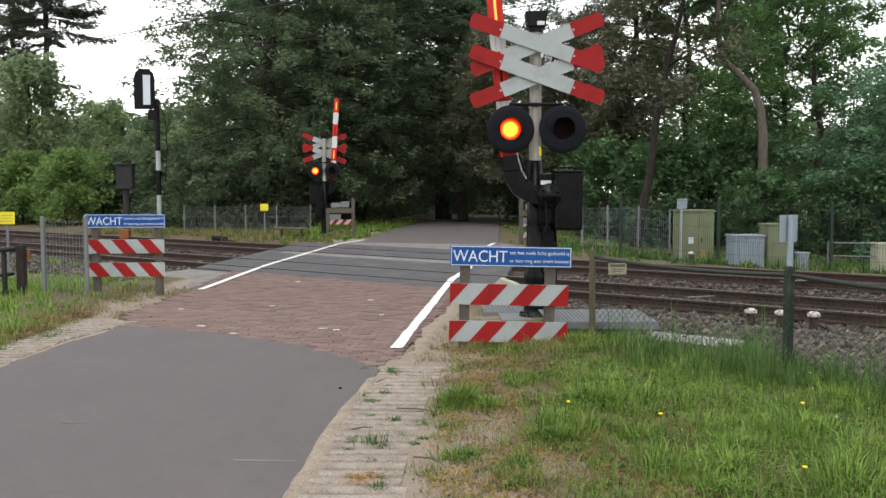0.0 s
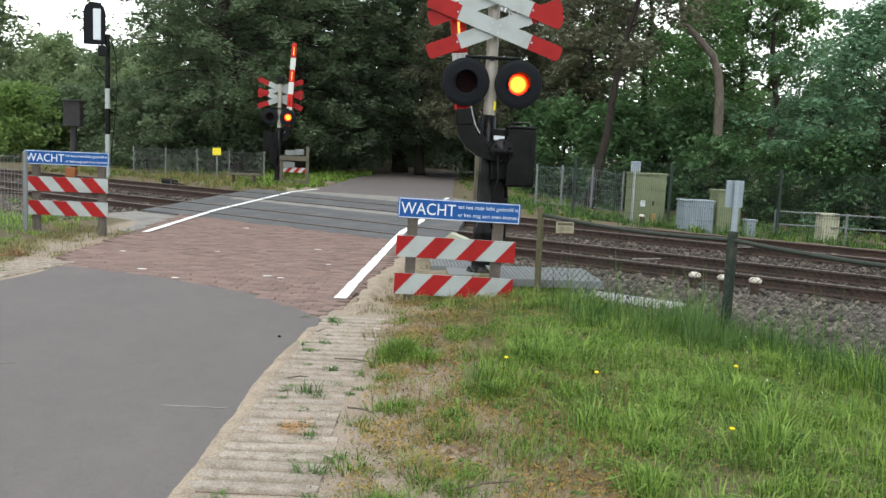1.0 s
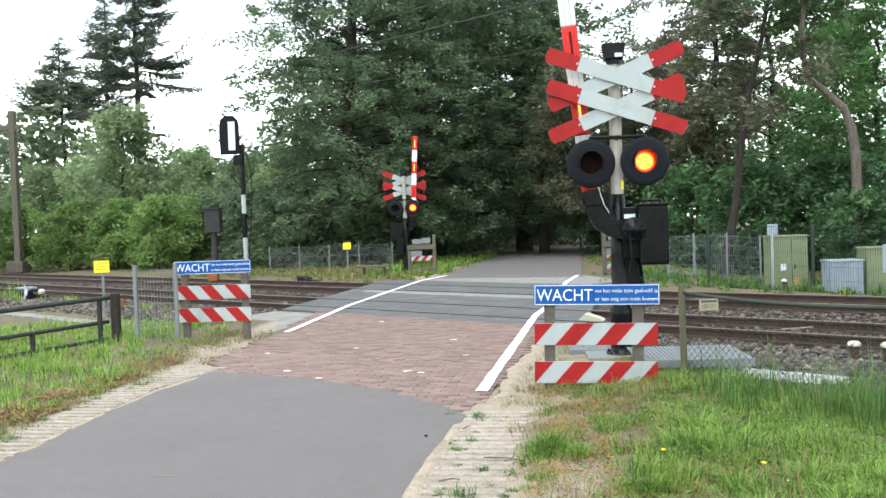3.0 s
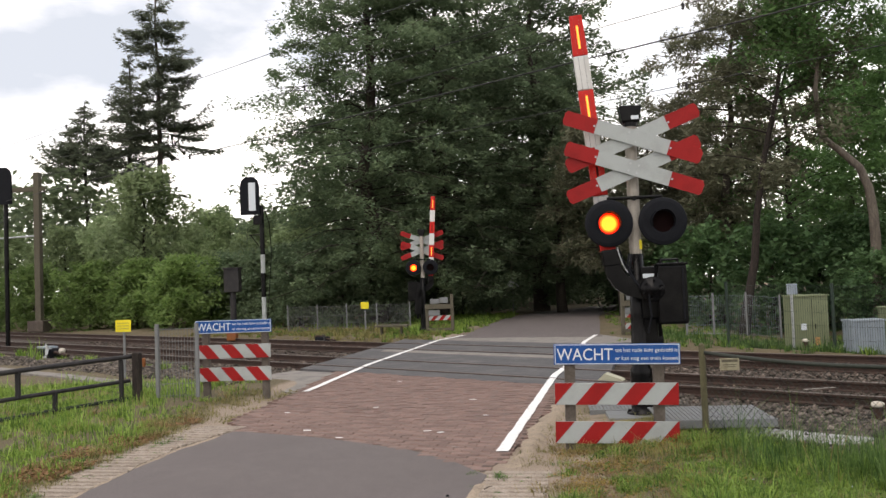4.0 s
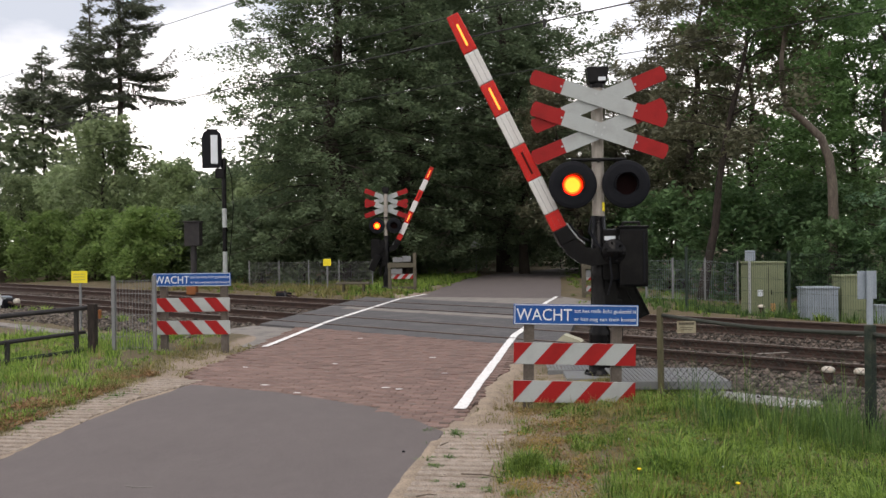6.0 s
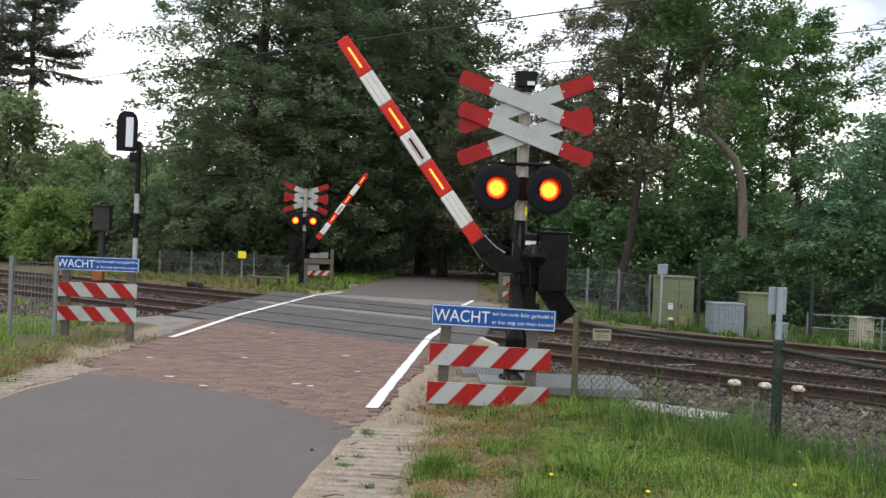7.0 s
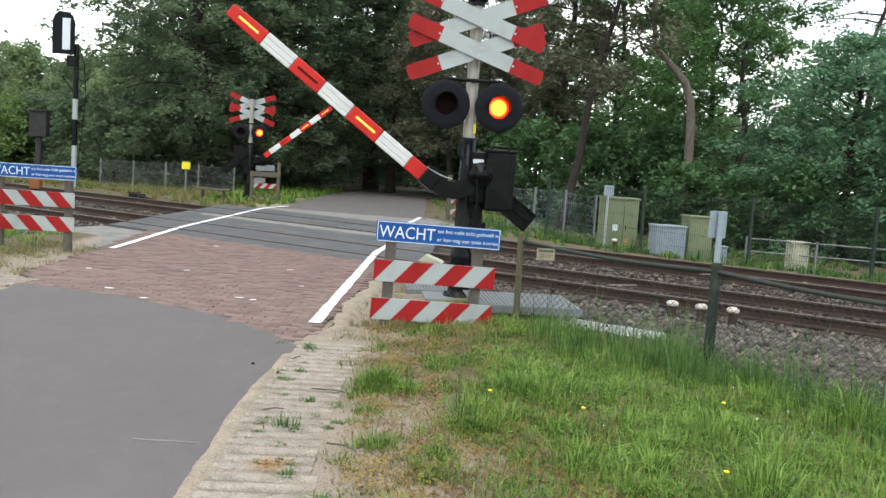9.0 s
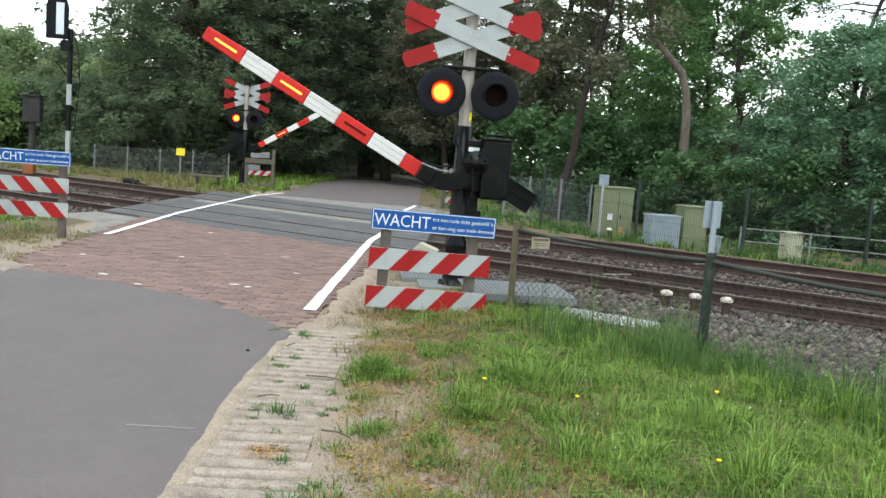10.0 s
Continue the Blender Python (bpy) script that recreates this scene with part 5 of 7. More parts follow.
def signal_mast():
    top = thing("railway_signal", "tall railway signal with white panel on a banded mast", "railway signal", "", pose(-10.1, 32.2, -0.1))
    for a, b, m in ((0.0, 0.9, "white"), (0.9, 1.55, "white"), (1.55, 2.45, "black"), (2.45, 3.15, "white"), (3.15, 5.0, "black")):
        part("mast_band", rod(bmesh.new(), (0, 0, a), (0, 0, b), 0.085, sides=14), M[m], top, "white mast band" if m == "white" else "black mast band")
    bm = bmesh.new()
    prism(bm, [(-0.36, -0.75), (0.36, -0.75), (0.36, 0.36), (0.30, 0.56), (0.15, 0.68), (-0.15, 0.68), (-0.30, 0.56), (-0.36, 0.36)], -0.06, 0.06)
    bm.transform(pose(-0.40, -0.12, 5.40, 90, 0, 0))
    head = part("signal_head", bm, M["matt_black"], top, "black rounded signal head")
    part("white_panel", box(bmesh.new(), -0.29, -0.2, 5.33, 0.26, 0.03, 1.06, 0.01), M["letter"], head, "white panel")
    part("bracket", box(bmesh.new(), -0.12, -0.05, 4.45, 0.34, 0.2, 0.36, 0.02), M["black"], top)
    bm = bmesh.new()
    for s in (-0.5, 0.0):
        rod(bm, (s, 0, 3.9), (0, 0, 3.9), 0.02, sides=6) if s else None
    rod(bm, (-0.45, 0, 3.9), (0, 0, 3.3), 0.02, sides=6)
    tube(bm, [(0.1, 0, 4.9), (0.28, 0, 4.3), (0.34, 0, 3.2), (0.22, 0, 1.8), (0.1, 0, 0.6)], [0.015] * 5, 5)
    part("bracing", bm, M["black"], top, "thin stays and cable")
    far = thing("railway_signal", "black railway signal head on a dark mast beside the track", "railway signal", "", pose(-20.3, 32.2, -0.1))
    part("mast", rod(bmesh.new(), (0, 0, 0), (0, 0, 5.6), 0.085, sides=12), M["black"], far)
    bm = bmesh.new()
    prism(bm, [(-0.32, -0.75), (0.32, -0.75), (0.32, 0.36), (0.26, 0.56), (0.12, 0.68), (-0.12, 0.68), (-0.26, 0.56), (-0.32, 0.36)], -0.06, 0.06)
    bm.transform(pose(0, -0.14, 6.25, 90, 0, 0))
    part("signal_head", bm, M["matt_black"], far, "black rounded signal head")
    relay = thing("relay_box", "dark grey relay box on a post", "relay box", "", pose(-12.1, 34.5, -0.1))
    part("post", rod(bmesh.new(), (0, 0, 0), (0, 0, 1.8), 0.13, 0.12, 12), M["relay"], relay)
    part("case", box(bmesh.new(), 0, 0, 2.25, 0.62, 0.4, 0.95, 0.03), M["relay"], relay)
    part("hood", box(bmesh.new(), 0, -0.02, 2.74, 0.7, 0.48, 0.06, 0.02), M["relay"], relay)
    box_ = thing("marker_block", "small orange plastic block beside the track", "marker", "", pose(-10.9, 30.9, -0.1))
    part("block", box(bmesh.new(), 0, 0, 0.2, 0.34, 0.3, 0.34, 0.03), M["orange"], box_)


signal_mast()


def gate_rail():
    gate = thing("pipe_gate", "low dark pipe gate along the grass verge", "gate")
    a, b = Vector((-7.75, 10.3, 0)), Vector((-6.45, 13.45, 0))
    for name, za, zb, r, m in (("top_rail", 0.66, 0.72, 0.036, "relay"), ("lower_rail", 0.30, 0.34, 0.03, "relay"), ("ground_rail", 0.05, 0.07, 0.028, "green_post")):
        bm = bmesh.new()
        tube(bm, [a + Vector((0, 0, za)), (a + b) / 2 + Vector((0, 0, (za + zb) / 2 + 0.01)), b + Vector((0.06 if za > 0.5 else 0, 0.1, zb))], [r] * 3, 8)
        part(name, bm, M[m], gate, "dark steel pipe")
    for f, z0, z1 in ((0.12, 0, 0.33), (0.45, 0.32, 0.7), (0.62, -0.05, 0.34), (0.97, -0.1, 0.7)):
        p = a + (b - a) * f
        part("bar", box(bmesh.new(), p.x, p.y, (z0 + z1) / 2, 0.06, 0.05, z1 - z0, 0.005), M["relay"], gate)
    post = thing("gate_post", "thick black wooden gate post", "post", "", pose(-6.28, 13.5, 0))
    part("post", box(bmesh.new(), -0.02, 0, 0.36, 0.115, 0.12, 0.84, 0.012), M["bark_dark"], post)
    part("latch", box(bmesh.new(), 0.085, 0.02, 0.62, 0.04, 0.05, 0.14, 0.01), M["orange"], post, "small ochre latch")


gate_rail()


def track_boxes():
    for x, y, s in ((-14.04, 24.4, 1.0), (-7.0, 28.5, 0.9)):
        top = thing("track_motor", "low rusty track device with a pale cap beside the rail", "track device", "", pose(x, y, -0.14, 0, 0, -37.7) @ Matrix.Scale(1.55 if s == 1.0 else 1.0, 4))
        part("case", box(bmesh.new(), 0, 0, 0.15, 0.55 * s, 0.3, 0.2, 0.05), M["matt_black"], top)
        part("lid", box(bmesh.new(), -0.16 * s, 0, 0.265, 0.3 * s, 0.28, 0.035, 0.012), M["cab_grey"] if s == 1.0 else M["rail"], top, "flat lid")
        part("rod", rod(bmesh.new(), (0.1, -0.05, 0.2), (0.75 * s, 0.0, 0.13), 0.03, sides=8), M["rail"], top, "rusty drive rod")
        part("cap", lathe(bmesh.new(), [(0.05, 0.17), (0.062, 0.22), (0.04, 0.255), (0.0, 0.26)], 12, pose(0.5 * s, 0, 0)), M["knob"], top, "pale cap", True) if s == 1.0 else None
        bm = bmesh.new()
        for k in range(3):
            tube(bm, [(0.2 + 0.06 * k, -0.12, 0.26), (0.28 + 0.05 * k, -0.2, 0.34 - 0.04 * k), (0.36 + 0.03 * k, -0.24, 0.16), (0.5 - 0.2 * k, -0.3, 0.03)], [0.012] * 4, 5)
        part("cable", bm, M["galv"] if s == 1.0 else M["wire"], top, "loops of cable")


track_boxes()


def overhead():
    pole = thing("catenary_pole", "brown timber mast with a crossarm", "mast", "", pose(-26.3, 44.5, 0))
    part("mast", box(bmesh.new(), 0, 0, 4.2, 0.32, 0.32, 8.6, 0.02), M["post_wood"], pole)
    part("crossarm", box(bmesh.new(), -0.9, 0, 7.6, 2.6, 0.2, 0.24, 0.02), M["post_wood"], pole)
    part("arm", rod(bmesh.new(), (-3.0, 0, 5.0), (0, 0, 5.1), 0.05), M["galv"], pole)
    part("base", box(bmesh.new(), 0, 0, 0.25, 0.9, 0.9, 0.6, 0.05), M["sleeper"], pole, "concrete base")
    for off, za, sag, thick in ((13.0, 5.52, 0.0, 0.013), (17.1, 5.7, 0.0, 0.009), (13.0, 7.75, 0.16, 0.009), (17.1, 7.6, 0.22, 0.0105), (17.1, 8.25, 0.2, 0.009)):
        bm = bmesh.new()
        pts = []
        for i in range(41):
            s = -110 + 200 * i / 40
            f = ((s + 110) % 60) / 60
            pts.append((*on_track(s, off), za - 4 * sag * f * (1 - f)))
        tube(bm, pts, [thick] * len(pts), 5)
        wire = thing("overhead_wire", "thin dark overhead line above the track", "overhead wire", "overhead wires")
        part("strand", bm, M["wire"], wire)
        for s in (-30.0, -22.0, -9.0):
            x, y = on_track(s, off)
            f = ((s + 110) % 60) / 60
            part("dropper_clip", rod(bmesh.new(), (x, y, za - 4 * sag * f * (1 - f) - 0.1), (x, y, za - 4 * sag * f * (1 - f) + 0.04), 0.03, sides=6), M["wire"], wire)


overhead()


# ---- trees and bushes ----
def leaf_arrays(rng, centres, size, flat, long=1.7):
    """Folded leaves at the centres: flat 1 lays them level, 0 turns them any way."""
    n = len(centres)
    nrm = rng.normal(size=(n, 3))
    nrm[:, 2] = np.abs(nrm[:, 2]) * (1 + 3 * flat) + flat
    nrm /= np.linalg.norm(nrm, axis=1)[:, None]
    a = rng.normal(size=(n, 3))
    a -= nrm * (a * nrm).sum(1)[:, None]
    a /= np.linalg.norm(a, axis=1)[:, None]
    b = np.cross(nrm, a)
    s = (size * rng.uniform(0.6, 1.35, n))[:, None]
    L, W = a * s * long / 2, b * s / 2
    fold = nrm * s * 0.16
    v = np.stack([centres - L, centres + W * 0.9 + fold - L * 0.1, centres + L - fold * 0.6, centres - W * 0.9 + fold - L * 0.1], 1).reshape(-1, 3)
    i = np.arange(n)[:, None] * 4
    f = np.concatenate([i + np.array([[0, 1, 2]]), i + np.array([[0, 2, 3]])])
    return v, f


def grow_tree(name, label, seed, H, R, base, trunk_r, leaf, bark, leaves, size, limbs=42, sprays=6, rise=0.35, droop=0.25, flat=0.5,
              spread=0.75, lean=(0, 0), path=None, profile="round", thin=0.35, limb=0.24, jitter=(0.6, 1.18), group="trees", category="tree", long=1.7):
    """A tapered trunk with limbs and twigs, and sprays of leaves along them."""
    rng = np.random.default_rng(seed)
    top = thing(name, label, category, group)
    if path is None:
        n = 8
        path = [Vector((lean[0] * (i / n) ** 1.3 * H + rng.normal() * 0.012 * H * (i > 0), lean[1] * (i / n) * H + rng.normal() * 0.012 * H * (i > 0), H * 0.97 * i / n - (0.6 if i == 0 else 0))) for i in range(n + 1)]
    else:
        path = [Vector(p) for p in path]
    m = len(path) - 1
    bm = bmesh.new()
    tube(bm, path, [trunk_r * (1.25 if i == 0 else 1) * (1 - 0.88 * (i / m)) + 0.012 for i in range(m + 1)], 9)

    def at(f):
        k = min(int(f * m), m - 1)
        return path[k].lerp(path[k + 1], f * m - k)
    cents = []
    az = rng.uniform(0, 6.28)
    per = max(4, int(leaves / (limbs * sprays)))
    for i in range(limbs):
        f = base + (0.985 - base) * (i + rng.uniform(0, 0.8)) / limbs
        u = (f - base) / (1 - base)
        if profile == "round":
            reach = R * (0.35 + 0.65 * math.sin(math.pi * min(1, 0.25 + 0.72 * u)) ** 0.8) * (1 - 0.55 * u ** 4)
        elif profile == "cone":
            reach = R * (1.02 - u) ** 0.85 * (0.85 + 0.3 * rng.uniform())
        else:
            reach = R * (0.3 + 0.7 * u) * (1.08 - 0.6 * u ** 3)
        reach *= rng.uniform(*jitter)
        az += 2.4 + rng.normal() * 0.3
        o = at(f)
        d = Vector((math.cos(az), math.sin(az), 0))
        pts = []
        r_up = rise * (0.5 + u)
        for k in range(5):
            t = k / 4
            pts.append(o + d * (reach * t) + Vector((rng.normal() * 0.06 * reach * t, rng.normal() * 0.06 * reach * t, reach * (r_up * t - droop * t * t))))
        r0 = max(0.015, trunk_r * limb * (1 - 0.7 * u))
        tube(bm, pts, [r0 * (1 - 0.85 * k / 4) for k in range(5)], 5)
        for j in range(sprays):
            t = thin + (1 - thin) * (j + rng.uniform(0, 1)) / sprays
            k = min(int(t * 4), 3)
            p = pts[k].lerp(pts[k + 1], t * 4 - k)
            side = Vector((-d.y, d.x, 0)) * (rng.choice((-1, 1)) * rng.uniform(0.1, 0.42) * reach * (1.15 - 0.6 * t))
            q = p + side + Vector((0, 0, rng.normal() * 0.05 * reach - 0.05 * reach))
            if j % 2 == 0:
                tube(bm, [p, p.lerp(q, 0.5) + Vector((0, 0, 0.03)), q], [r0 * 0.3, r0 * 0.2, 0.006], 4)
            w = spread * (0.55 + 0.5 * rng.uniform())
            c = np.clip(rng.normal(size=(per, 3)), -1.5, 1.5) * np.array([w * 0.5, w * 0.5, w * (0.5 - 0.34 * flat)])
            c += np.array(p.lerp(q, rng.uniform(0.5, 1.0)))
            # the spray's edge hangs
            c[:, 2] -= 0.25 * np.hypot(c[:, 0] - q.x, c[:, 1] - q.y)
            cents.append(c)
    part("trunk", bm, bark, top, "", True)
    v, fcs = leaf_arrays(rng, np.concatenate(cents), size, flat, long)
    ob = new("crown", raw_mesh("crown", v, fcs, leaf))
    ob.parent = top
    return top


def conifer(name, label, seed, H, base, R, trunk_r, shape, gaps, whorls):
    """A straight bare stem, whorls of nearly level boughs, flat sprays of needles on both sides of each."""
    rng = np.random.default_rng(seed)
    top = thing(name, label, "tree", "trees")
    bm = bmesh.new()
    stem = [Vector((rng.normal() * 0.004 * H * (i > 0), rng.normal() * 0.004 * H, H * i / 8 - (0.6 if i == 0 else 0))) for i in range(9)]
    tube(bm, stem, [trunk_r * (1 - 0.9 * i / 8) + 0.02 for i in range(9)], 8)
    cents, ways = [], []
    for w in range(whorls):
        u = (w + rng.uniform(0, 0.7)) / whorls
        z = H * (base + (0.99 - base) * u)
        k = min(int(z / H * 8), 7)
        o = stem[k].lerp(stem[k + 1], z / H * 8 - k)
        az = rng.uniform(0, 6.28)
        for i in range(5):
            if rng.uniform() < gaps:
                continue
            lift = rng.normal() * 0.3
            a = az + i * 1.257 + rng.normal() * 0.2
            d = Vector((math.cos(a), math.sin(a), 0))
            reach = R * max(0.09, (1 - u) ** shape) * rng.uniform(0.55, 1.15)
            sag = rng.uniform(-0.12, 0.5)
            pts = [o + d * (reach * t) + Vector((0, 0, lift + reach * (0.1 * t - sag * t * t + 0.22 * t ** 4))) for t in (0, 0.25, 0.5, 0.75, 1.0)]
            tube(bm, pts, [max(0.012, 0.035 * (1 - t) * reach / 3) for t in (0, 0.25, 0.5, 0.75, 1.0)], 4)
            side = Vector((-d.y, d.x, 0))
            n = max(4, int(reach * 5.5))
            for j in range(n):
                t = 0.16 + 0.84 * (j + rng.uniform()) / n
                q = min(int(t * 4), 3)
                p = pts[q].lerp(pts[q + 1], t * 4 - q)
                for sgn in (-1, 1):
                    tw = (d * 0.75 + side * sgn * rng.uniform(0.5, 1.0)).normalized()
                    length = reach * (0.36 * (1.15 - t)) + 0.14
                    m = max(3, int(length * 13))
                    for e in range(m):
                        f = (e + rng.uniform()) / m
                        cents.append(p + tw * (length * f) + Vector((0, 0, -0.22 * length * f + rng.normal() * 0.09)))
                        ways.append(tw * 0.8 + d * 0.3 + side * rng.normal() * 0.45 + Vector((0, 0, rng.normal() * 0.3 - 0.12)))
    part("trunk", bm, M["bark"], top, "", True)
    c, a = np.array(cents), np.array(ways)
    a /= np.linalg.norm(a, axis=1)[:, None]
    b = np.cross(a, np.array([[0, 0, 1.0]]) + rng.normal(size=a.shape) * 0.5)
    b /= np.linalg.norm(b, axis=1)[:, None]
    L = a * rng.uniform(0.13, 0.24, len(c))[:, None]
    W = b * rng.uniform(0.03, 0.06, len(c))[:, None]
    v = np.stack([c - L, c + W, c + L, c - W], 1).reshape(-1, 3)
    ob = new("crown", raw_mesh("crown", v, np.arange(len(v)).reshape(-1, 4), M["needle"]))
    ob.parent = top
    return top


def spot(tan, d, z=None, turn=0, size=1.0):
    x, y = -0.11 + tan * d, 0.4 + d
    return pose(x, y, gz(x, y) - 0.05 if z is None else z, 0, 0, turn) @ Matrix.Scale(size, 4)


def wood():
    beech = grow_tree("beech_tree", "huge dark green beech with layered hanging boughs", 3, 20, 6.3, 0.10, 0.42, M["beech"], M["bark"], 92000, 0.115, limbs=104, sprays=13, rise=0.42, droop=0.42, flat=0.7, spread=0.7, thin=0.2, limb=0.13, jitter=(0.9, 1.04))
    beech2 = grow_tree("beech_tree", "broad dark beech leaning over the road", 5, 20, 7.5, 0.13, 0.4, M["beech"], M["bark"], 42000, 0.152, limbs=86, sprays=12, rise=0.45, droop=0.45, flat=0.7, spread=0.78, thin=0.2, limb=0.13, jitter=(0.78, 1.06))
    behind = grow_tree("beech_tree", "dark beech deep in the wood", 7, 20, 6.9, 0.12, 0.4, M["beech"], M["bark"], 13500, 0.265, limbs=60, sprays=10, rise=0.45, droop=0.45, flat=0.7, spread=1.1, thin=0.2, limb=0.13)
    beech.matrix_basis = spot(-0.178, 40.5)
    beech2.matrix_basis = spot(0.012, 50, size=1.06)
    copy_thing(beech2, spot(-0.10, 43.5, turn=130, size=0.94))
    copy_thing(beech2, spot(0.035, 46, turn=60, size=0.6))
    behind.matrix_basis = spot(-0.05, 62, turn=20)
    for tan, d, turn, k in ((-0.16, 56, 210, 0.66), (-0.215, 54, 140, 0.7), (-0.09, 55, 70, 0.95), (0.02, 66, 250, 1.0)):
        copy_thing(behind, spot(tan, d, turn=turn, size=k))
    conifer("fir_tree", "tall ragged dark fir standing above the wood", 8, 24.5, 0.50, 4.9, 0.34, 0.5, 0.4, 30).matrix_basis = spot(-0.4395, 62)
    conifer("fir_tree", "slender dark fir beside the tallest one", 9, 20.5, 0.50, 3.9, 0.24, 0.75, 0.3, 26).matrix_basis = spot(-0.474, 64)
    conifer("fir_tree", "small cone-shaped dark fir with a bare stem", 10, 17.4, 0.66, 4.2, 0.2, 0.85, 0.0, 20).matrix_basis = spot(-0.531, 66)
    pine = grow_tree("pine_tree", "brownish green pine with a leaning dark stem", 12, 14.5, 4.4, 0.28, 0.24, M["pine"], M["bark"], 18000, 0.075, limbs=44, sprays=8, rise=0.35, droop=0.3, flat=0.45, spread=0.62, lean=(0.10, 0), profile="top", long=4.6)
    pine.matrix_basis = spot(0.212, 37)
    for tan, d, turn, k in ((0.165, 50, 280, 0.85), (0.150, 43, 200, 0.68), (0.185, 42, 40, 0.74)):
        copy_thing(pine, spot(tan, d, turn=turn, size=k))
    over = grow_tree("leaning_pine", "pale grey-green pine leaning over the road", 13, 9.5, 2.9, 0.32, 0.16, M["pine"], M["bark_dark"], 14000, 0.065, limbs=38, sprays=8, rise=0.3, droop=0.3, flat=0.45, spread=0.7, long=4.4,
                     path=[(0, 0, -0.6), (-0.1, 0, 1.5), (-0.3, 0, 3.0), (-0.7, 0, 4.5), (-1.1, 0, 6.0), (-1.4, 0, 7.6), (-1.5, 0, 9.4)])
    over.matrix_basis = pose(4.1, 41.0, -0.3)
    broad = grow_tree("broadleaf_tree", "fresh green broadleaf tree with an open crown", 21, 13, 4.2, 0.16, 0.17, M["broad"], M["bark"], 19000, 0.13, limbs=46, sprays=8, rise=0.7, droop=0.3, flat=0.5, spread=0.62)
    broad.matrix_basis = spot(0.292, 37)
    for tan, d, turn, k in ((0.44, 37, 100, 1.0), (0.36, 50, 30, 1.0), (0.402, 42, 160, 1.0), (0.55, 42, 250, 0.66), (0.64, 40, 20, 0.62)):
        copy_thing(broad, spot(tan, d, turn=turn, size=k))
    bare = grow_tree("bare_pine", "old pine with dark crooked half-bare branches", 37, 14.5, 4.6, 0.5, 0.2, M["pine"], M["bark_dark"], 3200, 0.11, limbs=34, sprays=11, rise=0.3, droop=0.35, flat=0.3, spread=0.5, thin=0.3, limb=0.3)
    bare.matrix_basis = spot(0.60, 38)
    bent = grow_tree("bent_tree", "tree with a pale bent stem and fresh green leaves", 31, 11, 3.4, 0.78, 0.175, M["broad"], M["bark_pale"], 9000, 0.11, limbs=24, sprays=8, rise=0.55, droop=0.2, flat=0.4, spread=0.9,
                     path=[(0.25, 0, -0.8), (0.28, 0, 2.2), (0.24, 0, 3.9), (0.14, 0, 4.75), (-0.12, 0, 5.45), (-0.72, 0, 6.05), (-1.24, 0, 6.5), (-1.38, 0, 7.25), (-1.40, 0, 8.2), (-1.2, 0.1, 9.4), (-1.25, 0.2, 10.4), (-1.1, 0.3, 11.6)])
    bent.matrix_basis = pose(11.05, 30.4, -0.4)
    dark = grow_tree("leaning_tree", "tree with a dark leaning stem and thin crown", 35, 13, 3.0, 0.5, 0.17, M["pine"], M["bark_dark"], 7000, 0.12, limbs=20, sprays=6, rise=0.55, droop=0.25, flat=0.4, spread=0.8,
                     path=[(-0.55, 0, -0.6), (-0.3, 0, 1.0), (0, 0, 2.4), (0.15, 0, 4.0), (0.5, 0, 6.0), (1.0, 0, 8.0), (1.4, 0.2, 10.0), (1.5, 0.3, 13.0)])
    dark.matrix_basis = pose(7.55, 31.0, -0.3)
    oak = grow_tree("oak_bush", "dense bluish green young oak behind the fence", 41, 7.6, 4.2, 0.05, 0.16, M["oak"], M["bark"], 25000, 0.11, limbs=62, sprays=9, rise=0.55, droop=0.25, flat=0.55, spread=0.62)
    oak.matrix_basis = spot(0.58, 26.5, size=0.92)
    copy_thing(oak, spot(0.70, 25.0, turn=60))
    copy_thing(oak, spot(0.49, 30.0, turn=250, size=0.62))
    birch = grow_tree("birch_tree", "light green birch with feathery foliage", 51, 7.6, 2.6, 0.08, 0.11, M["birch"], M["bark"], 8600, 0.16, limbs=42, sprays=6, rise=0.8, droop=0.5, flat=0.2, spread=0.8)
    birch.matrix_basis = spot(-0.459, 47, size=1.15)
    for tan, d, turn, k in ((-0.372, 53, 40, 0.80), (-0.505, 52, 120, 0.76), (-0.56, 52, 200, 0.70), (-0.63, 56, 260, 0.72), (-0.70, 52, 310, 0.77), (-0.31, 58, 30, 0.77), (-0.40, 60, 90, 0.74), (-0.26, 52, 200, 0.77), (-0.78, 54, 170, 0.82), (-0.335, 49, 250, 0.54), (-0.525, 58, 330, 0.77)):
        copy_thing(birch, spot(tan, d, turn=turn, size=k))
    shrub = grow_tree("bush", "leafy green bush at the wood edge", 61, 3.3, 1.9, 0.02, 0.05, M["under"], M["bark"], 5200, 0.122, limbs=26, sprays=6, rise=0.8, droop=0.35, flat=0.35, spread=0.6, group="bushes", category="bush", thin=0.15)
    shrub.matrix_basis = spot(0.32, 32.5)
    for i, (tan, d, k) in enumerate(((0.27, 32, 1.15), (0.385, 28, 0.8), (0.45, 27.5, 0.7), (0.53, 26, 0.85), (0.20, 36, 1.2), (0.15, 41, 1.1), (0.36, 33, 1.2), (0.63, 23.8, 0.6), (0.72, 23, 0.65), (0.80, 22, 0.9), (0.12, 46, 1.2))):
        copy_thing(shrub, spot(tan, d, turn=47 * i, size=k))
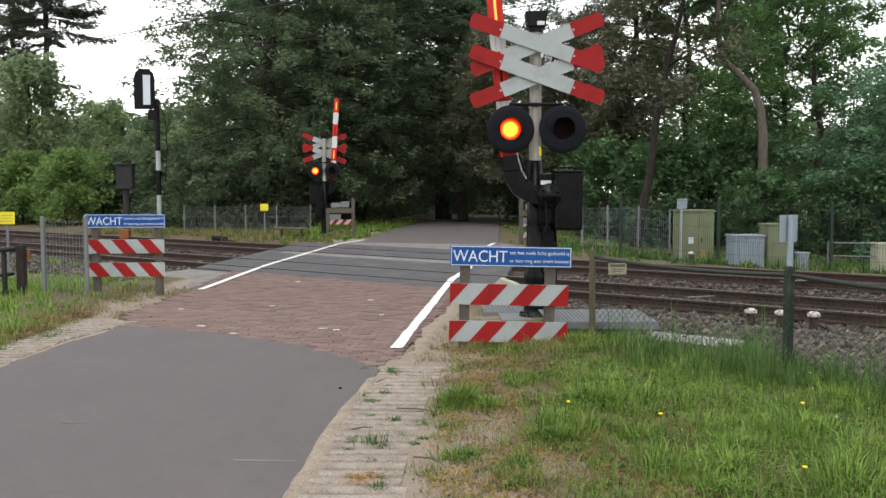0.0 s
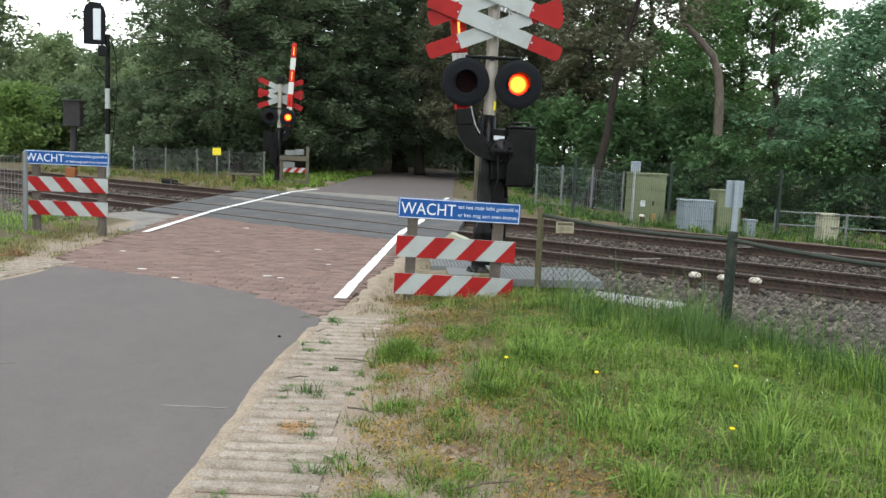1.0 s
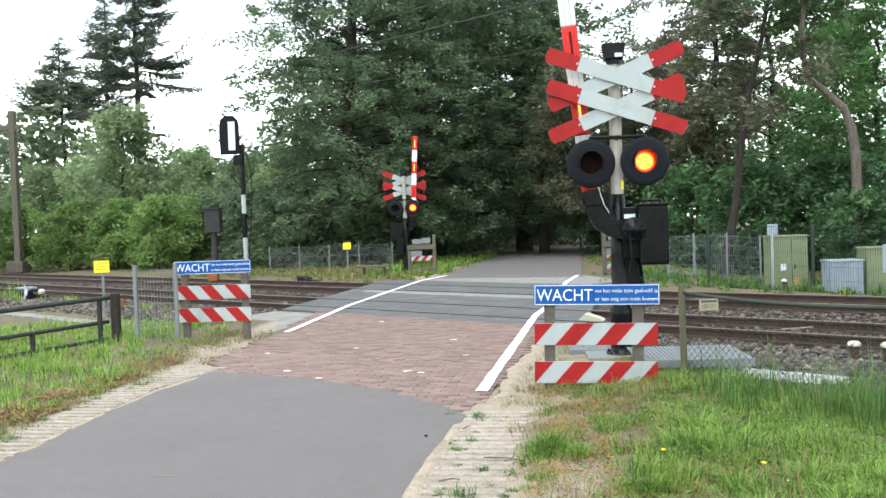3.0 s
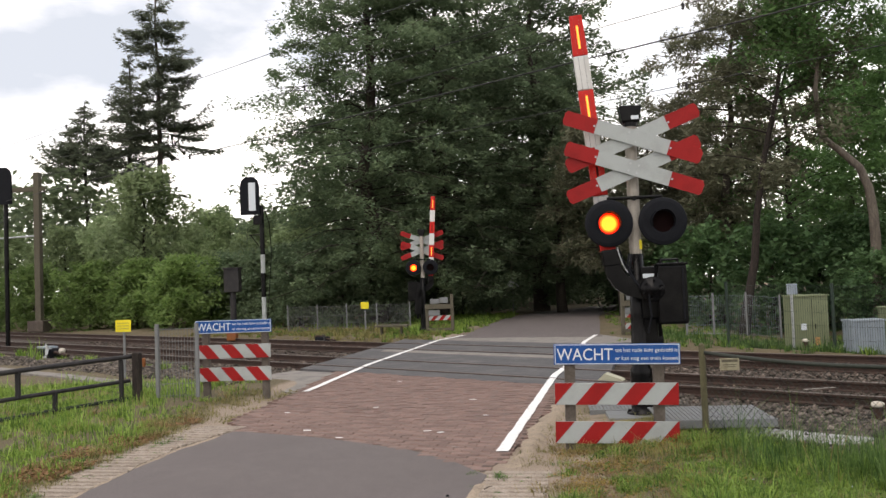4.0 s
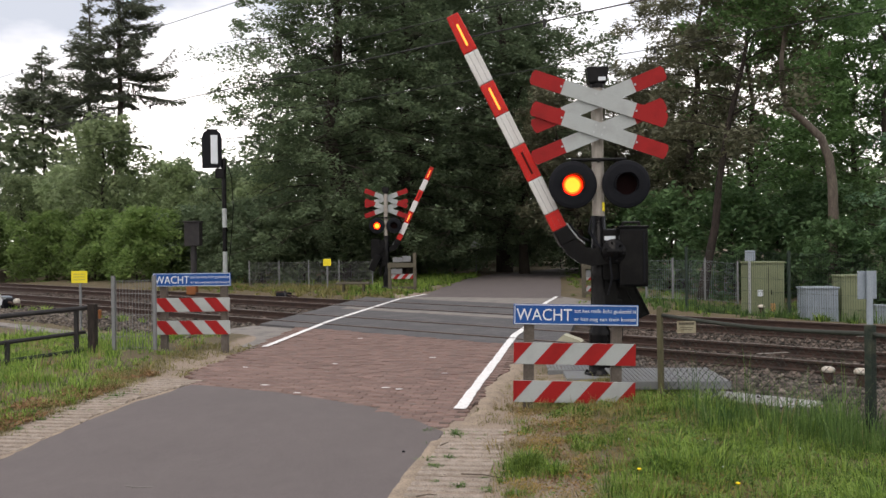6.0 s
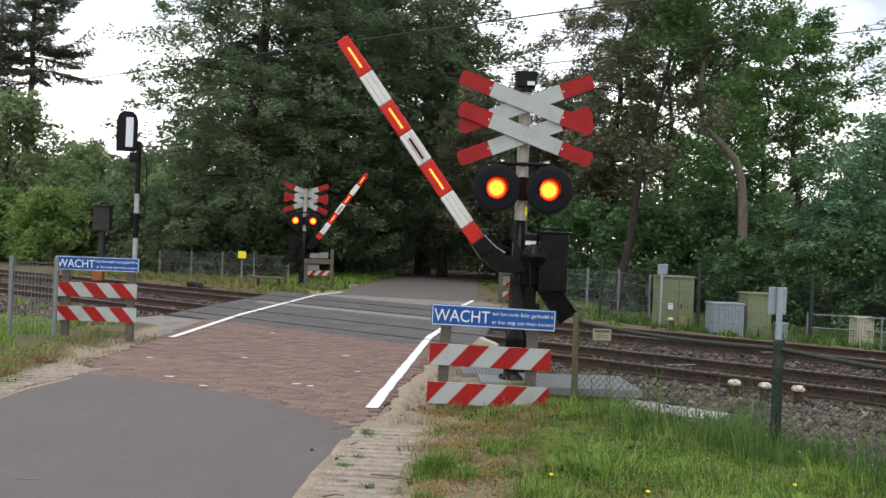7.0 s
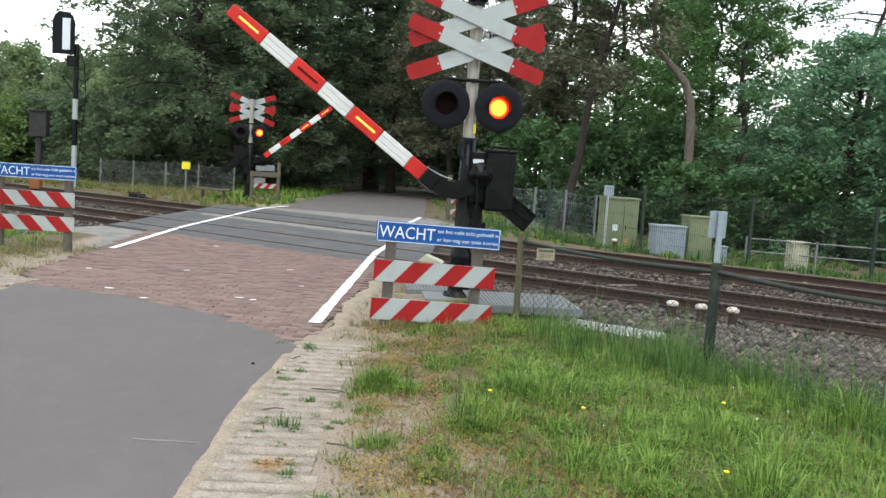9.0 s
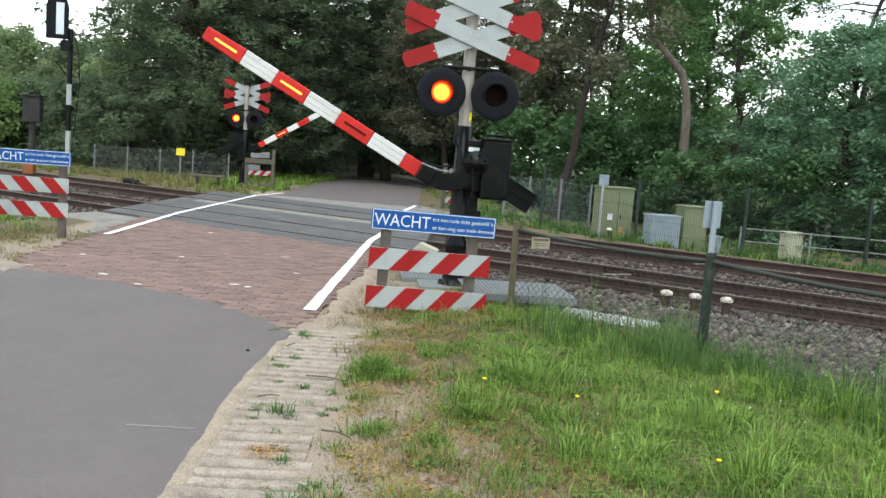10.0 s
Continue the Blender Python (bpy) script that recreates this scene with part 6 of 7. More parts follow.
    shrub2 = grow_tree("bush", "dark undergrowth bush below the beeches", 63, 3.6, 2.3, 0.02, 0.05, M["beech"], M["bark"], 4600, 0.165, limbs=26, sprays=6, rise=0.8, droop=0.4, flat=0.4, spread=0.75, group="bushes", category="bush", thin=0.15)
    shrub2.matrix_basis = spot(-0.27, 40)
    for i, (tan, d) in enumerate(((-0.31, 43), (-0.22, 39.5), (-0.17, 40.5), (-0.35, 46), (-0.08, 46), (-0.045, 52), (-0.02, 58), (0.03, 62), (0.075, 62), (0.115, 50), (-0.12, 48), (0.0, 70), (0.05, 72))):
        copy_thing(shrub2, spot(tan, d, turn=61 * i))
    lush = grow_tree("bush", "bright yellow-green bush beside the railway", 66, 3.4, 2.1, 0.02, 0.05, M["lush"], M["bark"], 6500, 0.128, limbs=28, sprays=6, rise=0.8, droop=0.35, flat=0.35, spread=0.65, group="bushes", category="bush", thin=0.15)
    lush.matrix_basis = spot(-0.42, 42)
    for i, (tan, d) in enumerate(((-0.47, 44), (-0.53, 45), (-0.60, 46), (-0.38, 46), (-0.67, 47), (-0.34, 48), (-0.74, 48))):
        copy_thing(lush, spot(tan, d, turn=53 * i))


wood()


def far_wood():
    """The deep wood that closes the view all round, as one mass of leaves and stems."""
    rng = np.random.default_rng(77)

    def skyline(a):
        h = 9.0 + 1.7 * np.sin(a * 9) + 1.3 * np.sin(a * 23 + 1) + np.where(np.abs(a - 0.02) < 0.22, 5.0, 0)
        return np.where(a < -0.26, 1.14 * h, np.where(a > 0.24, h + 1.5, h))
    # rounded crowns, each a shell of leaves, before the camera; a coarser ring elsewhere
    k, per = 430, 140
    a, d = rng.uniform(-0.85, 0.85, k), rng.uniform(70, 104, k)
    r = rng.uniform(1.6, 3.0, k)
    z = np.maximum(r * 0.6, (skyline(a) - r) * rng.uniform(0.25, 1.0, k) ** 0.7)
    c = np.repeat(np.stack([np.sin(a) * d, np.cos(a) * d, z], 1), per, 0)
    n = rng.normal(size=(k * per, 3))
    n /= np.linalg.norm(n, axis=1)[:, None]
    c += n * (np.repeat(r, per) * rng.uniform(0.7, 1.05, k * per))[:, None] * np.array([[1.15, 1.15, 0.85]])
    v0, f0 = leaf_arrays(rng, c, 0.42, 0.3)
    m = 15000
    a, d = rng.uniform(-math.pi, math.pi, m), rng.uniform(100, 116, m)
    z = rng.uniform(0, 1, m) ** 0.8 * skyline(a)
    v1, f1 = leaf_arrays(rng, np.stack([np.sin(a) * d, np.cos(a) * d, z], 1), 0.95, 0.3)
    v, f = np.concatenate([v0, v1]), np.concatenate([f0, f1 + len(v0)])
    ob = new("far_wood", raw_mesh("far_wood", v, f, M["wood_far"]))
    tagged(ob, "dense green wood closing the view in the distance", "wood", "", "stuff")
    bm = bmesh.new()
    for i in range(150):
        a, r = rng.uniform(-1.3, 1.3), rng.uniform(72, 100)
        x, y = math.sin(a) * r, math.cos(a) * r
        rod(bm, (x, y, -1), (x + rng.normal() * 0.4, y, rng.uniform(4, 6) if a < -0.2 else rng.uniform(7, 12)), rng.uniform(0.10, 0.2), 0.05, 6)
    tagged(new("far_stems", mesh_from("far_stems", bm, M["bark"])), "many dark stems in the far wood", "tree trunks", "", "stuff")


far_wood()


def house():
    top = thing("shed", "small shed with orange roof tiles behind the trees", "shed", "", pose(16.6, 45.5, -0.3, 0, 0, 20))
    part("wall", box(bmesh.new(), 0, 0, 0.8, 1.5, 2.4, 1.8, 0.02), M["brick_rest"], top)
    bm = bmesh.new()
    prism(bm, [(-0.95, 1.7), (0.95, 1.7), (0, 2.7)], -1.3, 1.3)
    bm.transform(pose(0, 0, 0, 90, 0, 0))
    part("roof", bm, M["roof"], top, "orange tiled roof")


house()


# ---- grass, weeds and stones ----
def blades(name, label, seed, pts, h, material, lean=0.45, w=0.006):
    """Bent blades of grass standing at pts, a row of x, y, z, tuft height, tuft direction."""
    rng = np.random.default_rng(seed)
    n = len(pts)
    a = pts[:, 4] + rng.normal(size=n) * 0.8
    d = np.stack([np.cos(a), np.sin(a), np.zeros(n)], 1)
    a2 = a + rng.uniform(0.6, 2.5, n)
    s = np.stack([np.cos(a2), np.sin(a2), np.zeros(n)], 1)
    hh = (h * pts[:, 3] * rng.uniform(0.55, 1.3, n))[:, None]
    ww = (w * rng.uniform(0.5, 1.5, n))[:, None]
    b = (lean * rng.uniform(0.1, 1.5, n))[:, None]
    up = np.array([[0, 0, 1.0]])
    p0 = pts[:, :3]
    p1, p2 = p0 + up * hh * 0.55 + d * hh * b * 0.25, p0 + up * hh * np.maximum(0.25, 1 - 0.35 * b) + d * hh * b * 0.95
    v = np.stack([p0 - s * ww, p0 + s * ww, p1 + s * ww * 0.8, p1 - s * ww * 0.8, p2], 1).reshape(-1, 3)
    i = np.arange(n)[:, None] * 5
    f = np.concatenate([i + np.array([[0, 1, 2]]), i + np.array([[0, 2, 3]]), i + np.array([[3, 2, 4]])])
    return tagged(new(name, raw_mesh(name, v, f, material)), label, "grass", "", "stuff")


def scatter(seed, n, x0, x1, y0, y1, dens, per=22, wide=0.045):
    """Random tufts, kept by the density dens(x, y): x, y, z, height of the tuft, direction out of it."""
    rng = np.random.default_rng(seed)
    k = max(1, n // per)
    cx, cy = rng.uniform(x0, x1, k), rng.uniform(y0, y1, k)
    keep = rng.uniform(size=k) < dens(cx, cy)
    cx, cy = cx[keep], cy[keep]
    k = len(cx)
    big = rng.lognormal(-0.12, 0.45, k)
    which = rng.integers(0, k, k * per)
    dx, dy = rng.normal(size=(2, k * per)) * wide * (0.5 + 0.7 * big[which])
    x, y = cx[which] + dx, cy[which] + dy
    return np.stack([x, y, height(x, y) - 0.005, big[which], np.arctan2(dy, dx)], 1)


def fence_x(y):
    return 1.60 + (9.72 - y) * 0.57


def patchy(x, y):
    return 0.5 + 0.5 * np.sin(x * 2.3 + 1.3 * np.sin(y * 1.7)) * np.sin(y * 2.1 + 0.8 * np.sin(x * 2.9))


def worn(x, y):
    """1 where the verge may grow, 0 on the two patches that are trodden down to the sand."""
    return np.clip(1 - 1.1 * np.exp(-((x - 0.78) / 0.24) ** 2 - ((y - 7.0) / 0.42) ** 2) - 1.0 * np.exp(-((x - 0.33) / 0.17) ** 2 - ((y - 5.95) / 0.35) ** 2), 0.06, 1)


def right_dens(x, y):
    p = patchy(x, y) * 0.6 + 0.4 * patchy(x * 2.3 + 1, y * 2.1)
    d = smooth01(0.6, 1.5, x + 0.3 * np.sin(y * 1.3) + 0.7 * (p - 0.5)) * np.clip(2.3 * p - 0.15 + 0.35 * smooth01(1.3, 2.0, x), 0.08, 1)
    d = np.maximum(d, 0.12 * smooth01(0.6, 0.9, p) * smooth01(-0.05, 0.3, x))
    d = d * (1 - 0.55 * smooth01(6.3, 8.3, y) * smooth01(1.9, 1.0, x))
    return d * worn(x, y) * (x > -0.2) * (x < fence_x(y) + 0.12)


def left_dens(x, y):
    return smooth01(-4.44, -4.7, x + 0.3 * smooth01(10.2, 11.5, y) * smooth01(15.5, 14, y)) * (0.35 + 0.65 * patchy(x, y)) * smooth01(11.0, 10.0, NRM.x * x + NRM.y * y) * (1 - 0.75 * smooth01(11.6, 12.6, y) * smooth01(-6.2, -5.4, x))


def weeds(seed, n, x0, x1, y0, y1, dens):
    """Rosettes of broad little leaves between the grass."""
    rng = np.random.default_rng(seed)
    k = n // 12
    cx, cy = rng.uniform(x0, x1, k), rng.uniform(y0, y1, k)
    keep = rng.uniform(size=k) < dens(cx, cy)
    cx, cy = np.repeat(cx[keep], 12), np.repeat(cy[keep], 12)
    m = len(cx)
    c = np.stack([cx + rng.normal(size=m) * 0.035, cy + rng.normal(size=m) * 0.035, np.zeros(m)], 1)
    c[:, 2] = height(c[:, 0], c[:, 1]) + rng.uniform(0.01, 0.07, m)
    v, f = leaf_arrays(rng, c, 0.015, 0.6, 2.2)
    tagged(new("weeds", raw_mesh("weeds", v, f, M["weed"])), "low broad-leaved weeds in the verge", "weeds", "", "stuff")


def meadow():
    blades("grass", "low green verge grass", 1, scatter(1, 85000, -0.2, 5.6, 2.4, 10.0, right_dens), 0.05, M["grass"], 1.1, 0.0028)
    blades("grass", "lush splayed tufts of verge grass", 11, scatter(11, 165000, -0.2, 5.6, 2.4, 10.0, right_dens, per=48, wide=0.036), 0.085, M["grass"], 0.95, 0.0027)
    blades("grass", "tall dark green grass along the chain-link fence", 2,
           scatter(2, 95000, 0.6, 6.2, 2.4, 10.0, lambda x, y: smooth01(-1.0, -0.25, x - fence_x(y) - 0.2 * np.sin(y * 2.2)) * smooth01(0.3, 0.1, x - fence_x(y)) * (0.5 + 0.5 * patchy(x * 1.4, y)) * smooth01(8.9, 7.9, y), per=16), 0.27, M["grass_tall"], 0.45, 0.0027)
    blades("grass", "small dense green tufts on sandy soil", 3, scatter(3, 120000, -0.3, 2.0, 2.4, 9.3, lambda x, y: 0.8 * smooth01(0.5, 0.72, patchy(x * 2.7 + 3, y * 2.3)) * smooth01(2.1, 0.9, x) * smooth01(-0.25, 0.1, x - 0.06 * (y - 5)) * worn(x, y), per=55, wide=0.034), 0.052, M["grass"], 1.0, 0.0025)
    blades("dry_grass", "low yellowed grass on sandy soil", 31, scatter(31, 100000, -0.35, 2.2, 2.4, 9.5, lambda x, y: 0.8 * smooth01(0.34, 0.6, patchy(x * 2.1 + 5, y * 2.6 + 1)) * smooth01(-0.3, 0.0, x - 0.06 * (y - 5)) * worn(x, y), per=50, wide=0.05), 0.03, M["grass_dull"], 1.3, 0.0025)
    for k, (x, y, n, h, wide) in enumerate(((0.12, 6.8, 900, 0.15, 0.085), (0.30, 6.66, 350, 0.10, 0.07), (0.72, 5.75, 700, 0.11, 0.10), (0.42, 5.3, 260, 0.07, 0.05), (0.55, 7.6, 240, 0.07, 0.06), (1.0, 6.62, 500, 0.11, 0.10))):
        rng = np.random.default_rng(60 + k)
        dx, dy = rng.normal(size=(2, n)) * wide
        pts = np.stack([x + dx, y + dy, height(x + dx, y + dy) - 0.004, np.clip(1.2 - 4 * np.hypot(dx, dy), 0.4, 1.2), np.arctan2(dy, dx)], 1)
        blades("grass_tuft", "thick green grass tuft in the sandy verge", 70 + k, pts, h, M["grass"], 0.8, 0.003)
    blades("dry_grass", "dry straw-coloured stalks in the verge", 4, scatter(4, 40000, -0.2, 5.0, 2.4, 10.0, lambda x, y: (0.22 + 0.6 * smooth01(0.4, 0.7, patchy(x * 1.7, y * 1.4 + 2)) * smooth01(2.4, 0.5, x)) * (x < fence_x(y) + 0.1) * smooth01(-0.2, 0.2, x), per=14, wide=0.06), 0.075, M["grass_dry"], 1.2, 0.0026)
    blades("straw_stalks", "long pale straw stalks leaning out of the grass", 15, scatter(15, 60, 0.9, 4.6, 3.6, 8.6, lambda x, y: 0.9 * (x < fence_x(y) - 0.15), per=2, wide=0.1), 0.36, M["grass_dry"], 0.9, 0.0022)
    rng = np.random.default_rng(34)
    n = 9000
    x, y = rng.uniform(-4.98, -4.45, n), rng.uniform(5.0, 11.5, n)
    keep = rng.uniform(size=n) < smooth01(0.3, 0.6, patchy(x * 2.1 + 2, y * 1.9))
    x, y = x[keep], y[keep]
    v, f = leaf_arrays(rng, np.stack([x, y, height(x, y) + 0.01 + 0.03 * rng.uniform(size=len(x))], 1), 0.022, 0.9, 1.8)
    tagged(new("leaf_litter", raw_mesh("leaf_litter", v, f, M["dead_leaf"])), "brown dead leaves along the roadside pavers", "leaf litter", "", "stuff")
    # a spill of rusty crumbs on the pavers
    n = 260
    v, f = leaf_arrays(rng, np.stack([-0.47 + rng.normal(size=n) * 0.055, 5.07 + rng.normal(size=n) * 0.07, 0.006 + 0.004 * rng.uniform(size=n)], 1), 0.011, 0.9, 1.3)
    tagged(new("rust_crumbs", raw_mesh("rust_crumbs", v, f, M["rust"])), "spill of orange crumbs on the concrete pavers", "crumbs", "", "stuff")
    # low mats of ochre moss in the bare sand
    n = 60000
    x, y = rng.uniform(-0.3, 1.7, n), rng.uniform(3.2, 9.2, n)
    mats = patchy(x * 2.6 + 1.7, y * 2.2 + 0.6) * 0.6 + 0.4 * patchy(x * 6.1, y * 5.3)
    keep = rng.uniform(size=n) < smooth01(0.45, 0.7, mats) * worn(x, y) * smooth01(-0.25, 0.05, x - 0.06 * (y - 5)) * smooth01(1.7, 0.8, x)
    x, y = x[keep], y[keep]
    v, f = leaf_arrays(rng, np.stack([x, y, height(x, y) + 0.008 + 0.02 * rng.uniform(size=len(x))], 1), 0.0115, 0.4, 1.5)
    tagged(new("moss", raw_mesh("moss", v, f, M["moss"])), "low ochre moss in the sandy verge", "moss", "", "stuff")
    # crumbs of bark and dark soil on the sand and the pavers
    n = 2600
    x, y = rng.uniform(-0.5, 1.3, n), rng.uniform(3.2, 9.0, n)
    keep = rng.uniform(size=n) < 0.12 + 0.88 * smooth01(0.5, 0.8, patchy(x * 3.1 + 2, y * 2.4 + 3))
    x, y = x[keep], y[keep]
    v, f = leaf_arrays(rng, np.stack([x, y, height(x, y) + 0.012 + 0.006 * rng.uniform(size=len(x))], 1), 0.0075, 0.8, 1.6)
    tagged(new("soil_crumbs", raw_mesh("soil_crumbs", v, f, M["bark"])), "dark crumbs of soil and bark on the sand", "crumbs", "", "stuff")
    blades("grass", "coarse splayed clumps of bright grass", 16, scatter(16, 17000, 0.95, 4.4, 3.4, 8.4, lambda x, y: 0.75 * (x < fence_x(y) - 0.3) * smooth01(0.8, 1.4, x + 0.3 * np.sin(y * 2)), per=170, wide=0.05), 0.14, M["grass"], 1.0, 0.0036)
    # tiny white flower heads
    n = 22
    x, y = rng.uniform(0.9, 3.6, n), rng.uniform(4.0, 7.6, n)
    c = np.repeat(np.stack([x, y, height(x, y) + rng.uniform(0.07, 0.15, n)], 1), 7, 0)
    v, f = leaf_arrays(rng, c + rng.normal(size=c.shape) * 0.002, 0.0055, 0.4, 1.4)
    tagged(new("white_flowers", raw_mesh("white_flowers", v, f, M["letter"])), "tiny white flower heads in the grass", "flowers", "", "stuff")
    blades("seed_stalks", "pale grass stalks gone to seed above the verge", 14, scatter(14, 420, 0.6, 5.4, 2.4, 9.6, lambda x, y: 0.8 * smooth01(-2.2, -0.6, x - fence_x(y)) * (x < fence_x(y)), per=3, wide=0.08), 0.33, M["seed_head"], 0.35, 0.0017)
    # dead leaves and crumbs of bark lying in the thin grass
    rng = np.random.default_rng(33)
    n = 42000
    x, y = rng.uniform(-0.1, 2.8, n), rng.uniform(2.4, 9.6, n)
    keep = rng.uniform(size=n) < smooth01(-0.1, 0.4, x) * smooth01(1.7, 0.9, x) * smooth01(0.4, 0.8, patchy(x * 2.1 + 2, y * 1.9)) * worn(x, y) * (x < fence_x(y))
    x, y = x[keep], y[keep]
    v, f = leaf_arrays(rng, np.stack([x, y, height(x, y) + 0.008 + 0.012 * rng.uniform(size=len(x))], 1), 0.016, 0.9, 1.8)
    tagged(new("leaf_litter", raw_mesh("leaf_litter", v, f, M["dead_leaf"])), "brown dead leaves lying in the verge", "leaf litter", "", "stuff")
    blades("grass", "grass and weeds below the striped barrier", 32, scatter(32, 16000, -0.1, 1.7, 8.9, 10.7, lambda x, y: smooth01(0.35, 0.6, patchy(x * 2.3, y * 2.9)) * smooth01(0.08 * (y - 8) - 0.1, 0.08 * (y - 8) + 0.4, x), per=30, wide=0.05), 0.06, M["grass_dull"], 0.8, 0.0026)
    blades("dry_grass", "yellowed grass along the pavers of the roadside", 33, scatter(33, 16000, -4.9, -4.42, 5.0, 11.5, lambda x, y: 0.3 + 0.7 * patchy(x * 2, y * 2), per=30, wide=0.06), 0.045, M["grass_dull"], 1.2, 0.0034)
    blades("grass", "coarse verge grass behind the view", 34, scatter(34, 34000, 0.6, 6.5, -5.0, 2.45, lambda x, y: (0.35 + 0.65 * patchy(x, y)) * smooth01(0.5, 1.3, x), per=26, wide=0.09), 0.10, M["grass"], 0.9, 0.007)
    blades("grass", "yellow-green weeds against the striped barrier", 35, scatter(35, 2200, 0.05, 1.9, 8.2, 9.1, lambda x, y: 0.1 + 0.9 * smooth01(0.4, 0.8, patchy(x * 2.4, y * 2)), per=18, wide=0.05), 0.115, M["grass_dull"], 0.6, 0.0021)
    blades("dry_grass", "dry tufts on the sandy path beside the bricks", 36, scatter(36, 5200, -5.0, -4.05, 10.8, 14.6, lambda x, y: 0.2 + 0.8 * patchy(x * 2, y * 2), per=26, wide=0.06), 0.055, M["grass_dull"], 1.0, 0.0036)
    blades("grass", "bright grass strip beside the far road", 37, scatter(37, 16000, -5.2, 0.2, 29.0, 47.0, lambda x, y: smooth01(-1.75 + 0.11 * (y - 35), -2.3 + 0.11 * (y - 35), x)), 0.14, M["grass"], 0.7, 0.014)
    weeds(21, 26000, -0.1, 5.0, 2.4, 9.8, lambda x, y: (0.3 + 0.7 * patchy(x * 3, y * 3)) * (x < fence_x(y)) * smooth01(0.0, 0.8, x))
    blades("grass", "green verge grass beside the road", 5, scatter(5, 90000, -10, -4.2, 5.5, 16, left_dens), 0.10, M["grass"], 0.75, 0.0042)
    blades("dry_grass", "dry stalks in the roadside verge", 6, scatter(6, 6000, -9, -4.0, 5.5, 15, lambda x, y: 0.6 * left_dens(x, y) + 0.1 * (x < -4.1)), 0.12, M["grass_dry"], 0.9, 0.004)

    def far_dens(x, y):
        off = NRM.x * x + NRM.y * y
        edge = np.where(x < 0, smooth01(-2.6 + 0.12 * (y - 30), -3.4 + 0.12 * (y - 30), x), smooth01(1.95 + 0.08 * (y - 27), 2.35 + 0.08 * (y - 27), x))
        return smooth01(18.7, 19.5, off) * edge
    blades("grass", "bright grass on the verges beyond the tracks", 7, scatter(7, 45000, -14, 14, 14, 48, far_dens), 0.12, M["grass"], 0.7, 0.011)
    blades("grass", "grass between the far track and the mesh fence", 38, scatter(38, 26000, -16, -3.2, 25, 36, far_dens), 0.13, M["grass_dull"], 0.7, 0.011)
    blades("grass", "weeds and grass round the trackside cabinets", 39, scatter(39, 20000, 3, 13.5, 14, 27, far_dens), 0.19, M["grass_tall"], 0.7, 0.009)
    blades("dry_grass", "thin dry weeds on the sand beside the bricks", 40, scatter(40, 2600, -0.35, 0.5, 8.1, 11.5, lambda x, y: smooth01(-0.36 + 0.14 * (y - 9), -0.2 + 0.14 * (y - 9), x) * 0.8, per=24, wide=0.03), 0.04, M["grass_dull"], 1.0, 0.0026)
    blades("grass", "weeds between near track and verge", 8, scatter(8, 16000, -16, -4.3, 14, 28, lambda x, y: 0.8 * smooth01(9.6, 10.2, NRM.x * x + NRM.y * y) * smooth01(11.6, 10.9, NRM.x * x + NRM.y * y) * patchy(x, y)), 0.2, M["grass"], 0.6, 0.01)


meadow()


def dandelions():
    for x, y, h in ((0.83, 6.18, 0.15), (1.365, 5.82, 0.14), (1.82, 4.73, 0.15), (2.35, 6.0, 0.16)):
        top = thing("dandelion", "yellow dandelion in the grass", "flower", "dandelions", pose(x, y, gz(x, y)))
        bm = bmesh.new()
        h *= 0.8
        tube(bm, [(0, 0, 0), (0.01, 0.004, h * 0.5), (0.0, 0.0, h)], [0.003] * 3, 5)
        part("stem", bm, M["grass"], top)
        part("flower_head", lathe(bmesh.new(), [(0.004, h - 0.006), (0.014, h + 0.001), (0.016, h + 0.006), (0.009, h + 0.010), (0.0, h + 0.011)], 12), M["petal"], top, "yellow flower head")


dandelions()


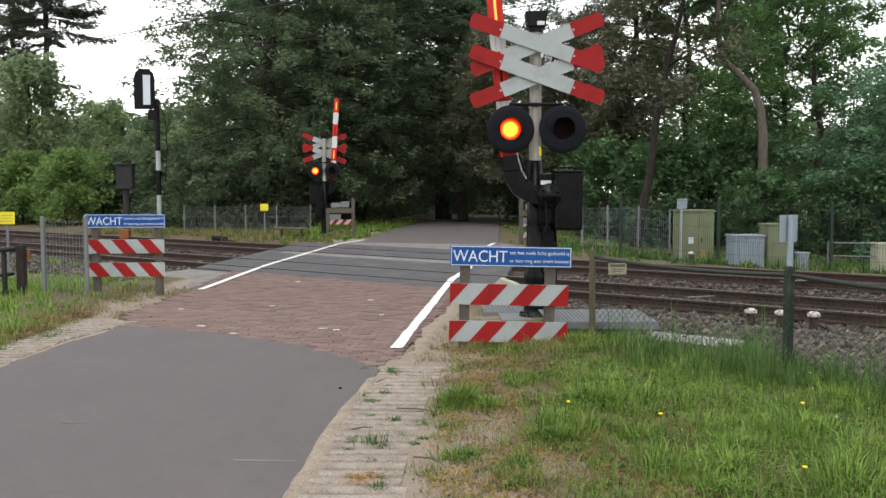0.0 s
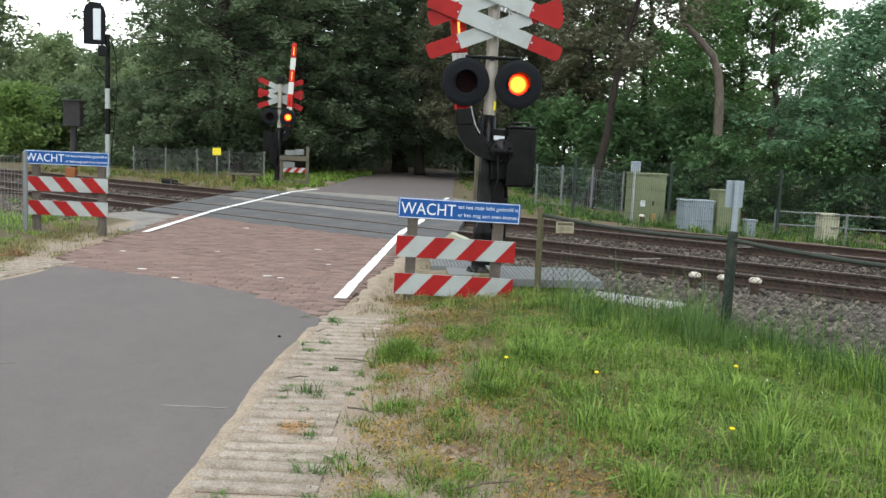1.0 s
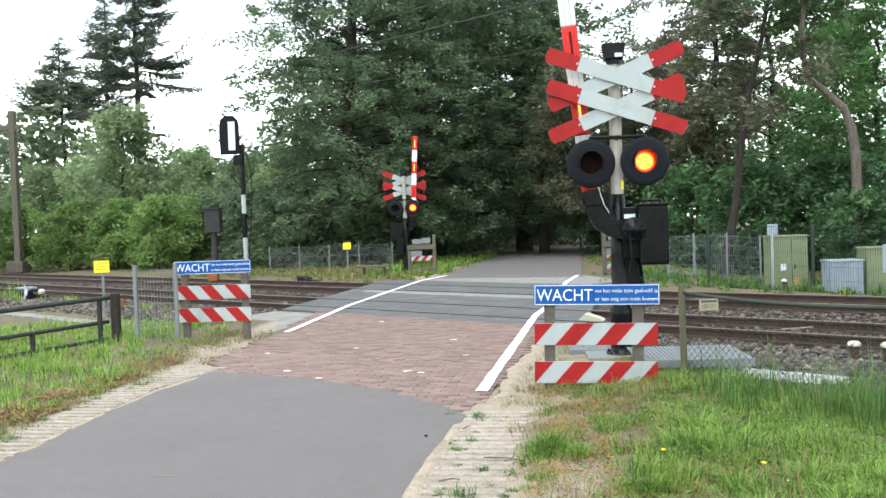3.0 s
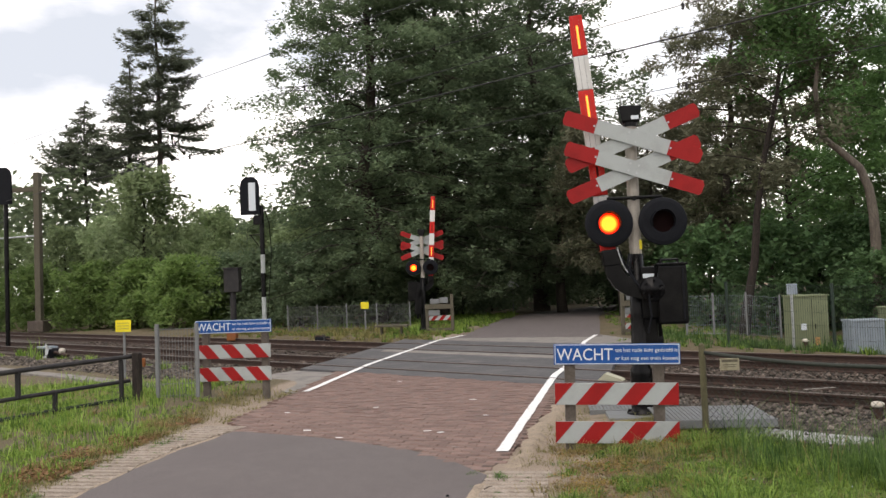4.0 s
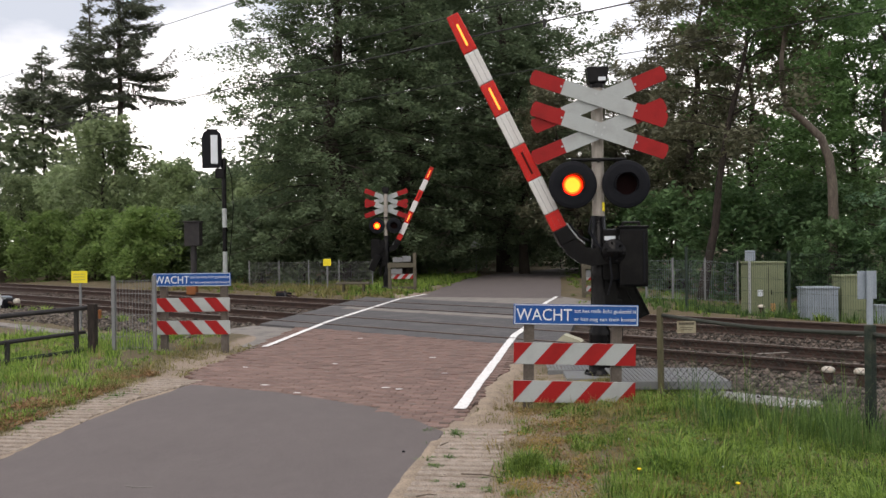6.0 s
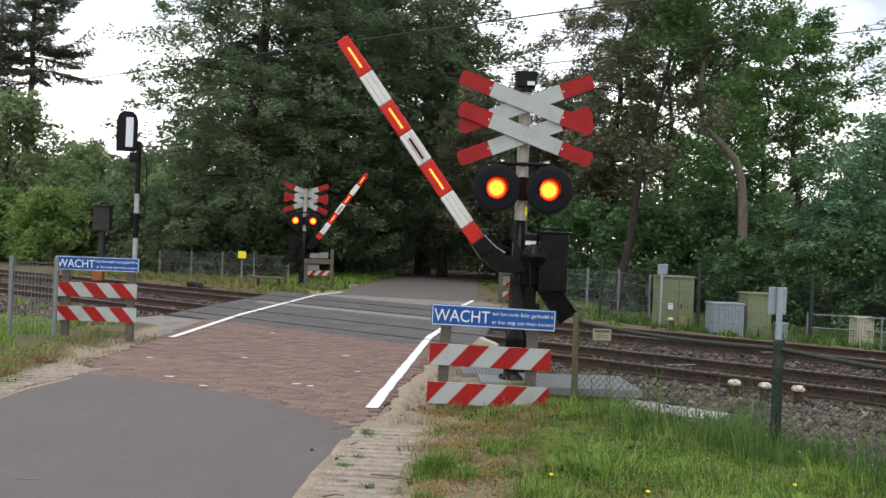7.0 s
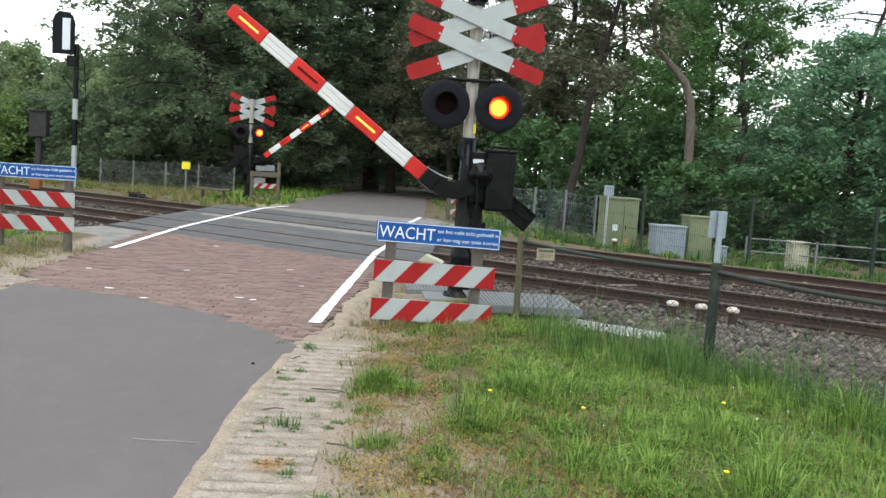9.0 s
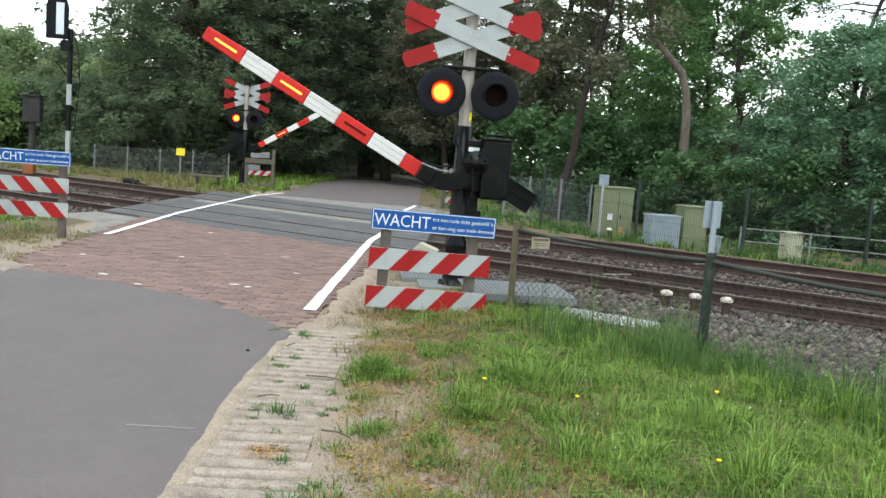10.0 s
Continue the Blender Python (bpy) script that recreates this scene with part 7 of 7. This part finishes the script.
def stones():
    rng = np.random.default_rng(15)
    base = np.array([(1, 0, 0), (-1, 0, 0), (0, 1, 0), (0, -1, 0), (0.3, 0.2, 0.8), (0, 0, -0.8)]) * 1.05
    faces = np.array([(0, 2, 4), (2, 1, 4), (1, 3, 4), (3, 0, 4), (2, 0, 5), (1, 2, 5), (3, 1, 5), (0, 3, 5)])

    def heap(name, label, n, s0, s1, o0, o1, size, z, material):
        s, o = rng.uniform(s0, s1, n), rng.uniform(o0, o1, n)
        x, y = U.x * s + NRM.x * o, U.y * s + NRM.y * o
        road_l, road_r = -5.0 + 0.117 * (o - 12), 1.0 + 0.152 * (o - 12)
        keep = (x < road_l - 0.1) | (x > road_r + 0.05)
        keep &= (o > 11.2) | (x > fence_x(y) + 0.12) | (x < -4)
        keep &= ~((x > 0.7) & (x < 1.7) & (y > 10.6) & (y < 11.6))
        for r in RAILS:
            keep &= np.abs(o - r) > 0.06
        x, y, o = x[keep], y[keep], o[keep]
        k = len(x)
        sz = size * np.clip(rng.lognormal(-0.2, 0.38, k), 0.35, 1.9)
        shape = base[None] * rng.uniform(0.5, 1.25, (k, len(base), 1)) * (rng.uniform(0.6, 1.2, (k, 1, 3)) * np.array([[[1, 1, 0.75]]]))
        a = rng.uniform(0, math.tau, k)
        ca, sa = np.cos(a)[:, None], np.sin(a)[:, None]
        px, py = shape[:, :, 0] * ca - shape[:, :, 1] * sa, shape[:, :, 0] * sa + shape[:, :, 1] * ca
        zz = z + 0.2 * size + rng.uniform(-0.4, 0.6, k) * size
        zz = np.where(o < 11.7, np.maximum(zz, height(x, y) + 0.2 * size), zz)
        v = np.stack([px * sz[:, None] + x[:, None], py * sz[:, None] + y[:, None], shape[:, :, 2] * sz[:, None] + zz[:, None]], 2).reshape(-1, 3)
        f = (faces[None] + (np.arange(k) * len(base))[:, None, None]).reshape(-1, 3)
        tagged(new(name, raw_mesh(name, v, f, material)), label, "stones", "", "stuff")
    heap("ballast_stones", "loose pale grey and beige stones on the gravel shoulder", 13000, -8.0, 5.5, 6.8, 11.4, 0.05, -0.12, M["stone_pale"])
    heap("ballast_stones", "loose grey-brown ballast stones beside the near rail", 9000, -8.0, 5.5, 10.9, 12.22, 0.042, -0.18, M["stone"])
    heap("ballast_stones", "ballast stones between the rails", 22000, -9.0, 8.0, 12.2, 18.6, 0.042, -0.165, M["stone"])
    heap("ballast_stones", "loose ballast stones beside the near track and pipe gate", 11500, -27, -6.5, 8.7, 12.2, 0.05, -0.15, M["stone_pale"])
    heap("ballast_stones", "ballast stones along the tracks to the far bend", 6000, -36, -11, 12.2, 18.8, 0.055, -0.165, M["stone"])


stones()


def litter():
    rng = random.Random(4)
    for x, y, l, a in ((-0.35, 6.55, 0.3, -20), (-0.62, 6.0, 0.14, 15), (-0.2, 5.4, 0.2, -35), (0.35, 4.2, 0.3, 20), (-0.55, 7.4, 0.12, 60), (0.1, 3.6, 0.22, -50)):
        bm = bmesh.new()
        p = Vector((math.cos(math.radians(a)), math.sin(math.radians(a)), 0)) * l
        tube(bm, [(0, 0, 0.012), p * 0.5 + Vector((0.01, 0.02, 0.016)), p + Vector((0, 0, 0.012))], [0.006, 0.005, 0.003], 5)
        tagged(new("twig", mesh_from("twig", bm, M["twig"])), "thin dead twig on the concrete strip", "twig", "twigs").matrix_basis = pose(x, y, gz(x, y) + 0.02)
    stone = lathe(bmesh.new(), [(0.0, 0.0), (0.028, 0.006), (0.03, 0.02), (0.014, 0.034), (0.0, 0.035)], 8)
    tagged(new("pebble", mesh_from("pebble", stone, M["matt_black"], True)), "small dark pebble on the asphalt", "pebble").matrix_basis = pose(-0.83, 7.25, 0.0) @ Matrix.Scale(0.45, 4)


litter()


# ---- paving pieces ----
def inside(x, y, poly):
    c = False
    for (x0, y0), (x1, y1) in zip(poly, poly[1:] + poly[:1]):
        if (y0 > y) != (y1 > y) and x < (x1 - x0) * (y - y0) / (y1 - y0) + x0:
            c = not c
    return c


def bricks():
    area = [(-3.72, 10.6), (-2.62, 10.08), (-1.95, 9.62), (-1.4, 9.2), (-0.92, 8.62), (-0.6, 8.15), (-0.46, 8.6), (-0.32, 9.4), (0.3, 13.85), (0.1, 14.55), (-4.05, 17.72), (-4.0, 14.0), (-4.05, 11.6)]
    bm = bmesh.new()
    prism(bm, area, -0.09, -0.008)
    floor = setting("brick_paving", bm, M["joint"], "worn red-brown brick paving before the crossing", "paving")
    lb, wb = 0.205, 0.102
    bm = bmesh.new()
    box(bm, 0, 0, -0.03, lb - 0.005, wb - 0.005, 0.06)
    bmesh.ops.bevel(bm, geom=[e for e in bm.edges if all(v.co.z > -0.01 for v in e.verts)], offset=0.006, segments=1, affect="EDGES")
    me = mesh_from("brick", bm, M["brick"])
    rng = random.Random(9)
    turn = math.radians(-5)
    spots = []
    for r in range(-20, 110):
        for c_ in range(-24, 24):
            u, v = (c_ + 0.5 * (r % 2)) * lb, r * wb
            x, y = -1.8 + u * math.cos(turn) - v * math.sin(turn), 9.0 + u * math.sin(turn) + v * math.cos(turn)
            if inside(x, y, area):
                spots.append((x, y))
    spots.sort(key=lambda p: p[1] + 0.6 * p[0])
    rest = bmesh.new()
    for i, (x, y) in enumerate(spots):
        m = pose(x, y, rng.uniform(-0.005, 0.004), rng.uniform(-1.2, 1.2), rng.uniform(-0.8, 0.8), -5 + rng.uniform(-0.8, 0.8))
        if i < 300:
            share("brick", me, floor, m)
        else:
            a, b = 0.0995, 0.048
            rest_v = [m @ Vector(c) for c in ((-a, -b, 0), (a, -b, 0), (a, b, 0), (-a, b, 0), (-a, -b, -0.02), (a, -b, -0.02), (a, b, -0.02), (-a, b, -0.02))]
            q = [rest.verts.new(c) for c in rest_v]
            for f in ((0, 1, 2, 3), (0, 4, 5, 1), (1, 5, 6, 2), (2, 6, 7, 3), (3, 7, 4, 0)):
                rest.faces.new([q[k] for k in f])
    ob = part("brick_rest", rest, M["brick_rest"], floor, "remaining red-brown paving bricks")
    tagged(ob, kind="stuff")
    # pale paint drops on the bricks
    for x, y, w in ((-3.48, 12.0, 0.055), (-3.32, 11.92, 0.045), (-2.81, 10.52, 0.07), (-2.31, 9.98, 0.05), (-2.31, 12.31, 0.05), (-1.36, 10.31, 0.06), (-1.19, 10.2, 0.06), (-2.45, 15.5, 0.06), (-0.75, 11.4, 0.05), (-1.7, 13.1, 0.04), (-2.9, 13.4, 0.035), (-0.95, 9.3, 0.04), (-1.0, 12.9, 0.06)):
        bm = bmesh.new()
        prism(bm, [(w * (0.6 + 0.4 * rng.random()) * math.cos(a), 0.32 * w * math.sin(a)) for a in [k * 0.785 for k in range(8)]], 0.0, 0.003)
        bm.transform(pose(x, y, 0.003, 0, 0, rng.uniform(-20, 20)))
        setting("paint_spot", bm, M["asphalt_pale"] if w < 0.046 else M["line"], "dried white paint spot on the bricks", "paint spot")


bricks()


def strip(name, label, edge, rise, y0, y1):
    """Ribbed concrete grass pavers along the road's edge."""
    base = thing(name, label, "paving", "", None, "structure")
    rng = random.Random(12)
    bm = bmesh.new()
    wide, deep = 0.60, 0.396
    box(bm, 0, 0, -0.037, wide - 0.01, deep - 0.004, 0.06)
    plain = len(bm.faces)
    for k in range(3):
        y = -deep / 2 + deep * (k + 0.5) / 3
        prev = None
        n = 12
        for i in range(n + 1):
            x = -wide / 2 + 0.01 + (wide - 0.02) * i / n
            wob = 0.013 * math.cos(i * math.pi + k)
            ring = [bm.verts.new((x, y - 0.046 + wob, -0.016)), bm.verts.new((x, y - 0.034 + wob, rise)), bm.verts.new((x, y + 0.036 - 0.5 * wob, rise + 0.001)), bm.verts.new((x, y + 0.052 - 0.5 * wob, -0.016))]
            if prev:
                for j in range(3):
                    bm.faces.new((prev[j], prev[j + 1], ring[j + 1], ring[j]))
            else:
                bm.faces.new(ring[::-1])
            prev = ring
        bm.faces.new(prev)
    bmesh.ops.recalc_face_normals(bm, faces=bm.faces)
    me = mesh_from("paver", bm, M["concrete"])
    me.materials.append(M["joint_sand"])
    for p in list(me.polygons)[:plain]:
        p.material_index = 1
    y = y0
    while y < y1:
        x, slope = edge(y)
        share("paver", me, base, pose(x + rng.uniform(-0.022, 0.022), y, -0.003 + rng.uniform(-0.005, 0.003), rng.uniform(-0.6, 0.6), rng.uniform(-0.6, 0.6), slope + rng.uniform(-1, 1)))
        y += deep + 0.003


strip("paver_strip", "ribbed pale concrete pavers with sand along the road", lambda y: (-0.55 + 0.043 * (y - 4.5) + 0.045 * max(0, y - 6), -2.4 - 2.4 * (y > 6)), 0.003, -2.0, 8.35)
strip("paver_strip", "ribbed pale concrete pavers along the far road edge", lambda y: (-4.27 + 0.0 * y + 0.22 * max(0, y - 9.6), -4.0 - 10 * (y > 9.6)), 0.014, 4.0, 10.9)
for seed, x0, x1, y0, y1 in ((19, -0.70, -0.12, 2.0, 8.2), (20, -4.6, -4.05, 4.0, 10.4)):
    blades("grass", "small weeds growing through the pavers", seed, scatter(seed, 5600, x0, x1, y0, y1, lambda x, y: 0.75 + 0 * x, per=55, wide=0.015), 0.028, M["grass_tall"], 1.2, 0.003)


# ---- what moves ----
TO_RIGHT = (0.10, 0.76, 1.44, 2.10, 2.76, 3.42, 4.10, 4.76, 5.42, 6.08, 6.76, 7.40, 8.06, 8.76, 9.44)
TO_LEFT = (0.36, 1.04, 1.68, 2.36, 3.04, 3.70, 4.36, 4.97, 5.68, 6.36, 7.00, 7.67, 8.36, 9.04, 9.73)


def flash_rows(right, y, z):
    """The added disc goes to and fro and hides the lamp that is off."""
    rows = [(0.0, pose(right, y, z))]
    for a, b in zip(TO_RIGHT, TO_LEFT):
        for t, start, end in ((a, right, -right), (b, -right, right)):
            rows += [(t - 0.034, pose(start, y, z)), (t, pose(0, y, z)), (t + 0.034, pose(end, y, z))]
    rows.append((10.0, pose(right, y, z)))
    return rows


def blink_rows(y, flip=False):
    """The added strip on the boom: over the clamp lamp, then the middle one."""
    rest, mid = pose(-0.43, y, 0.39 + 1.03), pose(-0.43, y, 0.39 + 1.91)
    if flip:
        rest, mid = mid, rest
    half = pose(-0.43, y, 0.39 + 1.47)
    rows = [(0.0, rest)]
    for a, b in zip(TO_RIGHT, TO_LEFT):
        for t, start, end in ((a, rest, mid), (b, mid, rest)):
            rows += [(t - 0.034, start), (t, half), (t + 0.034, end)]
    rows.append((10.0, rest))
    return rows


NEAR_SWING = [(0.0, 5.4), (4.3, 5.4), (4.5, 5.6), (4.75, 8.0), (5.0, 11.8), (5.2, 15.0), (6.3, 29.3), (6.5, 31.4), (7.0, 36.3), (7.5, 40.8), (8.0, 45.0), (8.5, 49.1), (9.0, 53.3), (9.5, 57.4), (10.0, 61.4)]
FAR_SWING = [(0.0, 3.4), (4.3, 3.6), (4.5, 4.2), (4.75, 6.8), (5.0, 10.6), (5.2, 14.4), (6.3, 28.6), (6.5, 30.4), (7.0, 34.9), (7.5, 38.9), (8.0, 42.6), (8.5, 46.5), (9.0, 50.5), (9.5, 54.3), (10.0, 58.2)]


def motions():
    walk(NEAR_ARM, [(t, pose(0.15, 0, 1.52, 0, -a, 0)) for t, a in NEAR_SWING])
    walk(FAR_ARM, [(t, pose(0.15, 0, 1.52, 0, -a, 0)) for t, a in FAR_SWING])
    walk(NEAR_LAMP_MASK, flash_rows(0.317, -0.134, 2.325))
    walk(NEAR_BLINK_MASK, blink_rows(-0.0215))
    walk(FAR_BLINK_MASK, blink_rows(0.0815, True))
    walk(FAR_LAMP_MASK, flash_rows(-0.317, 0.134, 2.325))


motions()
